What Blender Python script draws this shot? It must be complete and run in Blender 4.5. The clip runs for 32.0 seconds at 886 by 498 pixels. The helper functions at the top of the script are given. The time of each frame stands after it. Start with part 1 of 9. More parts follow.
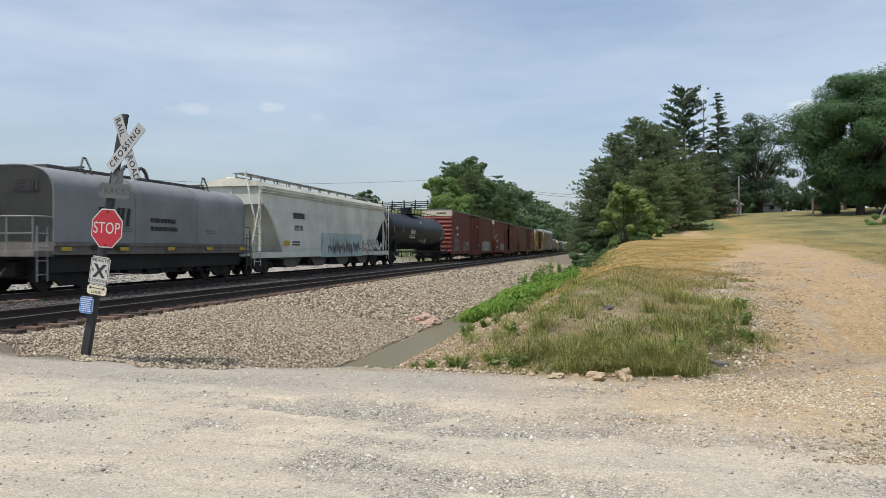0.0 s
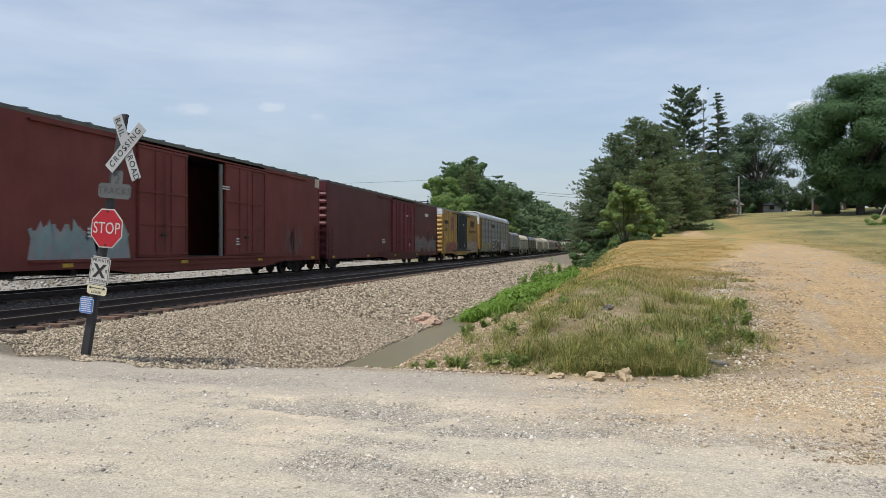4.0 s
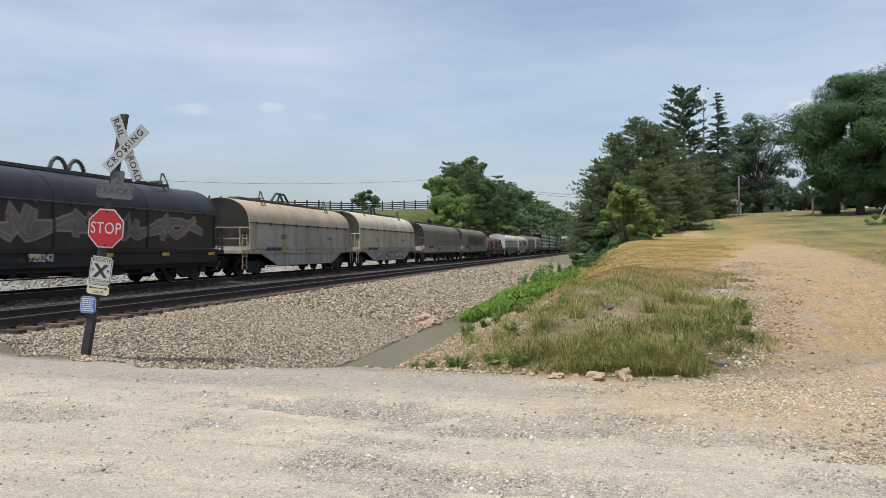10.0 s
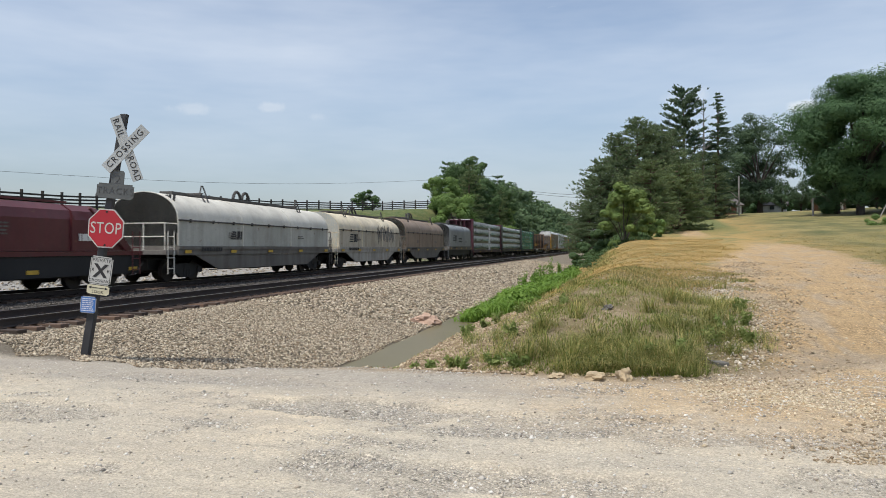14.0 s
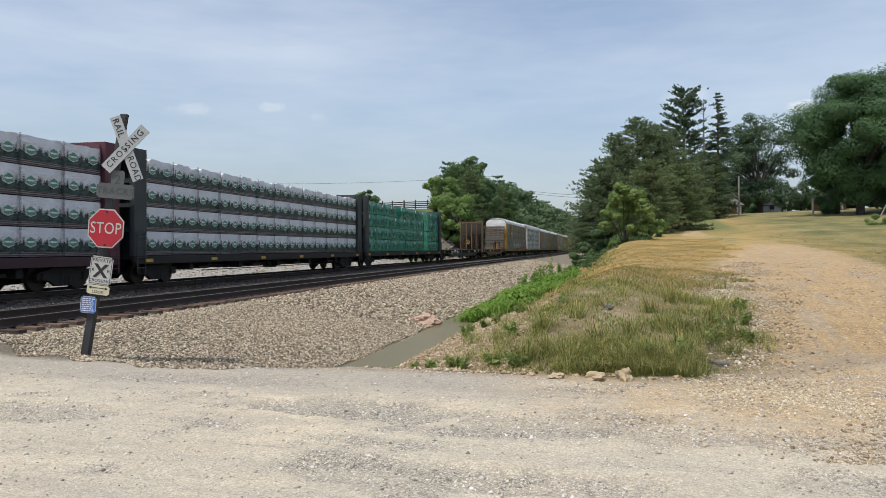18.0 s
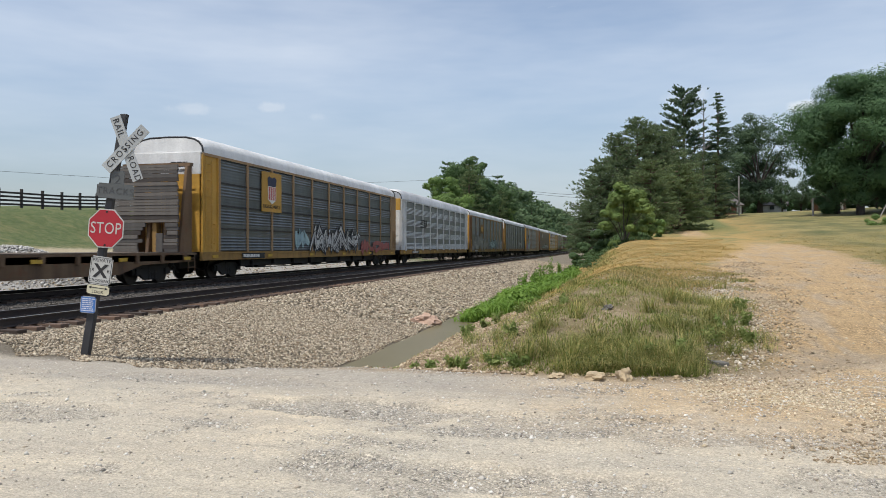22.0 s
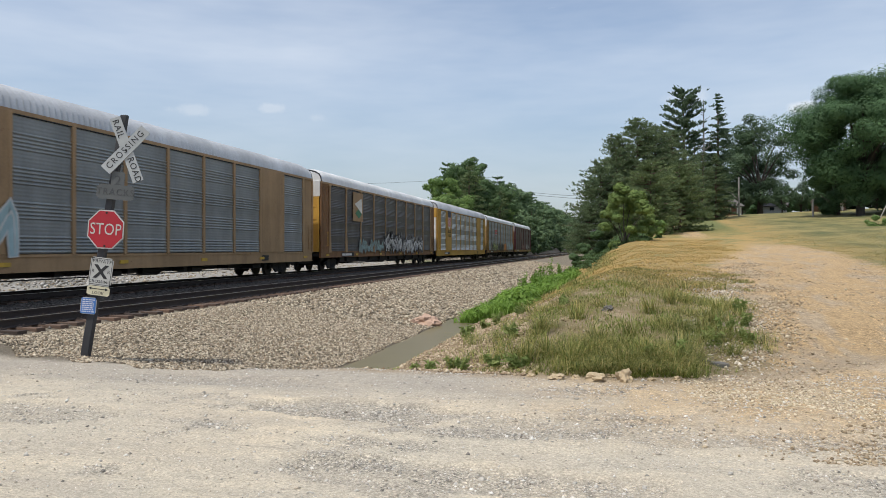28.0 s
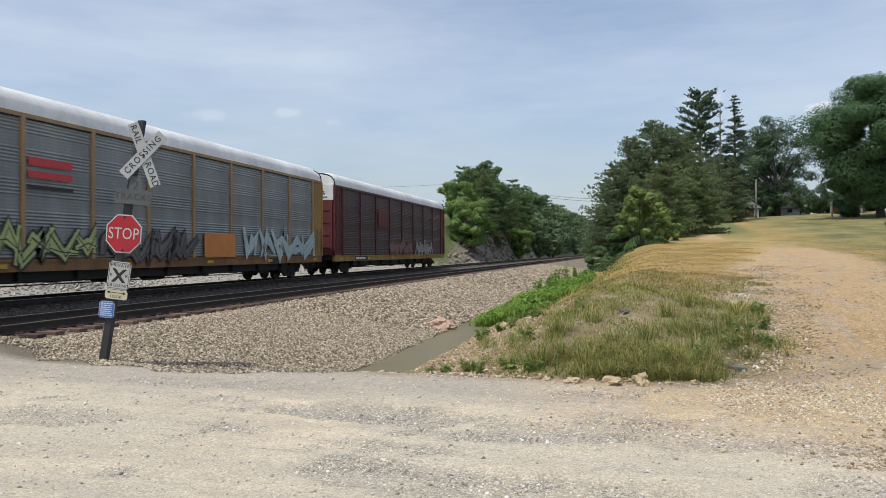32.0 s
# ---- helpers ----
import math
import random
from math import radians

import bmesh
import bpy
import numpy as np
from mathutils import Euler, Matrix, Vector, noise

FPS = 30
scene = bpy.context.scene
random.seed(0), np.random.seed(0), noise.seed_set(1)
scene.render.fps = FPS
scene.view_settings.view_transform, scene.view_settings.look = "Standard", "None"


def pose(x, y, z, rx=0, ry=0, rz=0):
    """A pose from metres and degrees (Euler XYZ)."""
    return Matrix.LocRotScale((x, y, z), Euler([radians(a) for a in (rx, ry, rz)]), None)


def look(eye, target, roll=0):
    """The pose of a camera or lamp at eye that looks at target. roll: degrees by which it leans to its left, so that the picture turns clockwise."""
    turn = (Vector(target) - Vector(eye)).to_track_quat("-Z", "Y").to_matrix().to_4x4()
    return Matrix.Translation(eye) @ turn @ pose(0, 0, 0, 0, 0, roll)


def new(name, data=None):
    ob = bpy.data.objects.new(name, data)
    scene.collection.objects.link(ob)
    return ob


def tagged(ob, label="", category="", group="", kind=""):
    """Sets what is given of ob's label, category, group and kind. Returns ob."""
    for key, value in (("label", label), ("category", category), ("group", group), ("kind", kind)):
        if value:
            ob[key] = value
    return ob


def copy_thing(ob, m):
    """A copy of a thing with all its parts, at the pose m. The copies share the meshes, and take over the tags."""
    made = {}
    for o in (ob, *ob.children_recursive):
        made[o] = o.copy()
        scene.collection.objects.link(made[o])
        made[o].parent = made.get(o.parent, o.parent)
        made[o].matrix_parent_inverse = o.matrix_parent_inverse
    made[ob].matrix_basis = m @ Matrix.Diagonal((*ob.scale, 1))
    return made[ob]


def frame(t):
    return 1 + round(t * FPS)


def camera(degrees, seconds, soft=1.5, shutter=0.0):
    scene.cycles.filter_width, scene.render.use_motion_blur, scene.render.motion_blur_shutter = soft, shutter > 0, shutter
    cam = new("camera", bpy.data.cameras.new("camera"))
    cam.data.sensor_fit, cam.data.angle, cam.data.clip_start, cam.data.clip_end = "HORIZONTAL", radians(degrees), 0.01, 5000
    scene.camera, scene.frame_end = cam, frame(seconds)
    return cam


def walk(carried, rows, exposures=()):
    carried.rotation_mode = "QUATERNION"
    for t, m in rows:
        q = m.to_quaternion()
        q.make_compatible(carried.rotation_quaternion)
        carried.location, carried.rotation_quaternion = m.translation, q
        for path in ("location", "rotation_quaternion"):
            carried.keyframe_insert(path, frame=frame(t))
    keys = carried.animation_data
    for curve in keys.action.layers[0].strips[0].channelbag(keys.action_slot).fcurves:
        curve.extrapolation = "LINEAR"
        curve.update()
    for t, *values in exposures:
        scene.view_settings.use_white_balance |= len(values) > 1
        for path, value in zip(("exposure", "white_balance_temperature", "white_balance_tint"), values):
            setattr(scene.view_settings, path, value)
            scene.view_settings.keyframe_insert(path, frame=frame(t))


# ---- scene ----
# The track runs along +Y; the camera stands at the origin beside it.
EYE = 1.72
RAIL = 0.39          # top of rail
FAR_TRACK, NEAR_TRACK = -17.6, -11.85
GAUGE = 1.435


def aim(yaw, pitch, lean):
    """Pose of the camera: degrees to the left of the track, upwards, and of lean to its right."""
    return pose(0, 0, EYE, 90 + pitch, lean, yaw)


cam = camera(62.18, 32.0, soft=0.55, shutter=0.12)
walk(cam, [(t, aim(12.878 + yaw, -0.088 + pitch, lean)) for t, yaw, pitch, lean in (
    (0, 0, 0, 0), (8, 0, 0, 0), (16, 0, 0.0, 0), (25.0, 0, 0.0, 0), (26.5, 0, 0.05, 0), (27.5, 0, 0.075, 0), (28.5, 0.005, 0.075, 0),
    (29.0, 0.06, 0.08, 0), (29.5, 0.175, 0.09, 0.01), (30.0, 0.375, 0.13, 0.03), (30.5, 0.64, 0.195, 0.06),
    (31.0, 0.88, 0.25, 0.09), (31.5, 1.06, 0.295, 0.12), (32.0, 1.168, 0.34, 0.14))])

# ---- light ----
SUN_EL, SUN_AZ = radians(64), (-0.55, -0.83)
sun_dir = Vector((SUN_AZ[0], SUN_AZ[1], 0)).normalized() * math.cos(SUN_EL) + Vector((0, 0, math.sin(SUN_EL)))
sun_data = bpy.data.lights.new("sun", "SUN")
sun_data.energy, sun_data.angle, sun_data.color = 3.38, radians(1.2), (1.0, 0.95, 0.86)
sun = new("sun", sun_data)
sun.matrix_world = look((0, 0, 60), Vector((0, 0, 60)) - sun_dir)
scene.view_settings.exposure = 0.0

world = bpy.data.worlds.new("sky")
scene.world = world
world.use_nodes = True
wn, wl = world.node_tree.nodes, world.node_tree.links
wn.clear()
w_out, w_bg, w_sky = wn.new("ShaderNodeOutputWorld"), wn.new("ShaderNodeBackground"), wn.new("ShaderNodeTexSky")
w_sky.sky_type, w_sky.sun_disc = "NISHITA", False
w_sky.sun_elevation, w_sky.sun_rotation = SUN_EL, math.atan2(SUN_AZ[0], SUN_AZ[1])
w_sky.air_density, w_sky.dust_density, w_sky.ozone_density = 1.0, 1.9, 1.6
w_co, w_map, w_n1, w_n2 = wn.new("ShaderNodeTexCoord"), wn.new("ShaderNodeMapping"), wn.new("ShaderNodeTexNoise"), wn.new("ShaderNodeTexNoise")
w_map.inputs["Scale"].default_value = (1.0, 1.0, 5.0)
w_map.inputs["Rotation"].default_value = (0.14, 0.1, 0.0)
for n, s, d in ((w_n1, 1.5, 5), (w_n2, 7.0, 6)):
    n.inputs["Scale"].default_value, n.inputs["Detail"].default_value, n.inputs["Roughness"].default_value = s, d, 0.6
w_n2.inputs["Distortion"].default_value = 0.6
w_r1, w_r2, w_mx, w_mul, w_mix = wn.new("ShaderNodeValToRGB"), wn.new("ShaderNodeValToRGB"), wn.new("ShaderNodeMath"), wn.new("ShaderNodeMath"), wn.new("ShaderNodeMixRGB")
w_r1.color_ramp.elements[0].position, w_r1.color_ramp.elements[1].position = 0.22, 0.82
w_r2.color_ramp.elements[0].position, w_r2.color_ramp.elements[1].position = 0.63, 0.78
w_mx.operation, w_mul.operation = "MAXIMUM", "MULTIPLY"
w_mul.inputs[1].default_value = 0.6
w_mix.inputs[2].default_value = (6.3, 6.6, 7.0, 1)
wl.new(w_co.outputs["Generated"], w_map.inputs["Vector"])
for n, r in ((w_n1, w_r1), (w_n2, w_r2)):
    wl.new(w_map.outputs["Vector"], n.inputs["Vector"])
    wl.new(n.outputs["Fac"], r.inputs["Fac"])
wl.new(w_r1.outputs["Color"], w_mul.inputs[0])
wl.new(w_mul.outputs[0], w_mx.inputs[0])
w_mul2 = wn.new("ShaderNodeMath")
w_mul2.operation = "MULTIPLY"
w_mul2.inputs[1].default_value = 0.45
wl.new(w_r2.outputs["Color"], w_mul2.inputs[0])
wl.new(w_mul2.outputs[0], w_mx.inputs[1])
wl.new(w_mx.outputs[0], w_mix.inputs[0])
wl.new(w_sky.outputs["Color"], w_mix.inputs[1])
# a few small fair-weather puffs low in the sky
w_veil = w_mix.outputs["Color"]
w_n3 = wn.new("ShaderNodeTexNoise")
w_n3.inputs["Scale"].default_value, w_n3.inputs["Detail"].default_value, w_n3.inputs["Roughness"].default_value = 26.0, 5, 0.62
wl.new(w_co.outputs["Generated"], w_n3.inputs["Vector"])


def puff(veil, bearing, height, wide, strength):
    a, e = radians(bearing), radians(height)
    d = Vector((math.sin(a) * math.cos(e), math.cos(a) * math.cos(e), math.sin(e)))
    mp, ln, rg, ad, ml, mx = (wn.new(k) for k in ("ShaderNodeMapping", "ShaderNodeVectorMath", "ShaderNodeMapRange", "ShaderNodeMath", "ShaderNodeMath", "ShaderNodeMixRGB"))
    mp.inputs["Scale"].default_value = (1, 1, 2.6)
    mp.inputs["Location"].default_value = (-d.x, -d.y, -d.z * 2.6)
    ln.operation, ad.operation, ml.operation = "LENGTH", "MULTIPLY_ADD", "MULTIPLY"
    wl.new(w_co.outputs["Generated"], mp.inputs["Vector"])
    wl.new(mp.outputs[0], ln.inputs[0])
    ad.inputs[1].default_value, ad.inputs[2].default_value = wide * 2.6, -wide * 1.3
    wl.new(w_n3.outputs["Fac"], ad.inputs[0])
    sm = wn.new("ShaderNodeMath")
    wl.new(ln.outputs["Value"], sm.inputs[0])
    wl.new(ad.outputs[0], sm.inputs[1])
    rg.interpolation_type = "SMOOTHSTEP"
    rg.inputs["From Min"].default_value, rg.inputs["From Max"].default_value = wide * 1.15, wide * 0.3
    wl.new(sm.outputs[0], rg.inputs["Value"])
    ml.inputs[1].default_value = strength
    wl.new(rg.outputs["Result"], ml.inputs[0])
    wl.new(ml.outputs[0], mx.inputs[0])
    wl.new(veil, mx.inputs[1])
    mx.inputs[2].default_value = (7.3, 7.2, 7.1, 1)
    return mx.outputs["Color"]


for bearing, height, wide, strength in ((-31.8, 10.2, 0.022, 0.17), (-26.0, 10.6, 0.016, 0.2), (-22.6, 10.0, 0.018, 0.12), (5.5, 11.0, 0.034, 0.2), (13.2, 9.8, 0.02, 0.4), (-58.0, 9.0, 0.05, 0.4), (70.0, 12.0, 0.06, 0.5), (150.0, 14.0, 0.08, 0.5)):
    w_veil = puff(w_veil, bearing, height, wide, strength)
w_sep, w_low, w_haze = wn.new("ShaderNodeSeparateXYZ"), wn.new("ShaderNodeMapRange"), wn.new("ShaderNodeMixRGB")
w_low.interpolation_type = "SMOOTHSTEP"
w_low.inputs["From Min"].default_value, w_low.inputs["From Max"].default_value = 0.26, 0.0
w_haze.blend_type = "MULTIPLY"
w_haze.inputs[2].default_value = (0.73, 0.765, 0.8, 1)
wl.new(w_co.outputs["Generated"], w_sep.inputs[0])
wl.new(w_sep.outputs[2], w_low.inputs["Value"])
wl.new(w_low.outputs[0], w_haze.inputs[0])
wl.new(w_veil, w_haze.inputs[1])
wl.new(w_haze.outputs[0], w_bg.inputs["Color"])
wl.new(w_bg.outputs["Background"], w_out.inputs["Surface"])
w_bg.inputs["Strength"].default_value = 0.148

# ---- materials ----
def ramp(nt, fac, stops):
    r = nt.nodes.new("ShaderNodeValToRGB")
    while len(r.color_ramp.elements) < len(stops):
        r.color_ramp.elements.new(0.5)
    for e, (p, c) in zip(r.color_ramp.elements, stops):
        e.position, e.color = p, (*c, 1) if len(c) == 3 else c
    nt.links.new(fac, r.inputs["Fac"])
    return r.outputs["Color"]


def tex_noise(nt, vec, scale, detail=4, rough=0.55, stretch=None):
    if stretch:
        m = nt.nodes.new("ShaderNodeMapping")
        m.inputs["Scale"].default_value = stretch
        nt.links.new(vec, m.inputs["Vector"])
        vec = m.outputs["Vector"]
    n = nt.nodes.new("ShaderNodeTexNoise")
    n.inputs["Scale"].default_value, n.inputs["Detail"].default_value, n.inputs["Roughness"].default_value = scale, detail, rough
    nt.links.new(vec, n.inputs["Vector"])
    return n.outputs["Fac"]


def mixed(nt, fac, a, b, blend="MIX"):
    m = nt.nodes.new("ShaderNodeMixRGB")
    m.blend_type = blend
    for sock, v in ((m.inputs[0], fac), (m.inputs[1], a), (m.inputs[2], b)):
        if isinstance(v, (int, float)):
            sock.default_value = v
        elif isinstance(v, tuple):
            sock.default_value = (*v, 1)
        else:
            nt.links.new(v, sock)
    return m.outputs["Color"]


def material(name, rough=0.7, metal=0.0):
    m = bpy.data.materials.new(name)
    m.use_nodes = True
    nt = m.node_tree
    b = nt.nodes["Principled BSDF"]
    b.inputs["Roughness"].default_value, b.inputs["Metallic"].default_value = rough, metal
    co = nt.nodes.new("ShaderNodeTexCoord").outputs["Object"]
    return m, nt, b, co


def bump(nt, b, height, strength=0.4, distance=0.02):
    n = nt.nodes.new("ShaderNodeBump")
    n.inputs["Strength"].default_value, n.inputs["Distance"].default_value = strength, distance
    nt.links.new(height, n.inputs["Height"])
    nt.links.new(n.outputs["Normal"], b.inputs["Normal"])


def painted(name, color, rough=0.55, dirt=(0.12, 0.1, 0.08), amount=0.5, rust=0.0, metal=0.0):
    """Weathered paint on steel: streaks of dirt that run down, blotches of fading, spots of rust."""
    m, nt, b, co = material(name, rough, metal)
    streak = ramp(nt, tex_noise(nt, co, 1.0, 5, 0.6, (2.2, 2.2, 0.25)), ((0.42, (0, 0, 0)), (0.75, (1, 1, 1))))
    blotch = tex_noise(nt, co, 0.45, 5, 0.6)
    fine = tex_noise(nt, co, 14, 4, 0.7)
    light = tuple(min(1, c * 1.16 + 0.01) for c in color)
    dark = tuple(c * 0.8 for c in color)
    c = mixed(nt, ramp(nt, blotch, ((0.32, (0, 0, 0)), (0.68, (1, 1, 1)))), dark, light)
    k = nt.nodes.new("ShaderNodeMath")
    k.operation = "MULTIPLY"
    k.inputs[1].default_value = amount
    nt.links.new(streak, k.inputs[0])
    c = mixed(nt, k.outputs[0], c, dirt)
    if rust:
        spots = ramp(nt, tex_noise(nt, co, 2.6, 8, 0.72), ((0.66 - rust * 0.2, (0, 0, 0)), (0.72 - rust * 0.1, (1, 1, 1))))
        c = mixed(nt, spots, c, (0.16, 0.075, 0.04))
    c = mixed(nt, 0.25, c, ramp(nt, fine, ((0.3, (0.55, 0.55, 0.55)), (0.7, (1.25, 1.25, 1.25)))), "MULTIPLY")
    nt.links.new(c, b.inputs["Base Color"])
    b.inputs["Specular IOR Level"].default_value = 0.3
    bump(nt, b, fine, 0.12, 0.01)
    return m


def plain(name, color, rough=0.7, metal=0.0, scale=6.0, spread=0.25):
    m, nt, b, co = material(name, rough, metal)
    n1, n2 = tex_noise(nt, co, scale, 5, 0.65), tex_noise(nt, co, scale * 0.12, 3)
    c = mixed(nt, n1, tuple(v * (1 - spread) for v in color), tuple(min(1, v * (1 + spread)) for v in color))
    c = mixed(nt, 0.35, c, ramp(nt, n2, ((0.3, (0.6, 0.6, 0.6)), (0.7, (1.3, 1.3, 1.3)))), "MULTIPLY")
    nt.links.new(c, b.inputs["Base Color"])
    bump(nt, b, n1, 0.2, 0.01)
    return m


def speckled(name, colors, rough=0.9, island=True):
    """Stones or leaves: each piece has a colour of its own, with grain on it."""
    m, nt, b, co = material(name, rough)
    if island:
        r = nt.nodes.new("ShaderNodeNewGeometry").outputs["Random Per Island"]
    else:
        r = nt.nodes.new("ShaderNodeObjectInfo").outputs["Random"]
    n = len(colors) - 1
    c = ramp(nt, r, [(i / n, c) for i, c in enumerate(colors)])
    c = mixed(nt, 0.4, c, ramp(nt, tex_noise(nt, co, 25, 3), ((0.3, (0.6, 0.6, 0.6)), (0.7, (1.3, 1.3, 1.3)))), "MULTIPLY")
    nt.links.new(c, b.inputs["Base Color"])
    return m


def leafy(name, colors, through_light=0.35):
    m, nt, b, co = material(name, 0.6)
    r = nt.nodes.new("ShaderNodeNewGeometry").outputs["Random Per Island"]
    n = len(colors) - 1
    c = ramp(nt, r, [(i / n, c) for i, c in enumerate(colors)])
    c = mixed(nt, 0.5, c, ramp(nt, tex_noise(nt, co, 0.35, 3), ((0.3, (0.55, 0.6, 0.6)), (0.7, (1.3, 1.25, 1.1)))), "MULTIPLY")
    nt.links.new(c, b.inputs["Base Color"])
    b.inputs["Specular IOR Level"].default_value = 0.15
    t = nt.nodes.new("ShaderNodeBsdfTranslucent")
    nt.links.new(c, t.inputs["Color"])
    mx = nt.nodes.new("ShaderNodeMixShader")
    mx.inputs[0].default_value = through_light
    nt.links.new(b.outputs[0], mx.inputs[1])
    nt.links.new(t.outputs[0], mx.inputs[2])
    nt.links.new(mx.outputs[0], nt.nodes["Material Output"].inputs["Surface"])
    return m


STEEL_DARK = plain("dark_steel", (0.017, 0.016, 0.015), 0.75, 0.0, 5)
WHEEL_STEEL = plain("wheel_steel", (0.035, 0.03, 0.027), 0.5, 0.5, 8)
RAIL_TOP = plain("rail_head", (0.42, 0.4, 0.38), 0.28, 0.9, 3)
RAIL_RUST = plain("rail_rust", (0.045, 0.034, 0.03), 0.8, 0.1, 7)
WHITE_MARK = plain("white_marking", (0.7, 0.69, 0.65), 0.6)
BLACK_MARK = plain("black_marking", (0.02, 0.02, 0.022), 0.6)
YELLOW_MARK = plain("yellow_reflector", (0.52, 0.33, 0.04), 0.5)
RED_MARK = plain("red_marking", (0.5, 0.04, 0.05), 0.5)
SIGN_RED = plain("sign_red", (0.36, 0.014, 0.026), 0.5, 0, 3, 0.15)
SIGN_WHITE = plain("sign_white", (0.47, 0.47, 0.45), 0.5, 0, 4, 0.1)
CROSS_WHITE = plain("weathered_crossbuck_white", (0.36, 0.38, 0.385), 0.6, 0, 5, 0.2)
SIGN_BACK = plain("weathered_sign_white", (0.085, 0.092, 0.094), 0.6, 0, 5, 0.25)
SIGN_BLUE = plain("sign_blue", (0.05, 0.17, 0.5), 0.5, 0, 3, 0.1)
POST_GREY = plain("post_dark_grey", (0.036, 0.037, 0.042), 0.7, 0, 4)


# ---- mesh helpers ----
def part(name, bm, mat, parent=None, label=""):
    me = bpy.data.meshes.new(name)
    bm.to_mesh(me)
    bm.free()
    me.materials.append(mat)
    ob = new(name, me)
    ob.parent = parent
    return tagged(ob, label)


def share(name, me, parent, m=None, label=""):
    ob = new(name, me)
    ob.parent = parent
    if m is not None:
        ob.matrix_basis = m
    return tagged(ob, label)


def raw(name, verts, faces, mat, parent=None, label="", smooth=False):
    me = bpy.data.meshes.new(name)
    me.from_pydata(verts, [], faces)
    me.materials.append(mat)
    if smooth:
        me.polygons.foreach_set("use_smooth", [True] * len(me.polygons))
    ob = new(name, me)
    ob.parent = parent
    return tagged(ob, label)


def bulk(name, co, loops, size, mat, parent=None):
    """A large mesh from arrays: co (n, 3) and faces all of one size."""
    me = bpy.data.meshes.new(name)
    nf = len(loops) // size
    me.vertices.add(len(co))
    me.vertices.foreach_set("co", np.asarray(co, np.float32).ravel())
    me.loops.add(len(loops))
    me.loops.foreach_set("vertex_index", np.asarray(loops, np.int32))
    me.polygons.add(nf)
    me.polygons.foreach_set("loop_start", np.arange(nf, dtype=np.int32) * size)
    me.update(calc_edges=True)
    me.materials.append(mat)
    ob = new(name, me)
    ob.parent = parent
    return ob


def box(bm, x0, x1, y0, y1, z0, z1, bevel=0.0):
    vs = [bm.verts.new(p) for p in ((x0, y0, z0), (x1, y0, z0), (x1, y1, z0), (x0, y1, z0), (x0, y0, z1), (x1, y0, z1), (x1, y1, z1), (x0, y1, z1))]
    fs = [bm.faces.new([vs[i] for i in q]) for q in ((3, 2, 1, 0), (4, 5, 6, 7), (0, 1, 5, 4), (1, 2, 6, 5), (2, 3, 7, 6), (3, 0, 4, 7))]
    if bevel:
        es = list({e for f in fs for e in f.edges})
        bmesh.ops.bevel(bm, geom=es, offset=bevel, segments=2, affect="EDGES", profile=0.6)
    return bm


def prism(bm, pts, y0, y1, axis="y"):
    """A closed outline, extruded: pts (x, z) along y, or (y, z) along x."""
    at = (lambda p, k: (p[0], k, p[1])) if axis == "y" else (lambda p, k: (k, p[0], p[1]))
    a = [bm.verts.new(at(p, y0)) for p in pts]
    b = [bm.verts.new(at(p, y1)) for p in pts]
    n = len(pts)
    fs = [bm.faces.new([a[i], a[(i + 1) % n], b[(i + 1) % n], b[i]]) for i in range(n)]
    fs += [bm.faces.new(a[::-1]), bm.faces.new(b)]
    bmesh.ops.recalc_face_normals(bm, faces=fs)
    return bm


def rod(bm, a, b, r, seg=6, r2=None):
    a, b = Vector(a), Vector(b)
    m = Matrix.Translation((a + b) / 2) @ (b - a).to_track_quat("Z", "Y").to_matrix().to_4x4()
    bmesh.ops.create_cone(bm, cap_ends=True, segments=seg, radius1=r, radius2=r if r2 is None else r2, depth=(b - a).length, matrix=m)
    return bm


def rods(bm, pts, r, seg=6):
    for a, b in zip(pts, pts[1:]):
        rod(bm, a, b, r, seg)
    return bm


def B():
    return bmesh.new()


def smooth(ob, angle=40):
    me = ob.data
    me.polygons.foreach_set("use_smooth", [True] * len(me.polygons))
    me.set_sharp_from_angle(angle=radians(angle))
    return ob


def lettering(name, text, size, mat, parent, m, depth=0.004, stretch=1.0, space=1.0):
    cu = bpy.data.curves.new(name, "FONT")
    cu.body, cu.size, cu.align_x, cu.align_y, cu.extrude, cu.space_character = text, size, "CENTER", "CENTER", depth, space
    cu.resolution_u = 3
    tmp = bpy.data.objects.new(name, cu)
    me = bpy.data.meshes.new_from_object(tmp)
    bpy.data.objects.remove(tmp)
    me.transform(Matrix.Diagonal((stretch, 1, 1, 1)))
    me.materials.clear()
    me.materials.append(mat)
    ob = new(name, me)
    ob.parent = parent
    ob.matrix_basis = m
    return ob

# ---- the ground ----
def lerp(x, xs, ys):
    return np.interp(x, xs, ys)


def step(x, a, b):
    t = np.clip((x - a) / (b - a), 0, 1)
    return t * t * (3 - 2 * t)


def wave(X, Y, k, seed):
    """Cheap smooth noise, from -1 to 1."""
    rs = np.random.RandomState(seed)
    out = 0
    for i in range(6):
        a, p, q = rs.uniform(0, 6.28), rs.uniform(0, 6.28), k * rs.uniform(0.6, 1.7)
        out = out + np.sin(q * (X * math.cos(a) + Y * math.sin(a)) + p)
    return out / 3.2


def rise(Y):
    return lerp(Y, (-400, 8, 10, 14.6, 20, 28, 40, 58, 80, 115, 140, 170, 240, 1500), (-1, 0, 0.02, 0.36, 0.72, 1.1, 1.5, 2.0, 3.3, 5.6, 7.2, 8.4, 9.5, 14))


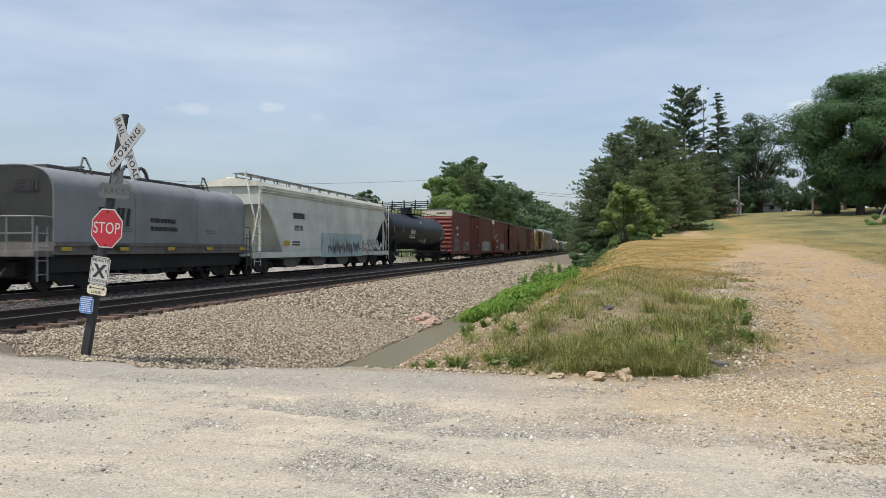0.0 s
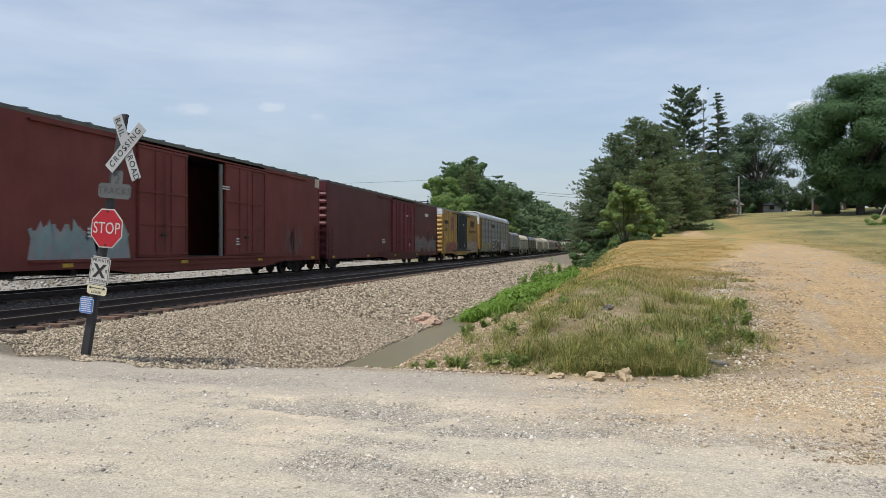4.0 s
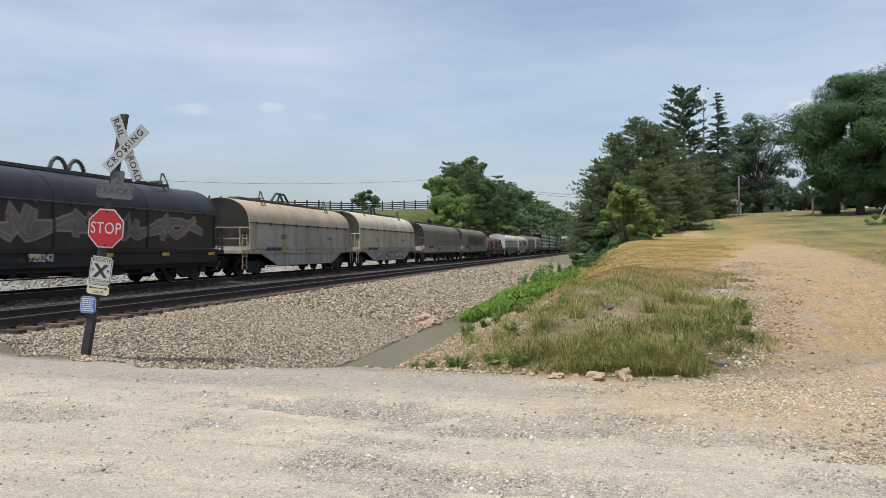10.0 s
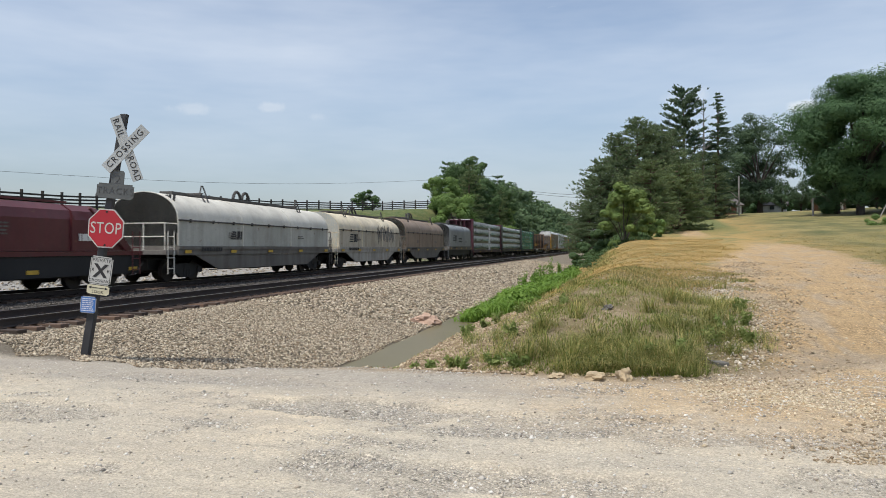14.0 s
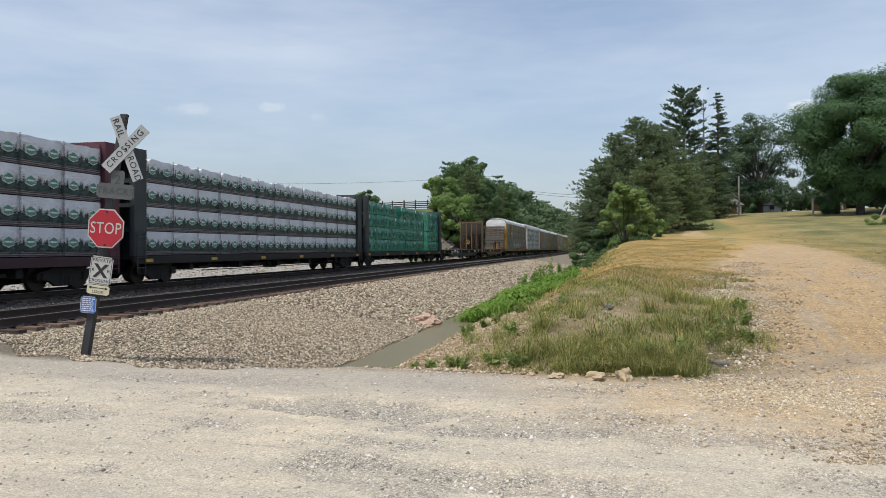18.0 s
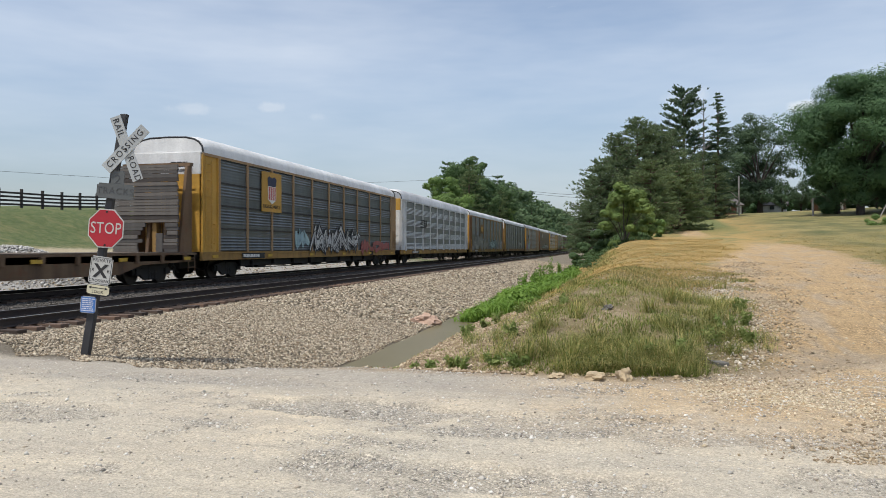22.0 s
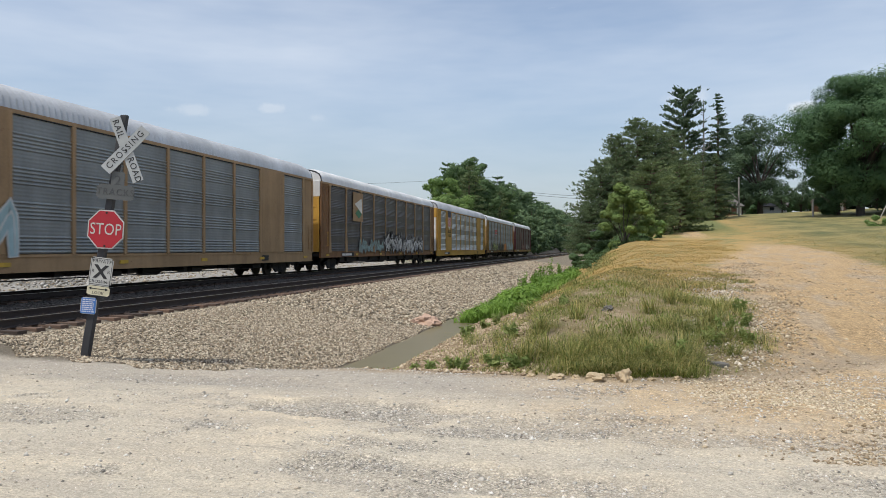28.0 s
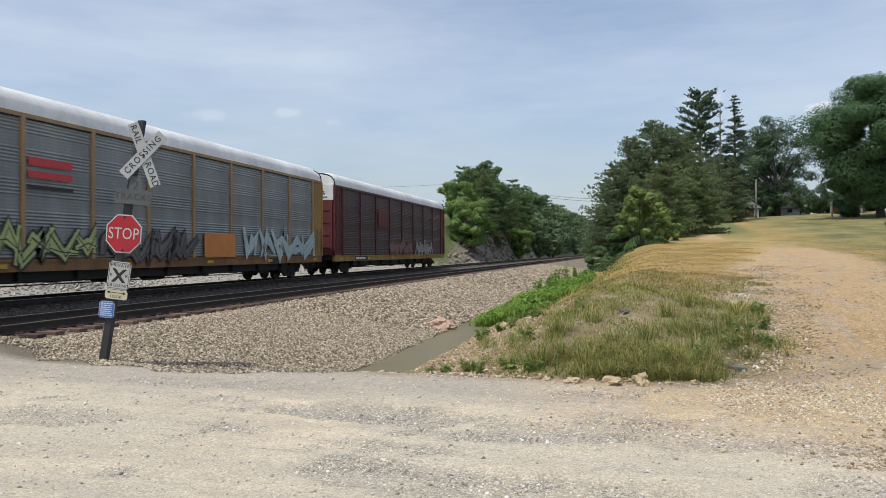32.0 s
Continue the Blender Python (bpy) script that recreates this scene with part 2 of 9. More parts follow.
def road_edge(X):
    return lerp(X, (-14, -9.75, -7.5, -6, -5, -3.5, -2.5, -0.7, 1.1, 2.5, 6, 20), (10.4, 10.1, 9.7, 9.3, 9.65, 10.1, 10.0, 9.6, 10.0, 11.5, 14, 22))


def road_breaks(X, Y):
    """Depth of the shallow hollows where the old surface has broken out, with ragged edges."""
    out = 0 * X
    for px, py, ax, ay, deep, seed in ((-2.6, 7.45, 1.3, 0.5, 0.05, 51), (0.6, 7.2, 2.2, 0.5, 0.03, 52), (-6.2, 6.6, 1.3, 0.45, 0.035, 53), (2.9, 5.9, 1.6, 0.4, 0.03, 54), (-1.2, 5.4, 1.8, 0.35, 0.03, 55), (-5.0, 8.7, 1.6, 0.3, 0.025, 56)):
        d = ((X - px) / ax) ** 2 + ((Y - py) / ay) ** 2 + 0.4 * wave(X, Y, 2.4, seed) + 0.25 * wave(X, Y, 7.0, seed + 20)
        out = np.maximum(out, deep * (1 - step(d, 0.85, 0.97)))
    return out


def road_gravel(X, Y):
    """How thickly loose gravel lies on the road, from 0 to 1: ragged drifts along the way of the wheels."""
    drift = 0.75 * wave(X * 0.5, Y, 1.5, 20) + 0.6 * wave(X * 0.5, Y, 4.2, 23) + 0.45 * wave(X * 0.7, Y, 9.0, 24) + 0.25 * wave(X, Y, 19.0, 25) + 0.07 * (X + 1)
    return np.clip(step(drift, 0.0, 1.2) + 14 * road_breaks(X, Y), 0, 1)


def ground_z(X, Y):
    X, Y = np.asarray(X, float), np.asarray(Y, float)
    # the railway side: bed, ballast shoulder, ditch
    rail_side = lerp(X, (-21.8, -20.6, -19.4, -10.85, -10.6, -9.75, -8.6, -5.05, -4.55, -4.1, -3.7), (-0.2, -0.15, 0.17, 0.17, 0.14, 0.09, -0.06, -0.53, -0.78, -0.62, -0.46))
    right = rise(Y) + 0.04 * np.maximum(0, X - 8) * step(Y, 30, 90)
    mound = 0.22 * np.exp(-((X + 0.3) / 1.7) ** 2) * step(Y, 10.2, 14) * (1 - step(Y, 22, 40))
    crest = lerp(Y, (12, 16, 26, 40, 60, 80), (-0.9, -0.6, 1.2, 2.2, 2.4, 1.2))
    tb = np.clip((X + 4.1) / (crest + 4.1), 0, 1)
    bank = tb * tb * (3 - 2 * tb)
    near = np.where(X < -3.9, rail_side, rail_side * (1 - bank) + (right + mound) * bank)
    near = near + (wave(X, Y, 1.6, 3) * 0.035 + wave(X, Y, 4.5, 4) * 0.018) * step(X, -5, -3) * step(Y, 9.5, 12)
    # the road, with shallow ruts
    road = 0.012 * wave(X, Y, 0.9, 1) + 0.008 * wave(X, Y, 3.1, 2) + 0.34 * step(-X, 9.0, 10.8)
    road = road - road_breaks(X, Y)
    road = road + 0.006 * wave(X, Y, 9.0, 57) + 0.004 * wave(X * 0.35, Y, 16.0, 58)
    for at, lean_, deep in ((7.9, 0.05, 0.012), (6.3, 0.06, 0.014), (4.9, -0.03, 0.012), (8.8, 0.02, 0.01)):
        road = road - deep * np.exp(-((Y - at - lean_ * X - 0.12 * wave(X, Y * 0, 0.8, 59)) / 0.13) ** 2)
    e = road_edge(X)
    soft = np.where(X < 1.5, 1.3, 4.0)
    t = np.clip((Y - e + 0.1) / soft, 0, 1)
    z = road * (1 - t * t * (3 - 2 * t)) + near * t * t * (3 - 2 * t)
    # beyond the railway: a track, then a grass hill or a rock cut
    w = -20.6 - X
    wide = lerp(Y, (-50, 40, 86, 100, 112, 126, 150, 400), (29, 29, 27, 21, 14, 8, 6.5, 7))
    top = lerp(Y, (-200, 0, 50, 86, 108, 126, 200, 400, 1500), (4, 4.2, 4.9, 6.6, 7.2, 8.4, 7.5, 7, 9))
    flat = lerp(Y, (-50, 70, 100, 115), (15.5, 15, 8, 1.2))
    shelf = lerp(w, (0, 2, 8, 12.5, 17), (-0.15, 0.0, 0.85, 1.5, 1.66)) * (1 - step(Y, 88, 108)) - 0.15 * step(Y, 88, 108)
    t = np.clip((w - flat) / np.maximum(0.5, wide - flat), 0, 1)
    hill = shelf + (top - shelf) * t * t * (3 - 2 * t) + 0.02 * np.maximum(0, w - wide)
    rough = wave(X, Y, 1.1, 8) * 0.5 * step(Y, 85, 105) * step(w, 1.5, 4) * (1 - step(w, wide, wide + 4))
    z = np.where(X < -20.6, hill + rough + wave(X, Y, 0.3, 9) * 0.12 * step(w, 4, 10), z)
    # the road's crossing, and everything behind the camera, lies level
    return z


def spaced(*runs):
    out = []
    for a, b, s in runs:
        out += list(np.arange(a, b, s))
    return np.array(out)


def far(a, b, n):
    return a + (b - a) * (np.linspace(0, 1, n) ** 2.2)


gx = np.concatenate([-far(60, 2500, 26)[::-1], spaced((-59, -24, 1.2), (-24, -10.4, 0.4), (-10.4, 6.5, 0.075), (6.5, 9, 0.2), (9, 40, 1.0)), far(40, 2500, 28)])
gy = np.concatenate([-far(6, 800, 14)[::-1], spaced((-5, 4, 1.0), (4, 10.6, 0.06), (10.6, 24, 0.13), (24, 50, 0.4), (50, 160, 1.4)), far(160, 3500, 34)])
GX, GY = np.meshgrid(gx, gy)
GZ = ground_z(GX, GY)
nx, ny = len(gx), len(gy)
idx = np.arange(nx * ny).reshape(ny, nx)
quads = np.stack([idx[:-1, :-1], idx[:-1, 1:], idx[1:, 1:], idx[1:, :-1]], -1).reshape(-1)


def ground_material():
    m, nt, b, co = material("ground", 0.95)
    N, L = nt.nodes, nt.links
    sep = N.new("ShaderNodeSeparateXYZ")
    L.new(co, sep.inputs[0])
    X, Y = sep.outputs[0], sep.outputs[1]

    def mth(op, a, b_=None, clamp=False):
        n = N.new("ShaderNodeMath")
        n.operation, n.use_clamp = op, clamp
        for s, v in zip(n.inputs, (a, b_)):
            if v is None:
                continue
            if isinstance(v, (int, float)):
                s.default_value = v
            else:
                L.new(v, s)
        return n.outputs[0]

    def between(v, a, c):
        r = N.new("ShaderNodeMapRange")
        r.interpolation_type = "SMOOTHSTEP"
        r.inputs["From Min"].default_value, r.inputs["From Max"].default_value = a, c
        L.new(v, r.inputs["Value"])
        return r.outputs["Result"]

    big, mid, fine, grit = tex_noise(nt, co, 0.35, 5, 0.6), tex_noise(nt, co, 1.7, 6, 0.65), tex_noise(nt, co, 9, 6, 0.7), tex_noise(nt, co, 42, 4, 0.75)
    jit = mth("MULTIPLY", mth("SUBTRACT", mid, 0.5), 2.2)
    Xj, Yj = mth("ADD", X, jit), mth("ADD", Y, jit)
    # road dust: pale tan with greyer gravel
    dust = mixed(nt, ramp(nt, big, ((0.4, (0, 0, 0)), (0.62, (1, 1, 1)))), (0.54, 0.485, 0.385), (0.64, 0.55, 0.41))
    streaks = ramp(nt, tex_noise(nt, co, 1.0, 5, 0.65, (0.35, 1.8, 1)), ((0.4, (0, 0, 0)), (0.66, (1, 1, 1))))
    dust = mixed(nt, mth("MULTIPLY", streaks, 0.5), dust, (0.33, 0.3, 0.26))
    vor = N.new("ShaderNodeTexVoronoi")
    vor.feature = "DISTANCE_TO_EDGE"
    vor.inputs["Scale"].default_value = 0.55
    warp = N.new("ShaderNodeMixRGB")
    warp.inputs[0].default_value = 0.25
    nz = N.new("ShaderNodeTexNoise")
    nz.inputs["Scale"].default_value, nz.inputs["Detail"].default_value = 1.6, 6
    L.new(co, nz.inputs["Vector"])
    L.new(co, warp.inputs[1])
    L.new(nz.outputs["Color"], warp.inputs[2])
    L.new(warp.outputs[0], vor.inputs["Vector"])
    # loose gravel: single stones, dark and pale, in patches
    def pebbles(scale, lo, hi):
        v = N.new("ShaderNodeTexVoronoi")
        v.inputs["Scale"].default_value = scale
        L.new(co, v.inputs["Vector"])
        sp = N.new("ShaderNodeSeparateColor")
        L.new(v.outputs["Color"], sp.inputs[0])
        return ramp(nt, sp.outputs[0], ((0.0, (lo, lo, lo)), (0.45, (0.85, 0.85, 0.85)), (0.8, (1.05, 1.05, 1.05)), (1.0, (hi, hi, hi)))), v.outputs["Distance"]

    peb, peb_d = pebbles(34, 0.35, 1.6)
    peb2, peb2_d = pebbles(75, 0.4, 1.5)
    crack = ramp(nt, vor.outputs["Distance"], ((0.0, (1, 1, 1)), (0.012, (0, 0, 0))))
    dust = mixed(nt, mth("MULTIPLY", crack, mth("MULTIPLY", between(big, 0.5, 0.6), 0.5)), dust, (0.12, 0.11, 0.1))
    worn = ramp(nt, tex_noise(nt, co, 0.8, 8, 0.72, (0.6, 1.3, 1)), ((0.5, (0, 0, 0)), (0.53, (1, 1, 1)), (0.62, (0.2, 0.2, 0.2))))
    dust = mixed(nt, mth("MULTIPLY", worn, 0.5), dust, (0.52, 0.465, 0.37))
    drifts = N.new("ShaderNodeAttribute")
    drifts.attribute_name = "gravel"
    loose = drifts.outputs["Fac"]
    dust = mixed(nt, mth("MULTIPLY", loose, 0.55), dust, (0.43, 0.4, 0.345))
    dust = mixed(nt, mth("MULTIPLY", loose, 0.6), dust, peb, "MULTIPLY")
    dust = mixed(nt, mth("ADD", mth("MULTIPLY", loose, 0.55), 0.3), dust, peb2, "MULTIPLY")
    dust = mixed(nt, 0.36, dust, ramp(nt, fine, ((0.3, (0.62, 0.62, 0.62)), (0.7, (1.32, 1.32, 1.32)))), "MULTIPLY")
    # dirt path and bare earth on the right
    earth = mixed(nt, mid, (0.44, 0.295, 0.148), (0.59, 0.425, 0.23))
    earth = mixed(nt, mth("MULTIPLY", between(tex_noise(nt, co, 0.9, 5, 0.6, (1.6, 0.5, 1)), 0.48, 0.64), 0.55), earth, (0.42, 0.36, 0.28))
    earth = mixed(nt, mth("ADD", mth("MULTIPLY", loose, 0.4), 0.3), earth, peb, "MULTIPLY")
    earth = mixed(nt, 0.45, earth, peb2, "MULTIPLY")
    earth = mixed(nt, 0.6, earth, ramp(nt, fine, ((0.3, (0.6, 0.6, 0.6)), (0.7, (1.3, 1.3, 1.3)))), "MULTIPLY")
    # grass, dry and green
    dry = mixed(nt, fine, (0.26, 0.172, 0.055), (0.5, 0.345, 0.13))
    dry = mixed(nt, ramp(nt, tex_noise(nt, co, 0.5, 5, 0.6), ((0.5, (0, 0, 0)), (0.62, (1, 1, 1)))), dry, mixed(nt, fine, (0.15, 0.145, 0.05), (0.29, 0.25, 0.1)))
    green = mixed(nt, fine, (0.13, 0.105, 0.045), (0.3, 0.235, 0.115))
    bare = ramp(nt, tex_noise(nt, co, 0.9, 6, 0.7), ((0.46, (0, 0, 0)), (0.6, (1, 1, 1))))
    green = mixed(nt, bare, green, mixed(nt, grit, (0.27, 0.2, 0.12), (0.46, 0.37, 0.25)))
    # ballast bed, darkened so that gaps between the stones read as shade
    stone = mixed(nt, grit, (0.05, 0.042, 0.032), (0.31, 0.265, 0.195))
    # far-track bed: oil, with the shade of the train mixed into the colour
    oily = mixed(nt, grit, (0.02, 0.018, 0.017), (0.075, 0.068, 0.062))
    rock = mixed(nt, tex_noise(nt, co, 0.8, 8, 0.75, (1, 1, 2.5)), (0.1, 0.085, 0.07), (0.33, 0.29, 0.24))
    # right side: green mound near the ditch, dry grass further, path between
    grassy = mixed(nt, between(Yj, 17, 26), green, dry)
    grassy = mixed(nt, between(Yj, 62, 95), grassy, (0.15, 0.165, 0.055))
    lawn = mixed(nt, ramp(nt, tex_noise(nt, co, 0.25, 6, 0.65, (1.3, 0.7, 1)), ((0.36, (0, 0, 0)), (0.64, (1, 1, 1)))), (0.1, 0.108, 0.036), (0.27, 0.225, 0.088))
    path_x = mth("ADD", mth("ADD", mth("MULTIPLY", Y, 0.062), 4.4), mth("MULTIPLY", between(Y, 22, 54), 2.8))
    off = mth("ABSOLUTE", mth("SUBTRACT", mth("ADD", X, mth("MULTIPLY", jit, 1.1)), path_x))
    width = mth("ADD", mth("MULTIPLY", between(Y, 26, 62), -1.5), 2.75)
    in_path = mth("SUBTRACT", 1.0, between(mth("SUBTRACT", off, width), -0.35, 0.55))
    in_path = mth("MULTIPLY", in_path, mth("SUBTRACT", 1.0, between(mth("ADD", Y, mth("MULTIPLY", jit, 6.0)), 50, 64)))
    track = mth("ABSOLUTE", mth("SUBTRACT", mth("ADD", X, mth("MULTIPLY", jit, 0.6)), mth("ADD", mth("MULTIPLY", Y, 0.033), 5.3)))
    in_path = mth("MAXIMUM", in_path, mth("MULTIPLY", mth("SUBTRACT", 1.0, between(track, 0.7, 1.5)), between(Y, 66, 76)))
    lawn = mixed(nt, mth("MULTIPLY", mth("SUBTRACT", 1.0, between(mth("ADD", mth("SUBTRACT", X, path_x), mth("MULTIPLY", jit, 2.0)), 1.5, 7.0)), 0.7), lawn, dry)
    right_of = between(mth("SUBTRACT", X, path_x), 0.0, 1.5)
    c = mixed(nt, right_of, grassy, lawn)
    c = mixed(nt, in_path, c, earth)
    # gravelly spill of the bank beside the ditch
    spill = mth("MULTIPLY", between(Xj, -4.6, -3.9), mth("SUBTRACT", 1.0, between(Xj, -2.4, -1.2)))
    c = mixed(nt, mth("MULTIPLY", spill, mth("SUBTRACT", 1.0, between(Yj, 19, 24))), c, mixed(nt, grit, (0.2, 0.15, 0.1), (0.5, 0.42, 0.32)))
    # railway side
    bed = mixed(nt, mth("SUBTRACT", 1.0, between(X, -13.2, -11.6)), stone, mixed(nt, grit, (0.03, 0.027, 0.024), (0.125, 0.113, 0.1)))
    bed = mixed(nt, mth("MULTIPLY", between(X, -20.2, -19.2), mth("SUBTRACT", 1.0, between(X, -16.2, -15.4))), bed, oily)
    c = mixed(nt, between(X, -4.7, -4.2), bed, c)
    # left hill
    hill = mixed(nt, between(mid, 0.35, 0.65), (0.065, 0.1, 0.027), (0.125, 0.145, 0.05))
    hill = mixed(nt, mth("MULTIPLY", between(big, 0.5, 0.64), 0.45), hill, (0.2, 0.18, 0.075))
    hill = mixed(nt, 0.5, hill, ramp(nt, fine, ((0.3, (0.6, 0.6, 0.6)), (0.7, (1.35, 1.35, 1.35)))), "MULTIPLY")
    hill = mixed(nt, mth("MULTIPLY", between(Xj, -38, -36.5), mth("SUBTRACT", 1, between(Yj, 66, 84))), hill, mixed(nt, mid, (0.32, 0.27, 0.17), (0.42, 0.36, 0.24)))
    hill = mixed(nt, mth("MULTIPLY", between(Xj, -33.5, -32), mth("SUBTRACT", 1, between(Yj, 74, 96))), hill, mixed(nt, grit, (0.14, 0.135, 0.125), (0.52, 0.5, 0.46)))
    hill = mixed(nt, mth("MULTIPLY", between(Yj, 92, 104), between(Xj, -27.5, -25.5)), hill, rock)
    c = mixed(nt, between(X, -21.2, -20.4), hill, c)
    # the road in front, with a strip of older, greyer surfacing along its edge
    e = mth("ADD", mth("MULTIPLY", between(X, 0.3, 8.0), 5.0), 9.75)
    old = mth("MULTIPLY", between(mth("SUBTRACT", Yj, e), -2.3, -0.9), mth("SUBTRACT", 1.0, between(Xj, -2.0, 0.5)))
    dust = mixed(nt, mth("MULTIPLY", old, 0.6), dust, mixed(nt, fine, (0.2, 0.185, 0.165), (0.4, 0.365, 0.315)))
    c = mixed(nt, mth("MULTIPLY", mth("SUBTRACT", 1.0, between(mth("SUBTRACT", mth("ADD", Y, jit), e), 0.2, 1.1)), between(X, -4.4, -3.8)), c, mixed(nt, grit, (0.27, 0.2, 0.13), (0.48, 0.39, 0.27)))
    on_road = mth("SUBTRACT", 1.0, between(mth("SUBTRACT", mth("ADD", Y, mth("MULTIPLY", jit, 0.22)), e), -0.25, 0.25))
    c = mixed(nt, on_road, c, mixed(nt, mth("MULTIPLY", mth("MULTIPLY", between(Xj, -2.5, 2.0), between(Yj, 6.0, 9.0)), 0.85), dust, earth))
    c = mixed(nt, mth("SUBTRACT", 0.7, mth("MULTIPLY", on_road, 0.12)), c, ramp(nt, grit, ((0.3, (0.45, 0.45, 0.45)), (0.7, (1.5, 1.5, 1.5)))), "MULTIPLY")
    L.new(c, b.inputs["Base Color"])
    h = mth("ADD", mth("MULTIPLY", fine, 0.6), mth("ADD", mth("MULTIPLY", grit, 0.5), mth("MULTIPLY", peb_d, -0.16)))
    h = mth("MULTIPLY", h, mth("SUBTRACT", 1.0, mth("MULTIPLY", on_road, mth("SUBTRACT", 0.5, mth("MULTIPLY", loose, 0.3)))))
    bump(nt, b, h, 1.0, 0.06)
    return m


ground = bulk("ground", np.stack([GX, GY, GZ], -1).reshape(-1, 3), quads, 4, ground_material())
ground.data.polygons.foreach_set("use_smooth", [True] * len(ground.data.polygons))
ground.data.attributes.new("gravel", "FLOAT", "POINT").data.foreach_set("value", road_gravel(GX, GY).astype(np.float32).ravel())
tagged(ground, "pale gravel road, ballast, grassy bank and hill", "ground", kind="structure")

# water in the ditch
m_water, nt, b, co = material("ditch_water", 0.3)
wc = mixed(nt, tex_noise(nt, co, 0.9, 4), (0.135, 0.115, 0.06), (0.175, 0.15, 0.085))
nt.links.new(wc, b.inputs["Base Color"])
b.inputs["Specular IOR Level"].default_value = 0.04
bump(nt, b, tex_noise(nt, co, 7, 3), 0.05, 0.01)
wy = np.arange(8.0, 75, 1.0)
verts = [(-5.7, y, -0.55) for y in wy] + [(-3.5, y, -0.55) for y in wy]
n = len(wy)
tagged(raw("water", verts, [(i, n + i, n + i + 1, i + 1) for i in range(n - 1)], m_water), "murky olive water standing in a ditch", "water", kind="structure")

# ---- the train's way ----
SPEED, SLOWING = 22.07, -0.03735      # at 16 s


def gone(t):
    """Metres that the train has gone at t seconds."""
    return SPEED * t + 0.5 * SLOWING * ((t - 16) ** 2 - 256)


cars = []


def car_base(name, front, rear, label, group="freight train"):
    """Empty at the middle of a car on the rail head; front and rear: its ends along the track at the start, in metres."""
    e = new(name)
    e["mid"] = (front + rear) / 2
    e.location = (FAR_TRACK, (front + rear) / 2, RAIL)
    tagged(e, label, "railway car", group)
    cars.append(e)
    return e


def motions():
    sign_motion()
    for e in cars:
        mid = e["mid"]
        walk(e, [(t, pose(FAR_TRACK, mid - gone(t), RAIL)) for t in (0, 4, 8, 12, 16, 20, 24, 28, 32)])

# ---- running gear, shared by all cars ----
def wheel_mesh():
    bm = B()
    for r, x0, x1 in ((0.46, -0.07, -0.03), (0.42, -0.03, 0.07), (0.13, 0.07, 0.16)):
        rod(bm, (x0, 0, 0), (x1, 0, 0), r, 20)
    me = bpy.data.meshes.new("wheel")
    bm.to_mesh(me)
    bm.free()
    me.materials.append(WHEEL_STEEL)
    return me


def side_frame_mesh():
    bm = B()
    outline = [(-1.15, 0.36), (-1.15, 0.56), (-0.95, 0.62), (-0.5, 0.72), (0.5, 0.72), (0.95, 0.62), (1.15, 0.56), (1.15, 0.36), (0.72, 0.36), (0.42, 0.16), (-0.42, 0.16), (-0.72, 0.36)]
    prism(bm, outline, -0.06, 0.06, "x")
    for s in (-1, 1):
        box(bm, 0.05, 0.13, s * 0.87 - 0.14, s * 0.87 + 0.14, 0.34, 0.58, 0.03)
    for k in (-0.18, 0, 0.18):
        rod(bm, (0.03, k, 0.2), (0.03, k, 0.5), 0.07, 8)
    me = bpy.data.meshes.new("side_frame")
    bm.to_mesh(me)
    bm.free()
    me.materials.append(STEEL_DARK)
    return me


def bolster_mesh():
    bm = B()
    box(bm, -1.1, 1.1, -0.2, 0.2, 0.42, 0.7, 0.03)
    for s in (-1, 1):
        rod(bm, (-0.75, s * 0.87, 0.44), (0.75, s * 0.87, 0.44), 0.08, 8)
    me = bpy.data.meshes.new("truck")
    bm.to_mesh(me)
    bm.free()
    me.materials.append(STEEL_DARK)
    return me


WHEEL, SIDE_FRAME, BOLSTER = wheel_mesh(), side_frame_mesh(), bolster_mesh()


def truck(car, y):
    t = share("truck", BOLSTER, car, pose(0, y, 0))
    for s in (-1, 1):
        share("side_frame", SIDE_FRAME, t, pose(s * 1.02, 0, 0, 0, 0, 0 if s > 0 else 180))
        for k in (-0.87, 0.87):
            share("wheel", WHEEL, t, pose(s * 0.76, k, 0.43, 0, 0, 0 if s > 0 else 180))


def gear(car, L, inset=1.9, reach=0.75, under=0.5, bare=False):
    """Trucks, couplers, brake hose and centre sill under a car of half length L."""
    for s in (-1, 1):
        truck(car, s * (L - inset))
    if not bare:
        underneath(car, L, inset, under)
    for s in (-1, 1):
        c = box(B(), -0.12, 0.12, -0.55, reach * 0.55, 0.72, 0.98, 0.03)
        box(c, -0.2, 0.2, reach * 0.5, reach, 0.68, 1.0, 0.05)
        part("coupler", c, STEEL_DARK, car).matrix_basis = pose(0, s * L, 0, 0, 0, 0 if s > 0 else 180)
        part("brake_hose", rods(B(), [(0.35, s * L, 0.8), (0.4, s * (L + 0.25), 0.62), (0.38, s * (L + 0.5), 0.35), (0.3, s * (L + 0.75), 0.32)], 0.025, 6), BLACK_MARK, car)


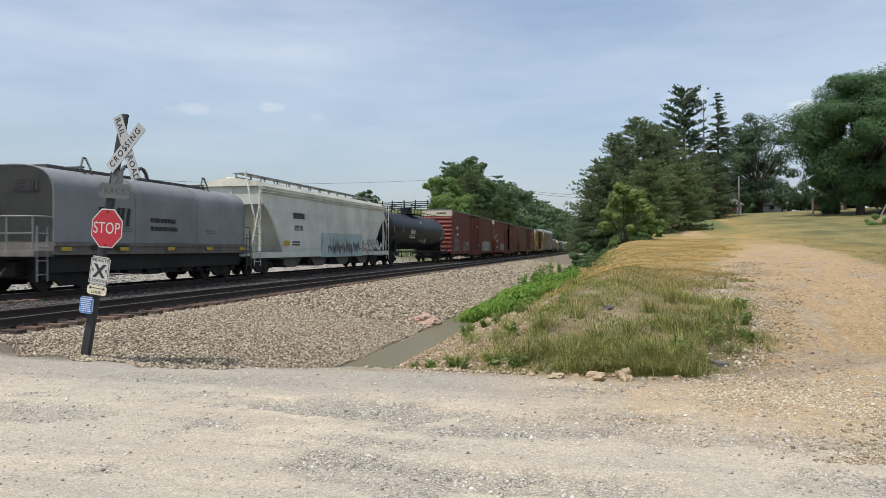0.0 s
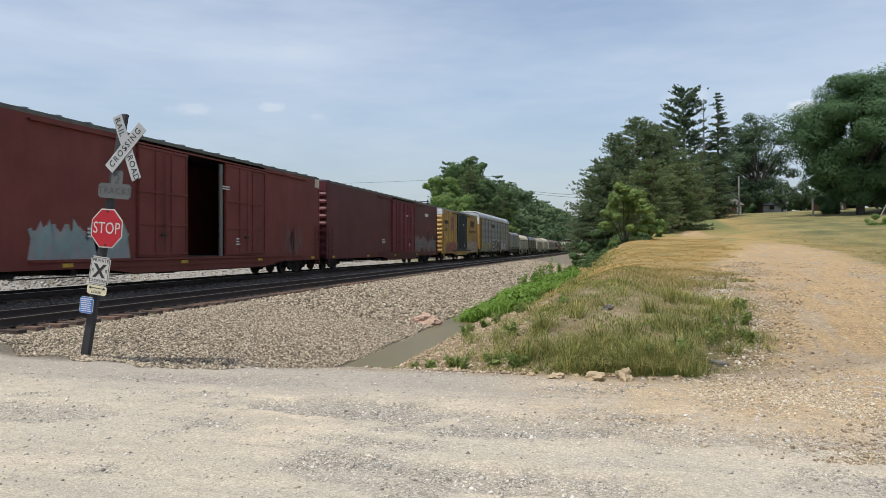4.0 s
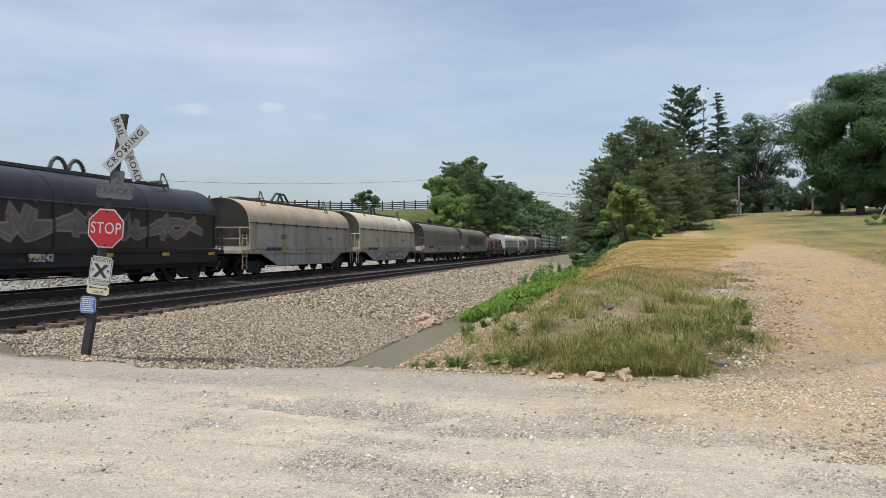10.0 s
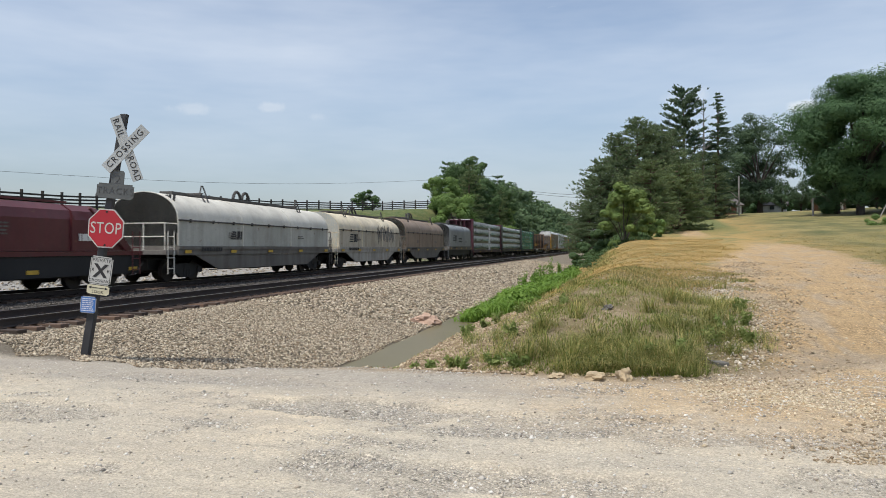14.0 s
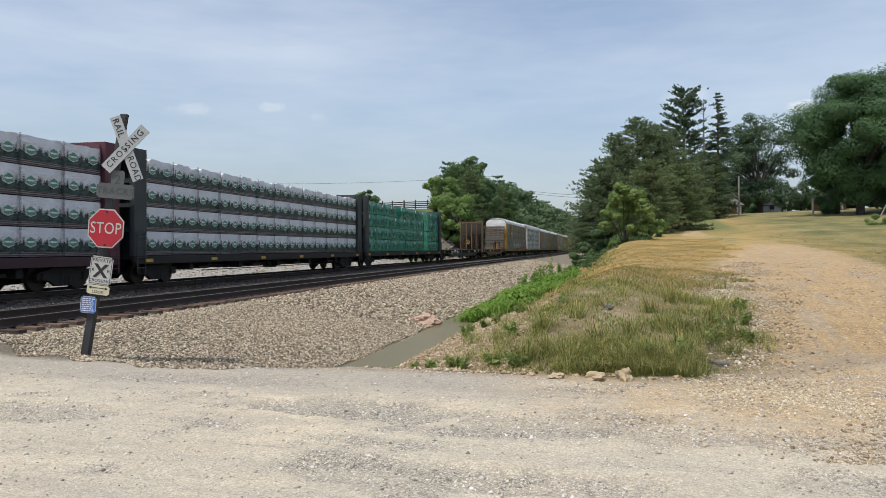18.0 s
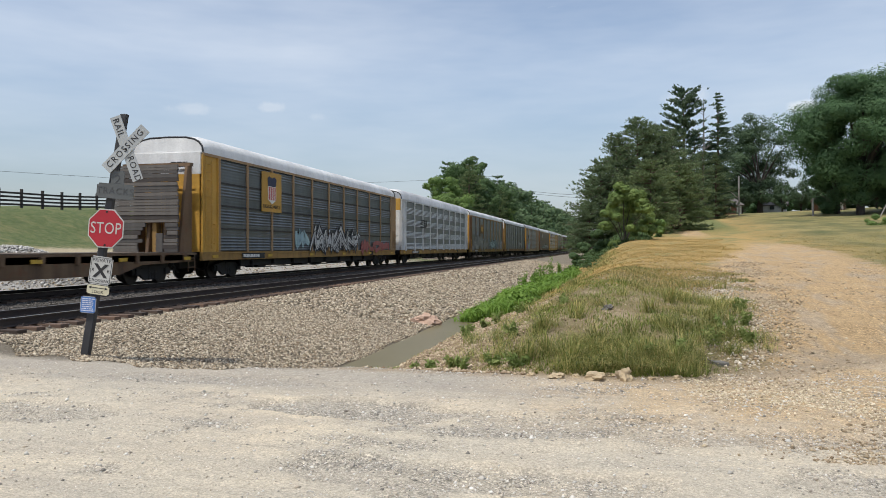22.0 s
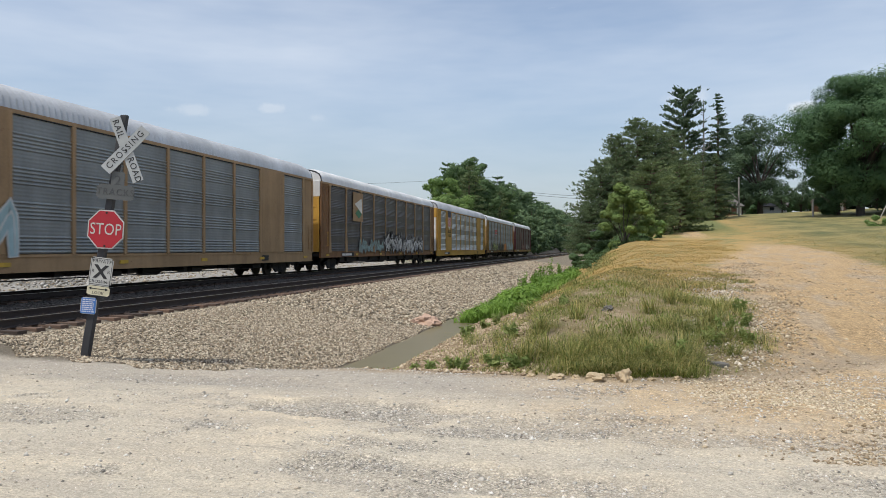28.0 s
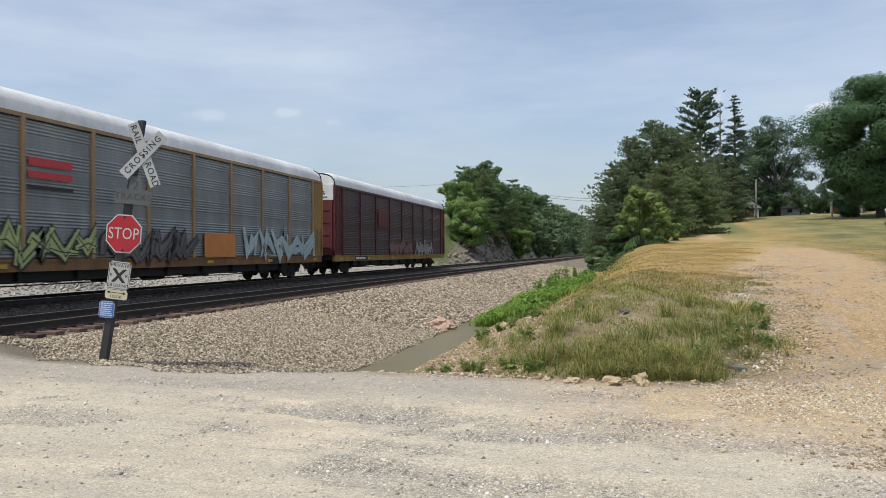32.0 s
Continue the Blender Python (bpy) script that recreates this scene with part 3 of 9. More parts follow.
def underneath(car, L, inset, under):
    """Centre sill, cross bearers, brake gear and the dark clutter under a car."""
    part("centre_sill", box(B(), -0.42, 0.42, -L + 0.2, L - 0.2, 0.48, 0.92), STEEL_DARK, car)
    bm = B()
    for k in np.linspace(-L + inset + 2.0, L - inset - 2.0, max(3, int(L * 0.5))):
        box(bm, -1.25, 1.25, float(k) - 0.12, float(k) + 0.12, 0.46, 0.72)
    rod(bm, (0.7, -L * 0.35, 0.5), (0.7, L * 0.35, 0.5), 0.045, 6)
    rod(bm, (0.75, -0.5, 0.52), (0.75, 0.6, 0.52), 0.17, 10)
    rods(bm, [(1.2, -L * 0.6, 0.42), (1.2, L * 0.6, 0.42)], 0.02, 5)
    part("brake_gear", bm, STEEL_DARK, car)
    ub = box(B(), -0.7, 0.7, -L + inset + 1.5, L - inset - 1.5, under, 0.62)
    for k in np.linspace(-L + inset + 2.6, L - inset - 3.2, 4):
        box(ub, 0.5, 1.2, float(k), float(k) + 0.8, under - 0.06, 0.6, 0.04)
    part("underbody", ub, STEEL_DARK, car)


def ladder(car, x, y0, y1, z0, z1, n, mat, name="ladder", across="y"):
    """Two stiles and n rungs, along the side (across y) or on an end (across x, at y = x)."""
    bm = B()
    at = (lambda k, z: (x, k, z)) if across == "y" else (lambda k, z: (k, x, z))
    for k in (y0, y1):
        rod(bm, at(k, z0), at(k, z1), 0.022, 5)
    for i in range(n):
        z = z0 + (z1 - z0) * (i + 0.5) / n
        rod(bm, at(y0, z), at(y1, z), 0.018, 5)
    return part(name, bm, mat, car)


def plate(bm, x, y0, y1, z0, z1, t=0.006):
    return box(bm, x, x + t, y0, y1, z0, z1)


def reflectors(car, x, L, z, n=4, mat=None):
    me = bpy.data.meshes.new("reflector")
    bm = plate(B(), 0, -0.22, 0.22, -0.06, 0.06, 0.012)
    bm.to_mesh(me)
    bm.free()
    me.materials.append(mat or YELLOW_MARK)
    for i in range(n):
        share("reflector", me, car, pose(x, -L * 0.93 + 1.86 * L * i / (n - 1), z))


def small_print(car, x, y, z, rows, width, mat=None, gap=0.1, seed=1, name="stencil"):
    """Lines of writing too small to read, as bars."""
    rs = random.Random(seed)
    bm = B()
    for i in range(rows):
        k = 0.0
        w = width * rs.uniform(0.7, 1.0)
        while k < w:
            s = rs.uniform(0.08, 0.25)
            plate(bm, x, y + k, y + min(w, k + s), z - i * gap, z - i * gap + gap * 0.5)
            k += s + 0.04
    return tagged(part(name, bm, mat or WHITE_MARK, car), kind="stuff")


def side_text(car, text, x, y, z, size, mat, stretch=1.0):
    return lettering("number", text, size, mat, car, pose(x, y, z, 90, 0, 90), 0.004, stretch)


def bubble(rs, y, z, w, h, n=18):
    """A bulging rounded form, squarer or rounder by chance."""
    e, lean = rs.uniform(0.45, 0.95), rs.uniform(-0.15, 0.15)
    out = []
    for i in range(n):
        a = 6.2832 * i / n
        c, s = math.cos(a), math.sin(a)
        k = 1 + 0.07 * math.sin(3 * a + y * 5)
        q = math.copysign(abs(s) ** e, s) * h * 0.5 * k
        out.append((y + math.copysign(abs(c) ** e, c) * w * 0.5 * k + lean * q, z + q))
    return out


def glyph(name, ch, w, h, fat, depth, mat, parent, m):
    """One fat sprayed letter of the built-in font, stretched to its box."""
    cu = bpy.data.curves.new(name, "FONT")
    cu.body, cu.size, cu.align_x, cu.align_y, cu.extrude, cu.offset, cu.resolution_u = ch, 1.0, "CENTER", "CENTER", depth, fat, 3
    tmp = bpy.data.objects.new(name, cu)
    me = bpy.data.meshes.new_from_object(tmp)
    bpy.data.objects.remove(tmp)
    me.transform(Matrix.Diagonal((w / 0.66, h / 0.78, 1, 1)))
    me.materials.clear()
    me.materials.append(mat)
    ob = new(name, me)
    ob.parent = parent
    ob.matrix_basis = m
    return ob


def scribble(rs):
    """Bent strokes of one painted form, in a unit box: no letter, only hooks, loops and slashes."""
    n = rs.randint(4, 6)
    up = rs.random() < 0.5
    main = []
    for i in range(n):
        up = not up
        main.append((min(1.0, max(0.0, i / (n - 1) + rs.uniform(-0.32, 0.32))), rs.uniform(0.72, 1.0) if up else rs.uniform(0.0, 0.3)))
    strokes = [main]
    if rs.random() < 0.75:
        k = rs.uniform(0.3, 0.7)
        strokes.append([(rs.uniform(-0.1, 0.3), k), (rs.uniform(0.35, 0.65), k + rs.uniform(-0.25, 0.25)), (rs.uniform(0.75, 1.15), k + rs.uniform(-0.3, 0.3))])
    return strokes


def rounded(p, n=4):
    """The points of a bent line, drawn through with a soft curve."""
    q = [p[0]] + list(p) + [p[-1]]
    out = []
    for a, b_, c_, d in zip(q, q[1:], q[2:], q[3:]):
        for i in range(n):
            t = i / n
            out.append(tuple(0.5 * (2 * v1 + (v2 - v0) * t + (2 * v0 - 5 * v1 + 4 * v2 - v3) * t * t + (3 * v1 - v0 - 3 * v2 + v3) * t ** 3) for v0, v1, v2, v3 in zip(a, b_, c_, d)))
    return out + [p[-1]]


def ribbon(bm, p, w, x, d, pointed=False):
    """A sprayed stroke of width w along the points p (y, z), raised by d from the side at x."""
    rows = []
    n = len(p)
    for i in range(n):
        a, b_ = Vector(p[max(0, i - 1)]), Vector(p[min(n - 1, i + 1)])
        t = (b_ - a).normalized()
        k = w / 2
        if 0 < i < n - 1:
            u, v = (Vector(p[i]) - a).normalized(), (b_ - Vector(p[i])).normalized()
            k /= max(0.55, math.cos(u.angle(v, 0.0) / 2))
        c = Vector(p[i])
        if i in (0, n - 1):
            c += t * (w * 0.3 if i else -w * 0.3)
            k *= 0.45 if pointed else 0.8
        o = Vector((-t.y, t.x)) * k
        rows.append([bm.verts.new((xx, q.x, q.y)) for xx in (x + d, x) for q in (c - o, c + o)])
    for a, b_ in zip(rows, rows[1:]):
        bm.faces.new((a[0], b_[0], b_[1], a[1]))
        bm.faces.new((a[2], b_[2], b_[0], a[0]))
        bm.faces.new((a[1], b_[1], b_[3], a[3]))
    return bm


def graffiti(car, x, y0, y1, z0, z1, fill, line, seed, letters=5, base=None, sharp=False, m=None, thick=0.055, word=""):
    """Painted tag on a side: forms with an edge, a shade and inner strokes, over a cloud of spray."""
    rs = random.Random(seed)
    letters = len(word) or letters
    step_ = (y1 - y0) / letters
    hh = z1 - z0
    if base is not None:
        bb = B()
        pts = [(y0 - 0.2, z0 + 0.02)]
        n = 26
        pts += [(y0 + (y1 - y0) * i / n, z0 + hh * (0.86 + 0.12 * math.sin(i * 1.9 + seed) + rs.uniform(-0.07, 0.05))) for i in range(n + 1)] + [(y1 + 0.2, z0 + 0.02)]
        prism(bb, pts, x, x + 0.004, "x")
        cloud = part("graffiti_ground", bb, base, car)
        if m is not None:
            cloud.matrix_basis = m
    for i in range(letters):
        yc, zc_ = y0 + step_ * (i + 0.5), z0 + hh * (0.5 + rs.uniform(-0.04, 0.04))
        d = 0.0006 * (i % 3)
        if word:
            at = pose(x, yc, zc_, 90, 0, 90) @ pose(0, 0, 0, 0, 0, rs.uniform(-7, 7))
            size = rs.uniform(0.95, 1.12)
            letter = glyph("graffiti_letter", word[i], step_ * 0.98 * size, hh * 0.86 * size, 0.045, 0.0095 + d, fill, car, at)
            glyph("outline", word[i], step_ * 0.98 * size, hh * 0.86 * size, 0.045 + thick, 0.007 + d, line, letter, Matrix())
            continue
        under, over, inner = B(), B(), B()
        w, h = step_ * rs.uniform(1.0, 1.25), hh * rs.uniform(0.84, 1.0)
        slant = rs.uniform(-0.12, 0.22)
        fat = min(w * 0.25, h * 0.2) * rs.uniform(0.85, 1.15)
        for j, stroke in enumerate(scribble(rs)):
            p = [(yc + (q - 0.5 + rs.uniform(-0.07, 0.07)) * w + (r - 0.5) * slant * h, zc_ + (r - 0.5 + rs.uniform(-0.05, 0.05)) * (h - fat)) for q, r in stroke]
            if not sharp:
                p = rounded(p)
            e = d + 0.0004 * j
            ribbon(under, p, fat + 2 * thick, x, 0.0065 + e, sharp)
            ribbon(over, p, fat, x, 0.0095 + e, sharp)
            if j == 0 or sharp:
                ribbon(inner, [(q + fat * 0.16, r - fat * 0.1) for q, r in p], max(0.02, fat * 0.16), x, 0.0125 + e, False)
        letter = part("graffiti_letter", over, fill, car)
        part("outline", under, line, letter)
        part("inner_line", inner, line, letter)
        if m is not None:
            letter.matrix_basis = m


G_WHITE = plain("spray_white", (0.48, 0.49, 0.48), 0.6, 0, 1.5, 0.4)
G_BLACK = plain("spray_black", (0.03, 0.03, 0.035), 0.6, 0, 2)
G_BLUE = plain("spray_pale_blue", (0.3, 0.43, 0.46), 0.6, 0, 1.2, 0.4)
G_GREEN = plain("spray_lime", (0.36, 0.42, 0.16), 0.6, 0, 1.2, 0.4)
G_PINK = plain("spray_dull_red", (0.32, 0.1, 0.09), 0.6, 0, 1.2, 0.4)
G_ORANGE = plain("spray_orange", (0.55, 0.2, 0.05), 0.6, 0, 1.2, 0.3)
G_PURPLE = plain("spray_purple", (0.2, 0.06, 0.2), 0.6, 0, 1.2, 0.3)
G_YELLOW = plain("spray_yellow", (0.52, 0.46, 0.12), 0.6, 0, 1.2, 0.3)
G_PALE = plain("spray_thin_white", (0.26, 0.265, 0.26), 0.6, 0, 1.2, 0.5)
G_DUST = plain("faded_spray_pink_grey", (0.25, 0.175, 0.16), 0.7, 0, 1.0, 0.5)
G_TEAL = plain("spray_teal", (0.2, 0.3, 0.29), 0.6, 0, 1.2, 0.4)
G_GHOST = plain("faded_spray_grey", (0.13, 0.12, 0.11), 0.7, 0, 1.0, 0.5)


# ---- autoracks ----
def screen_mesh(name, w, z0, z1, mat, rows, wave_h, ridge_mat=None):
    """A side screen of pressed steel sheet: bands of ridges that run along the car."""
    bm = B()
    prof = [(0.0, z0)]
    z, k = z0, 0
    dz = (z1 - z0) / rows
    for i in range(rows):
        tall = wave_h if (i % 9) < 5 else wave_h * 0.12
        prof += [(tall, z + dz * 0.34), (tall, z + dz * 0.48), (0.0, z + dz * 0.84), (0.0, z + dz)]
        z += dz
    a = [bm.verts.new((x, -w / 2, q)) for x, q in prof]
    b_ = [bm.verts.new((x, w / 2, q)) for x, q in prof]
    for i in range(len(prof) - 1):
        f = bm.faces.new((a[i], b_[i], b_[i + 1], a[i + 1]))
        # ridge tops get the lighter material: the gleam of the sky as colour
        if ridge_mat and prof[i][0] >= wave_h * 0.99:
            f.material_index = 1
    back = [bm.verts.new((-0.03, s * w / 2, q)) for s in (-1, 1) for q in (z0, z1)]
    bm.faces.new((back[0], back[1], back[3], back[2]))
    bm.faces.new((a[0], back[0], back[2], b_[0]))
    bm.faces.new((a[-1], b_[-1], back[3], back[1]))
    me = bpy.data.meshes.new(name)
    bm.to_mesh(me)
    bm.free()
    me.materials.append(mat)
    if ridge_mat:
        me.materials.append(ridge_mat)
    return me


def arch(half, z0, rise_, n=10):
    """Outline of a rack's roof: steep shoulders, then a shallow arch."""
    out = []
    for i in range(n + 1):
        a = math.pi * i / n
        c = math.cos(a)
        out.append((half * math.copysign(abs(c) ** 0.55, c), z0 + rise_ * math.sin(a) ** 0.8))
    return out


def rack_roof(L, mat, ribs, half=1.57, z0=5.14, rise_=0.83):
    n = max(2, int(2 * L / 0.24))
    pts = arch(half, z0, rise_)
    co, m = [], len(pts)
    ys = []
    for i in range(n + 1):
        y = -L + 2 * L * i / n
        ys += [(y, 0.0), (y + 0.13, ribs)] if i < n else [(y, 0.0)]
    for y, o in ys:
        end = max(0.0, abs(y) - (L - 1.1)) / 1.1
        k = 1 - 0.22 * end ** 2
        for x, z in pts:
            d = (z - z0) / rise_
            co.append((x * (1 + o * 0.03), y, z0 + (z - z0) * k + o * 0.03 * min(1, d * 3)))
    faces = [(i * m + j, i * m + j + 1, (i + 1) * m + j + 1, (i + 1) * m + j) for i in range(len(ys) - 1) for j in range(m - 1)]
    faces += [tuple(range(m))[::-1], tuple((len(ys) - 1) * m + j for j in range(m))]
    return co, faces


def autorack(front, label, screen, post, sill, roof, end_low, end_high, bays=10, rows=42, ridge=0.03, flare=True, solid=(), ribs=0.35, L=13.5, seed=1, gaps=0, corner=None):
    car = car_base("autorack_car", front, front + 2 * L, label)
    gear(car, L, 2.9, 0.8, 0.46)
    h = 1.58
    # underframe
    deck = 1.17
    low = 0.66 if sill in (YELLOW, TAN_POST) else 0.82
    part("side_sill", box(B(), h - 0.12, h, -L, L, low, deck), sill, car)
    part("side_sill", box(B(), -h, -h + 0.12, -L, L, low, deck), sill, car)
    if low > 0.7:
        bm = box(B(), h - 0.34, h - 0.26, -L + 3.6, L - 3.6, 0.52, low)
        for k in np.linspace(-L + 4.5, L - 4.5, 9):
            box(bm, h - 0.26, h - 0.1, float(k) - 0.05, float(k) + 0.05, 0.56, low - 0.002)
        part("lower_sill", bm, STEEL_DARK, car)
    part("floor", box(B(), -h + 0.122, h - 0.122, -L + 0.1, L - 0.1, 0.9, deck - 0.04), STEEL_DARK, car)
    part("sill_flange", box(B(), h, h + 0.03, -L, L, deck - 0.08, deck), sill, car)
    part("sill_flange", box(B(), h, h + 0.025, -L, L, low, low + 0.05), sill, car)
    # end vestibules, with the doors between
    ew = 1.25
    for s in (-1, 1):
        bm = B()
        y0, y1 = sorted((s * L, s * (L - ew)))
        box(bm, h - 0.06, h, y0, y1, deck, 5.14)
        part("corner_panel", box(B(), -h, -h + 0.06, y0, y1, deck, 5.14), post, car)
        for k in (0.0, ew - 0.1):
            yy = s * (L - k)
            box(bm, h, h + 0.05, yy - 0.06, yy + 0.06, deck - 0.02, 5.1)
        part("corner_panel", bm, corner or (end_low if s < 0 else post), car)
        for q in (-1, 1):
            bm = box(B(), min(q * 0.02, q * (h - 0.1)), max(q * 0.02, q * (h - 0.1)), s * (L + 0.02) - 0.04, s * (L + 0.02) + 0.04, deck, 4.3)
            for i in range(4):
                box(bm, min(q * 0.1, q * 1.3), max(q * 0.1, q * 1.3), s * (L + 0.06) - 0.03, s * (L + 0.06) + 0.03, 1.6 + i * 0.7, 1.66 + i * 0.7)
            part("end_door", bm, end_low, car)
        bm = box(B(), -h + 0.05, h - 0.05, s * L - 0.05, s * L + 0.05, 4.302, 5.2, 0.02)
        for q in (-0.7, 0.7):
            box(bm, q - 0.45, q + 0.45, s * (L + 0.06) - 0.03, s * (L + 0.06) + 0.03, 4.5, 4.54)
        part("end_header", bm, end_high, car)
        if s < 0:
            small_print(car, 0, 0, 0, 2, 0.9, BLACK_MARK, 0.13, seed, "end_stencil").matrix_basis = pose(0.2, -L - 0.06, 4.75, 0, 0, -90)
    ladder(car, h + 0.08, -L + 0.12, -L + 0.6, 1.3, 4.9, 11, corner or end_low, "side_ladder")
    ladder(car, h + 0.08, L - 0.6, L - 0.12, 1.3, 2.6, 4, post, "side_ladder")
    part("grab_rail", rods(B(), [(h + 0.02, -L + 0.8, 1.5), (h + 0.1, -L + 0.8, 1.5), (h + 0.1, -L + 0.8, 2.3), (h + 0.02, -L + 0.8, 2.3)], 0.018, 5), end_low, car)
    # screens and posts
    span = 2 * (L - ew)
    w = span / bays
    me = screen_mesh("screen", w - 0.16, deck + 0.02, 5.02, SHADED_SHEET.get(screen.name, screen), rows, ridge, screen)
    pm = bpy.data.meshes.new("post")
    bm = box(B(), -0.02, 0.07, -0.075, 0.075, deck - 0.02, 5.12, 0.015)
    if flare:
        prism(bm, [(-0.2, deck - 0.06), (0.2, deck - 0.06), (0.08, 2.1), (-0.08, 2.1)], -0.01, 0.075, "x")
        box(bm, 0, 0.09, -0.22, 0.22, 5.0, 5.1)
    bm.to_mesh(pm)
    bm.free()
    pm.materials.append(post)
    fm = bpy.data.meshes.new("solid_panel")
    bm = box(B(), -0.02, 0.06, -w / 2 + 0.02, w / 2 - 0.02, deck, 5.1, 0.01)
    bm.to_mesh(fm)
    bm.free()
    fm.materials.append(post)
    for i in range(bays):
        y = -L + ew + w * (i + 0.5)
        if i in solid:
            share("solid_panel", fm, car, pose(h, y, 0))
        else:
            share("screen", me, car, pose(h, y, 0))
    for i in range(bays + 1):
        share("post", pm, car, pose(h, -L + ew + w * i, 0))
    part("far_wall", box(B(), -h, -h + 0.05, -L + ew, L - ew, deck - 0.02, 5.12), screen, car)
    part("top_rail", box(B(), h - 0.06, h + 0.05, -L, L, 5.06, 5.17), post, car)
    co, fs = rack_roof(L, roof, ribs)
    smooth(raw("roof", co, fs, roof, car), 25)
    for s in (-1, 1):
        part("roof_bow", rods(B(), [(x * 1.01, s * (L - 0.04), z + 0.03) for x, z in arch(1.57, 5.14, 0.66)], 0.045, 5), BLACK_MARK, car)
    part("eave_gap", box(B(), h - 0.02, h + 0.055, -L + ew, L - ew, 5.035, 5.058), BLACK_MARK, car)
    if gaps:
        gm = bpy.data.meshes.new("panel_gap")
        bm = box(B(), 0.0, 0.03, -w / 2 + 0.09, w / 2 - 0.09, -0.035, 0.035)
        bm.to_mesh(gm)
        bm.free()
        gm.materials.append(BLACK_MARK)
        for i in range(bays):
            for k in range(1, gaps + 1):
                share("panel_gap", gm, car, pose(h + 0.008, -L + ew + w * (i + 0.5), deck + 0.02 + (5.0 - deck) * k / (gaps + 1)))
    # route number panel, consolidated stencils
    mid = (low + deck - 0.04) / 2
    part("number_panel", plate(B(), h + 0.03, -L + 3.2, -L + 5.4, mid - 0.12, mid + 0.13), BLACK_MARK, car)
    small_print(car, h + 0.04, -L + 3.3, mid - 0.06, 1, 1.9, WHITE_MARK, 0.26, seed, "number_bars")
    part("test_panel", plate(B(), h + 0.03, L - 6.0, L - 5.3, mid - 0.12, mid + 0.13), BLACK_MARK, car)
    reflectors(car, h + 0.03, L, mid, 6)
    return car


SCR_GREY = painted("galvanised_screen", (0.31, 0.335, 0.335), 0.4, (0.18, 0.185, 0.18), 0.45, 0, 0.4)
SCR_LIGHT = painted("sky_lit_screen", (0.8, 0.82, 0.82), 0.35, (0.6, 0.6, 0.6), 0.3, 0, 0.2)
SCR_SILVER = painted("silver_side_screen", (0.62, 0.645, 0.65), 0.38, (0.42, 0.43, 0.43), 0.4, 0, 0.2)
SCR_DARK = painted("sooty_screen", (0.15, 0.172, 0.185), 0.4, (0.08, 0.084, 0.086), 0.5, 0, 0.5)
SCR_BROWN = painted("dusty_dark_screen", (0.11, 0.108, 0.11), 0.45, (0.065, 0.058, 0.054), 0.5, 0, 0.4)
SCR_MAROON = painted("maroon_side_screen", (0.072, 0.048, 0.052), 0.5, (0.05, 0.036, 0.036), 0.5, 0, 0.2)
TAN_POST = painted("tan_painted_steel", (0.36, 0.235, 0.125), 0.55, (0.17, 0.11, 0.065), 0.5, 0.2)
TAN_DARK = painted("rusty_tan_steel", (0.23, 0.12, 0.055), 0.6, (0.08, 0.05, 0.035), 0.5, 0.4)
YELLOW = painted("yellow_painted_steel", (0.54, 0.31, 0.06), 0.5, (0.2, 0.11, 0.04), 0.3, 0.1)
YELLOW_DIRTY = painted("dirty_yellow_steel", (0.34, 0.2, 0.06), 0.6, (0.1, 0.07, 0.04), 0.6, 0.3)
WHITE_STEEL = painted("white_painted_steel", (0.66, 0.67, 0.67), 0.45, (0.3, 0.28, 0.25), 0.3)
ROOF_WHITE = painted("white_roof", (0.72, 0.73, 0.73), 0.4, (0.4, 0.39, 0.37), 0.3)
ROOF_SILVER = painted("galvanised_roof", (0.5, 0.52, 0.54), 0.38, (0.3, 0.3, 0.3), 0.3, 0, 0.35)
MAROON = painted("maroon_painted_steel", (0.11, 0.025, 0.03), 0.5, (0.05, 0.03, 0.03), 0.4, 0.15)
GREY_DIRTY = painted("dirty_light_grey_steel", (0.17, 0.16, 0.145), 0.6, (0.12, 0.11, 0.1), 0.6, 0.1)


NAVY_MARK = plain("navy_marking", (0.015, 0.022, 0.07), 0.5)


# Darker flats between the ridges: shade painted in, so ridges seem to catch sky.
SHADED_SHEET = {"silver_side_screen": painted("shaded_silver_sheet", (0.23, 0.25, 0.255), 0.45, (0.12, 0.125, 0.125), 0.4, 0, 0.4), "galvanised_screen": painted("shaded_grey_sheet", (0.25, 0.27, 0.28), 0.5, (0.15, 0.155, 0.16), 0.5, 0, 0.3), "sky_lit_screen": painted("shaded_light_sheet", (0.34, 0.36, 0.365), 0.45, (0.13, 0.135, 0.135), 0.4, 0, 0.4)}


def logo_shield(car, x, y, z, w):
    part("shield_top", prism(B(), [(y - w * 0.5, z + w * 0.15), (y + w * 0.5, z + w * 0.15), (y + w * 0.55, z + w * 0.6), (y + w * 0.3, z + w * 0.72), (y, z + w * 0.62), (y - w * 0.3, z + w * 0.72), (y - w * 0.55, z + w * 0.6)], x, x + 0.008, "x"), NAVY_MARK, car)
    part("shield_field", prism(B(), [(y - w * 0.5, z + w * 0.15), (y + w * 0.5, z + w * 0.15), (y + w * 0.5, z - w * 0.6), (y, z - w * 0.85), (y - w * 0.5, z - w * 0.6)], x, x + 0.008, "x"), WHITE_MARK, car)
    bm = B()
    for i in range(4):
        k = y - w * 0.42 + i * w * 0.24
        plate(bm, x + 0.009, k, k + w * 0.12, z - w * 0.62, z + w * 0.12)
    part("shield_stripe", bm, RED_MARK, car)


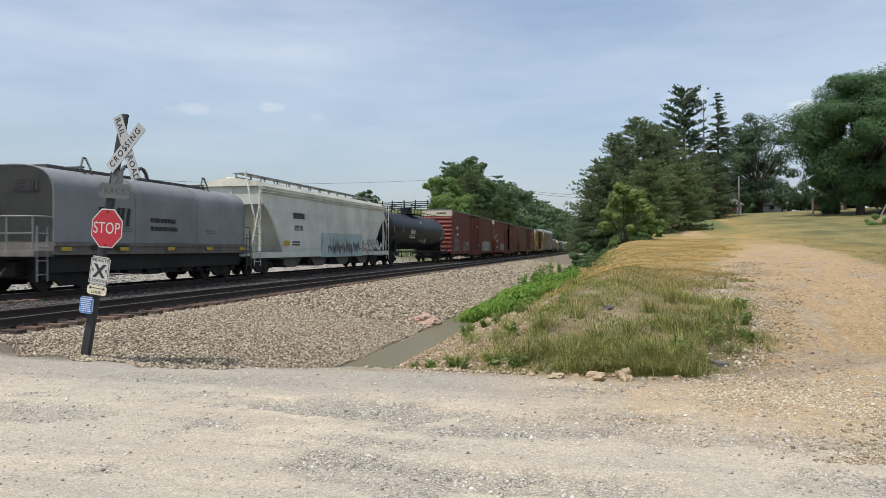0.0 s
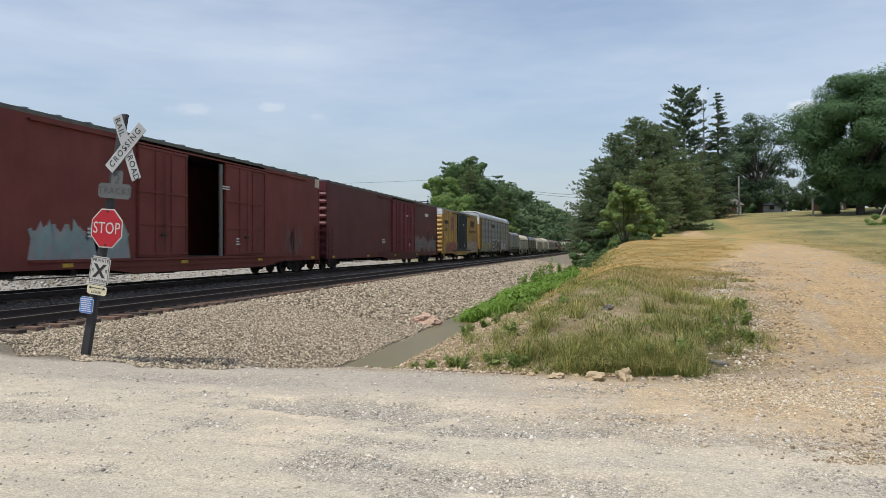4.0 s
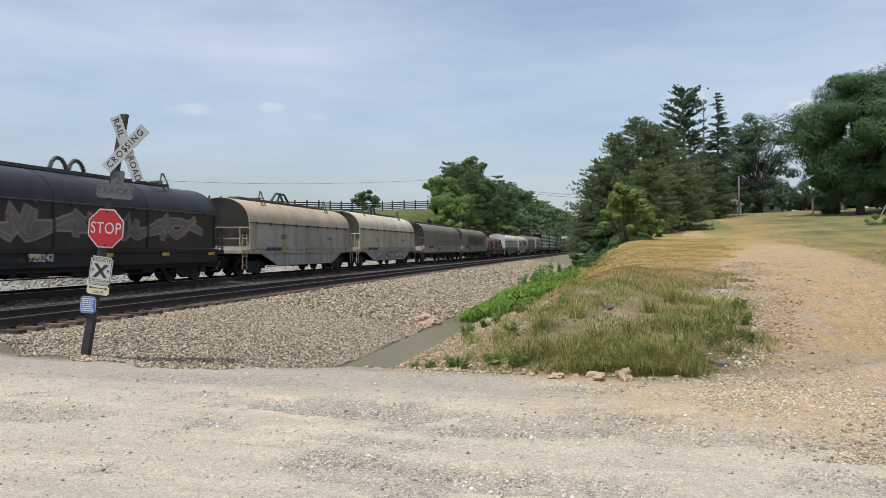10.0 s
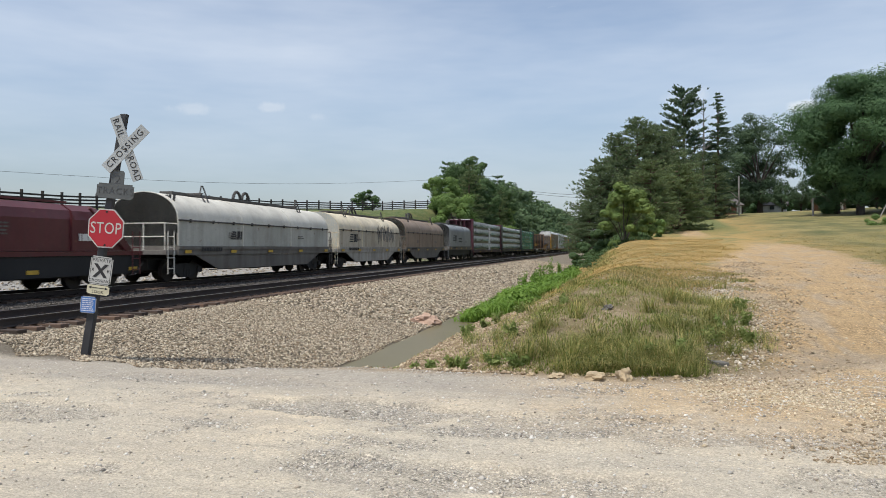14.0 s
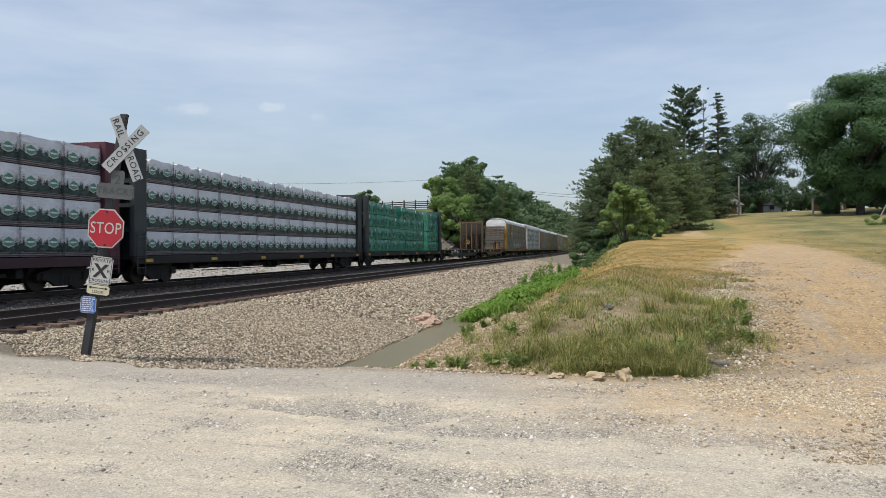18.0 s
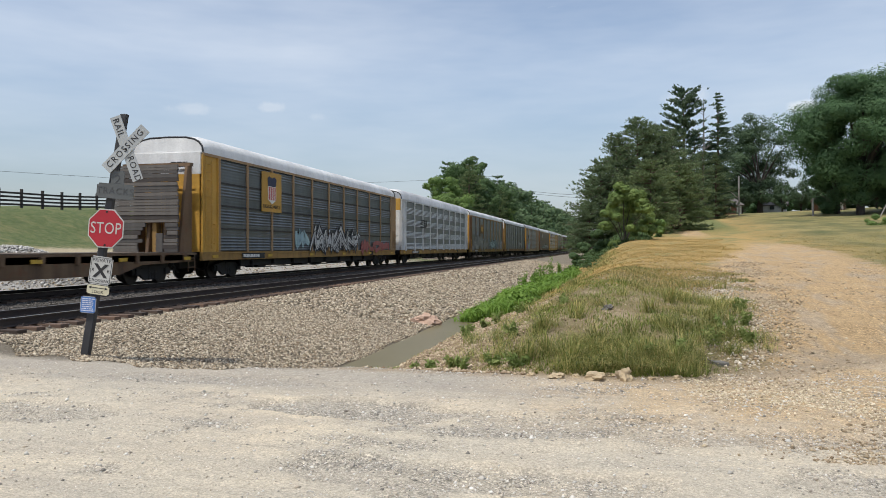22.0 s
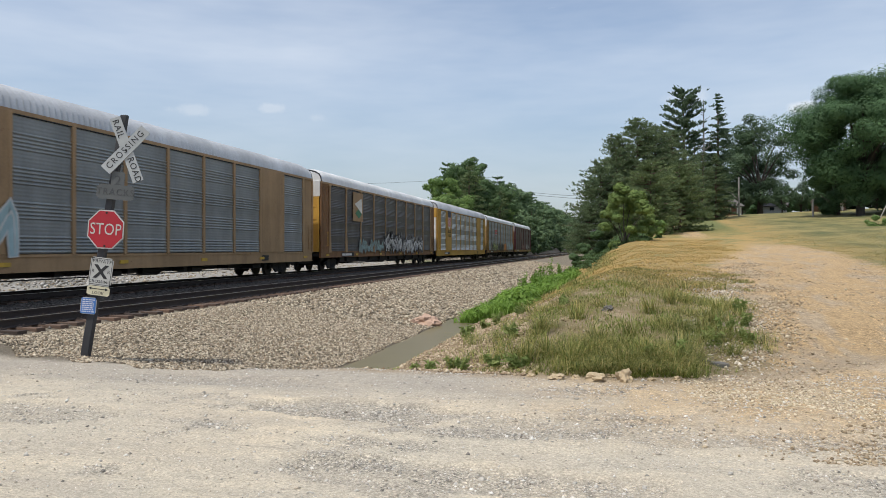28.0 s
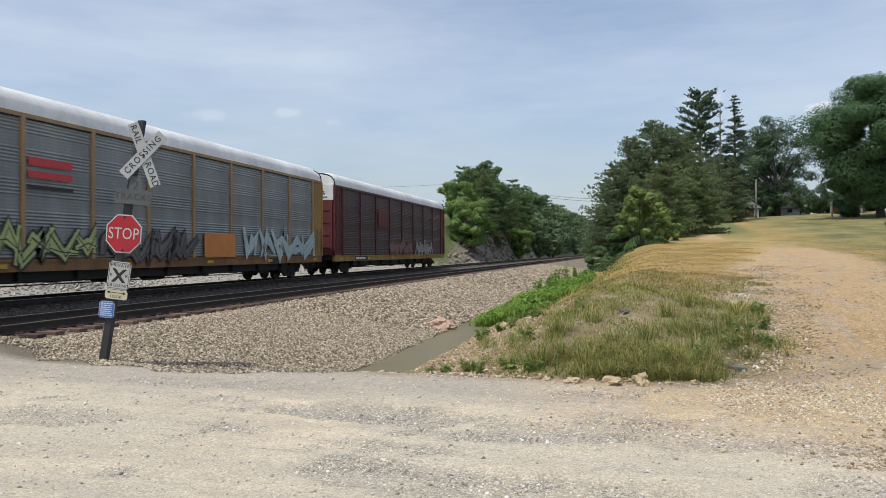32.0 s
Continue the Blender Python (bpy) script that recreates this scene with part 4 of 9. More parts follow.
H = 1.62
rack = autorack(181.1, "grey galvanised autorack car with tan posts and graffiti", SCR_GREY, TAN_POST, GREY_DIRTY, ROOF_SILVER, YELLOW_DIRTY, WHITE_STEEL, 9, 40, 0.022, True, ribs=1.0, seed=7)
graffiti(rack, H + 0.03, -12.0, -5.6, 0.96, 2.2, G_YELLOW, G_BLACK, 3, 4, G_PALE, True)
graffiti(rack, H + 0.03, -4.0, 2.9, 0.96, 2.4, G_BLACK, G_WHITE, 4, 5, None, False, None, 0.07, "ESKAY")
part("graffiti_cloud", prism(B(), bubble(random.Random(2), 4.2, 1.4, 2.6, 1.5), H + 0.022, H + 0.03, "x"), G_PINK, rack)
graffiti(rack, H + 0.034, 4.2, 10.2, 0.96, 2.1, G_WHITE, G_GHOST, 5, 4, None, False, word="BUKS")
small_print(rack, H + 0.03, -4.6, 4.1, 1, 3.4, BLACK_MARK, 0.9, 8, "brand_bar")

rack = autorack(516.3, "sooty autorack car with yellow ends and white roof", SCR_DARK, TAN_POST, YELLOW_DIRTY, ROOF_WHITE, YELLOW, WHITE_STEEL, 10, 30, 0.022, False, seed=25, gaps=3)
part("logo_panel", plate(B(), H + 0.02, -8.5, -6.4, 3.05, 4.95, 0.02), YELLOW, rack)
logo_shield(rack, H + 0.045, -7.45, 4.15, 0.85)
lettering("slogan", "BUILDING AMERICA", 0.24, BLACK_MARK, rack, pose(H + 0.045, -7.45, 3.3, 90, 0, 90), 0.003, 0.85)
graffiti(rack, H + 0.03, -2.8, 5.2, 0.96, 2.75, G_WHITE, G_BLACK, 9, 6, None, True, None, 0.1)
graffiti(rack, H + 0.043, -2.2, 4.6, 1.15, 2.35, G_WHITE, G_BLACK, 109, 5, None, False, None, 0.085)
graffiti(rack, H + 0.02, -4.6, -3.0, 1.3, 2.3, G_BLUE, G_BLUE, 10, 2)
graffiti(rack, H + 0.02, 5.4, 11.5, 0.96, 1.9, G_PINK, G_PINK, 11, 4)

rack = autorack(545.0, "white autorack car with bright galvanised side screens", SCR_SILVER, WHITE_STEEL, YELLOW_DIRTY, ROOF_SILVER, WHITE_STEEL, YELLOW, 9, 36, 0.03, True, ribs=3.0, seed=26)
bm = B()
for i in range(3):
    plate(bm, H + 0.03, -7.8 + i * 0.2, -6.9 + i * 0.1, 3.35 + i * 0.16, 3.44 + i * 0.16)
for a, b_ in ((-6.7, -6.5), (-6.4, -6.15), (-6.0, -5.6)):
    plate(bm, H + 0.03, a, b_, 3.2, 3.75)
part("brand_bar", bm, BLACK_MARK, rack)
small_print(rack, H + 0.03, -7.8, 3.05, 1, 2.2, BLACK_MARK, 0.25, 5, "brand_line")

rack = autorack(573.6, "dark autorack car with orange-tan ends and large pale graffiti", SCR_DARK, TAN_POST, YELLOW_DIRTY, ROOF_WHITE, YELLOW, YELLOW, 9, 40, 0.018, True, seed=27, corner=TAN_DARK)
part("logo_panel", plate(B(), H + 0.03, -6.5, -4.5, 3.15, 4.25, 0.01), TAN_DARK, rack)
part("logo_bar", prism(B(), [(-6.2, 3.4), (-4.8, 3.4), (-4.8, 4.0), (-6.2, 4.0)], H + 0.04, H + 0.05, "x"), YELLOW, rack)
graffiti(rack, H + 0.03, -11.8, -1.0, 0.9, 2.9, G_PALE, SCR_DARK, 13, 6)
graffiti(rack, H + 0.03, 0.3, 7.0, 0.96, 2.7, G_BLUE, G_BLACK, 14, 8, None, True)
graffiti(rack, H + 0.043, 1.0, 6.4, 1.1, 2.3, G_BLUE, G_BLACK, 114, 5)
graffiti(rack, H + 0.03, 8.0, 11.8, 1.1, 2.3, G_GHOST, G_WHITE, 15, 4, None, True)

rack = autorack(602.2, "dusty dark autorack car with tan end posts", SCR_DARK, SCR_BROWN, TAN_DARK, ROOF_WHITE, YELLOW_DIRTY, WHITE_STEEL, 10, 40, 0.016, False, seed=28)
graffiti(rack, H + 0.02, 4.8, 8.2, 1.4, 2.5, G_WHITE, G_BLACK, 16, 4)

rack = autorack(630.8, "orange-tan autorack car with grey screens and solid panels", SCR_GREY, TAN_POST, TAN_POST, ROOF_SILVER, YELLOW, YELLOW, 10, 36, 0.028, False, (1, 8), ribs=1.2, seed=29)
part("logo_bar", prism(B(), [(-9.3, 3.2), (-7.8, 3.2), (-7.8, 3.9), (-9.3, 3.9)], H + 0.06, H + 0.07, "x"), BLACK_MARK, rack)
graffiti(rack, H + 0.03, -12.4, -10.0, 1.0, 2.3, G_WHITE, G_PURPLE, 17, 4, None, True)
graffiti(rack, H + 0.07, -9.6, -7.5, 0.9, 2.6, G_BLUE, G_WHITE, 18, 2)

rack = autorack(659.1, "sooty brown autorack car with a faded flag panel", SCR_BROWN, TAN_POST, TAN_DARK, ROOF_WHITE, YELLOW, WHITE_STEEL, 9, 40, 0.014, True, seed=30, corner=TAN_DARK)
part("flag_panel", plate(B(), H + 0.02, -8.4, -6.5, 3.1, 4.95, 0.02), TAN_POST, rack)
part("flag_white", prism(B(), [(-8.1, 4.2), (-6.8, 4.6), (-6.7, 3.6), (-7.4, 3.9)], H + 0.042, H + 0.05, "x"), WHITE_MARK, rack)
part("flag_green", prism(B(), [(-8.0, 3.6), (-7.4, 3.9), (-6.75, 3.58), (-7.3, 3.3)], H + 0.042, H + 0.05, "x"), plain("flag_green_paint", (0.06, 0.2, 0.11), 0.6), rack)
graffiti(rack, H + 0.03, -7.0, -2.2, 0.96, 2.1, G_TEAL, G_GHOST, 19, 4)
graffiti(rack, H + 0.03, -1.6, 2.9, 0.96, 2.7, G_WHITE, G_BLACK, 20, 5, None, True, None, 0.1)
graffiti(rack, H + 0.043, -1.4, 2.7, 1.0, 2.3, G_WHITE, G_BLACK, 120, 5, None, False, None, 0.085)
graffiti(rack, H + 0.03, 3.2, 9.2, 0.96, 2.6, G_PALE, G_GHOST, 121, 7, None, True)
graffiti(rack, H + 0.043, 3.3, 9.0, 0.96, 2.2, G_WHITE, G_BLACK, 21, 6, None, False, None, 0.085)

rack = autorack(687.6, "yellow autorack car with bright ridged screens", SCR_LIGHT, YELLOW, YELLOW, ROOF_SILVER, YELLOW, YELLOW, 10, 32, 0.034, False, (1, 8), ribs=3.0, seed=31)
for o in rack.children:
    if o.name.startswith("end_door"):
        o.data.materials[0] = WHITE_STEEL
logo_shield(rack, H + 0.07, -8.55, 4.3, 1.2)
lettering("slogan", "BUILDING\nAMERICA", 0.42, BLACK_MARK, rack, pose(H + 0.065, -8.55, 2.85, 90, 0, 90), 0.003, 0.8)

rack = autorack(716.2, "grey autorack car with tan ends and green graffiti", SCR_GREY, TAN_POST, TAN_DARK, ROOF_WHITE, TAN_POST, WHITE_STEEL, 9, 40, 0.02, False, seed=32, corner=YELLOW_DIRTY)
for z0, z1 in ((3.42, 3.62), (3.76, 4.0)):
    part("brand_bar", plate(B(), H + 0.03, -6.65, -5.0, z0, z1), RED_MARK, rack)
part("brand_line", plate(B(), H + 0.03, -6.7, -4.95, 3.12, 3.22), BLACK_MARK, rack)
graffiti(rack, H + 0.03, -8.9, -3.9, 0.96, 2.3, G_GREEN, G_BLACK, 22, 5, None, True)
graffiti(rack, H + 0.03, -3.5, 1.4, 0.96, 2.2, G_GHOST, G_BLACK, 23, 4)
part("graffiti_patch", plate(B(), H + 0.05, 2.0, 4.3, 1.15, 2.1, 0.02), G_ORANGE, rack)
graffiti(rack, H + 0.03, 4.8, 12.4, 0.96, 2.5, G_BLUE, G_WHITE, 24, 5, None, True)

rack = autorack(745.0, "maroon autorack car at the end of the train", SCR_MAROON, MAROON, YELLOW_DIRTY, ROOF_WHITE, MAROON, WHITE_STEEL, 8, 36, 0.016, False, L=12.8, seed=33)
part("logo_panel", plate(B(), H + 0.02, -5.4, -3.2, 3.0, 4.2, 0.02), MAROON, rack)
graffiti(rack, H + 0.03, -2.8, 2.4, 0.96, 2.3, G_GHOST, G_PINK, 25, 5, None, True)
graffiti(rack, H + 0.03, 3.4, 8.4, 1.0, 2.2, G_GHOST, G_WHITE, 26, 5, None, True)

# ---- coil cars ----
def hood_outline(half, z0, z1, top, n=8, square=0.8):
    """Straight sides from z0 to z1, then a round back up to the top."""
    pts = [(half, z0), (half, z1)]
    for i in range(1, 2 * n):
        a = math.pi * i / (2 * n)
        c = math.cos(a)
        pts.append((half * math.copysign(abs(c) ** square, c), z1 + (top - z1) * math.sin(a) ** square))
    return pts + [(-half, z1), (-half, z0)]


def lift_loops(car, y, z, mat, big=False):
    """Lifting gear on a hood: a pair of bent straps on a base."""
    bm = B()
    for k in (-0.42, 0.42):
        if big:
            rods(bm, [(-0.1, y + k - 1.0, z - 0.15), (-0.1, y + k * 0.6 - 0.25, z + 0.55), (-0.1, y + k * 0.6 + 0.25, z + 0.55), (-0.1, y + k + 1.0, z - 0.15)], 0.06, 6)
        else:
            rods(bm, [(0.05, y + k + 0.4 * math.cos(a * math.pi / 8), z - 0.12 + 0.58 * math.sin(a * math.pi / 8)) for a in range(9)], 0.07, 6)
    box(bm, -0.25, 0.25, y - 1.1, y + 1.1, z - 0.14, z - 0.06, 0.02)
    return part("lifting_lug", bm, mat, car)


def hood_stand(car, y, z, mat):
    """A forked guide on the shoulder of a hood: two legs to a crown, an arm to the walkway, a tail down the side."""
    bm = B()
    for k in (-0.22, 0.22):
        rods(bm, [(1.12, y + k * 0.3, z - 0.55), (0.82, y + k, z + 0.12), (0.78, y + k * 0.25, z + 0.42)], 0.032, 5)
    rods(bm, [(0.78, y - 0.07, z + 0.42), (0.78, y + 0.07, z + 0.42)], 0.035, 5)
    box(bm, 0.2, 0.95, y - 0.3, y - 0.2, z + 0.06, z + 0.12)
    rods(bm, [(1.12, y, z - 0.5), (1.36, y + 0.06, z - 0.85), (1.5, y + 0.1, z - 1.15)], 0.022, 5)
    return part("guide_bracket", bm, mat, car)


def end_platform(car, L, s, mat, rail, z=1.25):
    bm = box(B(), -1.5, 1.5, min(s * L, s * (L + 0.75)), max(s * L, s * (L + 0.75)), z - 0.18, z, 0.02)
    part("end_platform", bm, mat, car)
    y = s * (L + 0.7)
    bm = B()
    for x in (-1.4, -0.5, 0.5, 1.4):
        rod(bm, (x, y, z), (x, y, z + 1.0), 0.025, 5)
    rods(bm, [(-1.4, y, z + 1.0), (1.4, y, z + 1.0), (1.45, s * L, z + 1.0)], 0.025, 5)
    rods(bm, [(-1.4, y, z + 0.5), (1.4, y, z + 0.5)], 0.02, 5)
    part("end_railing", bm, rail, car)
    ladder(car, 1.5, min(s * (L + 0.25), s * (L + 0.65)), max(s * (L + 0.25), s * (L + 0.65)), 0.35, z + 0.7, 4, rail, "corner_ladder")


def coil_car(front, rear, label, hood, side, sill, belly=False, top=3.95, shoulder=3.35, base=1.5, sill_low=0.82, lower=None, loops="small", seed=1, posts=0, half=1.5, stands=2):
    car = car_base("coil_car", front + 0.75, rear - 0.05, label)
    L = (rear - 0.05 - front - 0.75) / 2
    gear(car, L + 0.5, 1.75, 0.7)
    sq = 0.96 if lower else 0.78
    if (shoulder - base > 1.2 and lower is None) or posts:
        ob = part("hood", prism(B(), hood_outline(half, base, shoulder, top), -L, L), hood, car)
        smooth(ob, 40)
    else:
        smooth(part("hood", prism(B(), hood_outline(half, shoulder, shoulder + 0.02, top, 8, sq), -L, L), hood, car), 40)
        part("hood_skirt", prism(B(), [(half - 0.02, base), (half - 0.02, shoulder - 0.003), (-half + 0.02, shoulder - 0.003), (-half + 0.02, base)], -L + 0.02, L - 0.02), side, car)
        seam = rods(B(), [(half + 0.01, -L, shoulder), (half + 0.01, L, shoulder)], 0.03, 5)
        for i in range(9):
            y = -L + 2 * L * (i + 0.5) / 9
            box(seam, half, half + 0.05, y - 0.05, y + 0.05, shoulder - 0.08, shoulder + 0.06)
        part("hood_seam", seam, side if posts else LUG_GREY, car)
    for s in (-1, 1):
        ends = sorted((s * (L + 0.003), s * (L + 0.02)))
        part("hood_end", prism(B(), hood_outline(half - 0.015, base + 0.01, shoulder, top - 0.015, 8, sq), ends[0], ends[1]), END_PALE if hood is not HOOD_BLACK else HOOD_BLACK, car)
    for k in (-L + 0.02, -L / 3, L / 3, L - 0.02):
        part("hood_rib", prism(B(), [(x * 1.012, z + 0.012) for x, z in hood_outline(half, base, shoulder, top, 8, sq)], k - 0.04, k + 0.04), hood, car)
    bm = box(B(), -1.55, 1.55, -L - 0.05, L + 0.05, sill_low if posts else sill_low + 0.3, base - 0.004)
    part("side_rail", box(B(), 1.55, 1.6, -L - 0.05, L + 0.05, base - 0.12, base - 0.02), sill, car)
    if belly:
        for x in (1.44, -1.5):
            part("belly_plate", prism(B(), [(-L + 1.2, sill_low + 0.296), (L - 1.2, sill_low + 0.296), (L - 3.0, 0.45), (-L + 3.0, 0.45)], x, x + 0.06, "x"), sill, car)
        part("floor_frame", box(B(), -1.4, 1.4, -L + 3.2, L - 3.2, 0.5, 0.9), SILL_BLACK, car)
    else:
        part("lower_frame", box(B(), -1.0, 1.0, -L + 0.1, L - 0.1, 0.6, sill_low - 0.004) if posts else box(B(), -1.3, 1.3, -L + 0.1, L - 0.1, 0.58, sill_low + 0.296), SILL_BLACK, car)
    part("side_sill", bm, sill, car)
    if posts:
        me = bpy.data.meshes.new("stake")
        b2 = box(B(), 0, 0.04, -0.05, 0.05, sill_low + 0.02, base - 0.14, 0.01)
        b2.to_mesh(me)
        b2.free()
        me.materials.append(sill)
        for i in range(posts):
            share("stake", me, car, pose(1.55, -L + 2 * L * (i + 0.5) / posts, 0))
    for s in (-1, 1):
        end_platform(car, L, s, sill, hood if s < 0 else sill)
    if loops:
        lift_loops(car, 0, top + 0.06, STEEL_DARK if posts else LUG_GREY, loops == "big")
    for k in ((-0.62, 0.62) if stands == 2 else ()):
        hood_stand(car, k * L, top, LUG_GREY)
    if loops:
        part("top_walkway", box(B(), -0.32, 0.25, -L * 0.8, L * 0.8, top + 0.012, top + 0.13, 0.01), LUG_GREY, car, "grey steel walkway along the hood")
    reflectors(car, 1.61, L, base - 0.2 if not belly else base - 0.22, 5)
    small_print(car, 1.61, -L + 1.5, sill_low + 0.45, 1, 2.2, BLACK_MARK, 0.3, seed, "number_bars")
    small_print(car, half + 0.01, -L * 0.5, base + 0.55, 3, 0.8, G_GHOST, 0.09, seed + 1)
    small_print(car, half + 0.01, L * 0.45, base + 0.5, 2, 0.8, G_GHOST, 0.09, seed + 2)
    return car


def stripe_logo(car, x, y, z, w, mat=None):
    """A dark mark of stacked bars and two slanted strokes."""
    bm = B()
    for i in range(4):
        plate(bm, x, y + 0.05 * i, y + w * 0.45, z + i * w * 0.09, z + i * w * 0.09 + w * 0.05)
    for k in (0.5, 0.62, 0.78):
        prism(bm, [(y + w * k, z), (y + w * (k + 0.1), z), (y + w * (k + 0.16), z + w * 0.33), (y + w * (k + 0.06), z + w * 0.33)], x, x + 0.006, "x")
    return part("brand_mark", bm, mat or BLACK_MARK, car)


def end_logo(car, y, z, w):
    stripe_logo(car, 0, 0, 0, w).matrix_basis = pose(0.1, y, z, 0, 0, -90)


LUG_GREY = painted("grimy_lifting_steel", (0.075, 0.072, 0.07), 0.6, (0.05, 0.04, 0.032), 0.5, 0.2)
HOOD_GREY = painted("pale_grey_hood", (0.225, 0.235, 0.24), 0.45, (0.15, 0.15, 0.148), 0.35)
HOOD_SLATE = painted("slate_grey_hood", (0.2, 0.212, 0.212), 0.45, (0.125, 0.13, 0.13), 0.3)
HOOD_CREAM = painted("cream_hood", (0.65, 0.575, 0.42), 0.5, (0.3, 0.25, 0.18), 0.35, 0.1)
HOOD_PEACH = painted("peach_stained_hood", (0.5, 0.4, 0.28), 0.55, (0.3, 0.22, 0.15), 0.4, 0.15)
HOOD_WHITE = painted("off_white_hood", (0.62, 0.6, 0.53), 0.5, (0.35, 0.31, 0.25), 0.3, 0.05)
HOOD_TAUPE = painted("taupe_hood", (0.2, 0.168, 0.135), 0.6, (0.125, 0.1, 0.078), 0.45, 0.05)
HOOD_BROWN = painted("brown_stained_hood", (0.25, 0.19, 0.14), 0.6, (0.12, 0.085, 0.06), 0.5, 0.3)
HOOD_BLACK = painted("black_hood", (0.02, 0.018, 0.021), 0.36, (0.055, 0.043, 0.038), 0.45)
# White and cream skirts: hood paint darkened, shade below the seam put in.
SIDE_WHITE = painted("grimy_shaded_white_side", (0.42, 0.42, 0.375), 0.6, (0.2, 0.17, 0.13), 0.5, 0.15)
SIDE_CREAM = painted("weathered_shaded_cream_side", (0.45, 0.405, 0.32), 0.6, (0.2, 0.15, 0.1), 0.6, 0.2)
SIDE_GREY = painted("weathered_grey_side", (0.31, 0.3, 0.265), 0.6, (0.14, 0.105, 0.075), 0.7, 0.2)
SIDE_DULL = painted("grimy_dull_cream_side", (0.37, 0.345, 0.285), 0.6, (0.16, 0.125, 0.09), 0.7, 0.2)
END_PALE = painted("pale_hood_end", (0.47, 0.49, 0.47), 0.55, (0.3, 0.28, 0.24), 0.4, 0.05)
SILL_GREY = painted("grimy_grey_sill", (0.15, 0.14, 0.125), 0.65, (0.07, 0.055, 0.045), 0.6, 0.2)
SILL_PALE = painted("grimy_pale_sill", (0.36, 0.34, 0.3), 0.65, (0.14, 0.11, 0.08), 0.6, 0.25)
SILL_BLACK = painted("black_sill", (0.012, 0.012, 0.014), 0.6, (0.03, 0.028, 0.026), 0.4)
RED_HOOD = painted("faded_red_hood", (0.1, 0.02, 0.024), 0.38, (0.06, 0.03, 0.028), 0.5, 0.1)

c = coil_car(17.9, 30.3, "pale grey coil car with a full rounded hood", HOOD_GREY, SIDE_GREY, SILL_GREY, top=3.85, shoulder=3.0, seed=40)
stripe_logo(c, 1.51, -4.0, 2.05, 1.9)
small_print(c, 1.51, -1.1, 2.25, 2, 1.9, BLACK_MARK, 0.3, 41, "brand_bar")
end_logo(c, -5.85, 3.05, 1.0)

c = coil_car(209.8, 222.1, "slate grey coil car with a full hood", HOOD_SLATE, SIDE_GREY, SILL_GREY, top=4.05, shoulder=3.3, seed=42)
c = coil_car(222.9, 236.9, "cream coil car with grimy fish-belly sides", HOOD_CREAM, SIDE_DULL, SILL_PALE, True, 3.8, 2.75, 1.45, 0.75, True, seed=43)
graffiti(c, 1.515, -1.9, 2.2, 0.48, 1.15, SILL_GREY, G_BLACK, 31, 4, None, False)
for k, (w_, h_) in enumerate(((0.95, 0.5), (1.5, 0.14), (1.1, 0.14))):
    small_print(c, 0, 0, 0, 1, w_, BLACK_MARK, h_, 143 + k, "end_stencil").matrix_basis = pose(-0.9, -6.64, 3.05 - 0.3 * k, 0, 0, -90)
c = coil_car(238.2, 252.6, "black coil car with a round barrel hood", HOOD_BLACK, HOOD_BLACK, SILL_BLACK, False, 3.75, 2.7, 1.3, 0.45, True, seed=44)
graffiti(c, 1.49, -5.4, 5.2, 1.45, 2.65, G_GHOST, G_DUST, 32, 5, None, False, None, 0.07)
side_text(c, "720242", 1.62, -2.9, 1.03, 0.32, WHITE_MARK)
c = coil_car(254.8, 268.7, "peach-stained coil car with fish-belly sides", HOOD_PEACH, SIDE_DULL, SILL_PALE, True, 3.66, 2.5, 1.4, 0.75, True, "big", seed=45)
c = coil_car(269.9, 284.3, "cream coil car with graffiti on its deep sill", HOOD_CREAM, SIDE_CREAM, SILL_PALE, True, 3.8, 2.6, 1.4, 0.75, True, seed=46)
graffiti(c, 1.515, -3.4, 3.6, 0.5, 1.15, G_WHITE, G_BLACK, 33, 6, None, True)
c = coil_car(286.9, 303.3, "taupe coil car with a pale staked sill", HOOD_TAUPE, HOOD_TAUPE, SILL_PALE, False, 3.6, 2.45, 1.5, 0.9, posts=14, seed=47, stands=0)
side_text(c, "54182", 1.63, -2.2, 1.2, 0.42, BLACK_MARK)
c = coil_car(304.3, 320.7, "taupe coil car covered in dark graffiti", HOOD_TAUPE, HOOD_TAUPE, SILL_PALE, False, 3.6, 2.45, 1.5, 0.9, posts=14, seed=48, stands=0)
side_text(c, "54064", 1.63, -4.0, 1.2, 0.46, BLACK_MARK)
graffiti(c, 1.504, -4.4, 5.4, 1.65, 2.75, plain("spray_dark_green", (0.05, 0.062, 0.04), 0.6, 0, 1.2, 0.4), G_BLACK, 34, 8, plain("spray_olive", (0.085, 0.085, 0.06), 0.65, 0, 1.0, 0.4), True)
c = coil_car(338.0, 354.0, "off-white coil car with a half-round hood", HOOD_WHITE, SIDE_WHITE, SILL_GREY, True, 3.5, 2.4, 1.4, 0.75, True, seed=49)
end_logo(c, -7.3, 3.0, 1.2)
stripe_logo(c, 1.49, -3.6, 1.7, 1.1)
c = coil_car(355.0, 368.8, "cream coil car with a stained grey skirt", HOOD_CREAM, SIDE_CREAM, SILL_PALE, True, 3.55, 2.45, 1.4, 0.75, True, "big", seed=50)
stripe_logo(c, 1.49, -4.6, 1.7, 1.6)
graffiti(c, 1.49, 1.0, 5.0, 1.7, 2.9, SIDE_GREY, G_GHOST, 35, 5, None, True)
c = coil_car(369.9, 384.3, "brown-stained coil car with fish-belly sides", HOOD_BROWN, HOOD_BROWN, SILL_GREY, True, 3.8, 2.6, 1.4, 0.75, True, "big", seed=51)
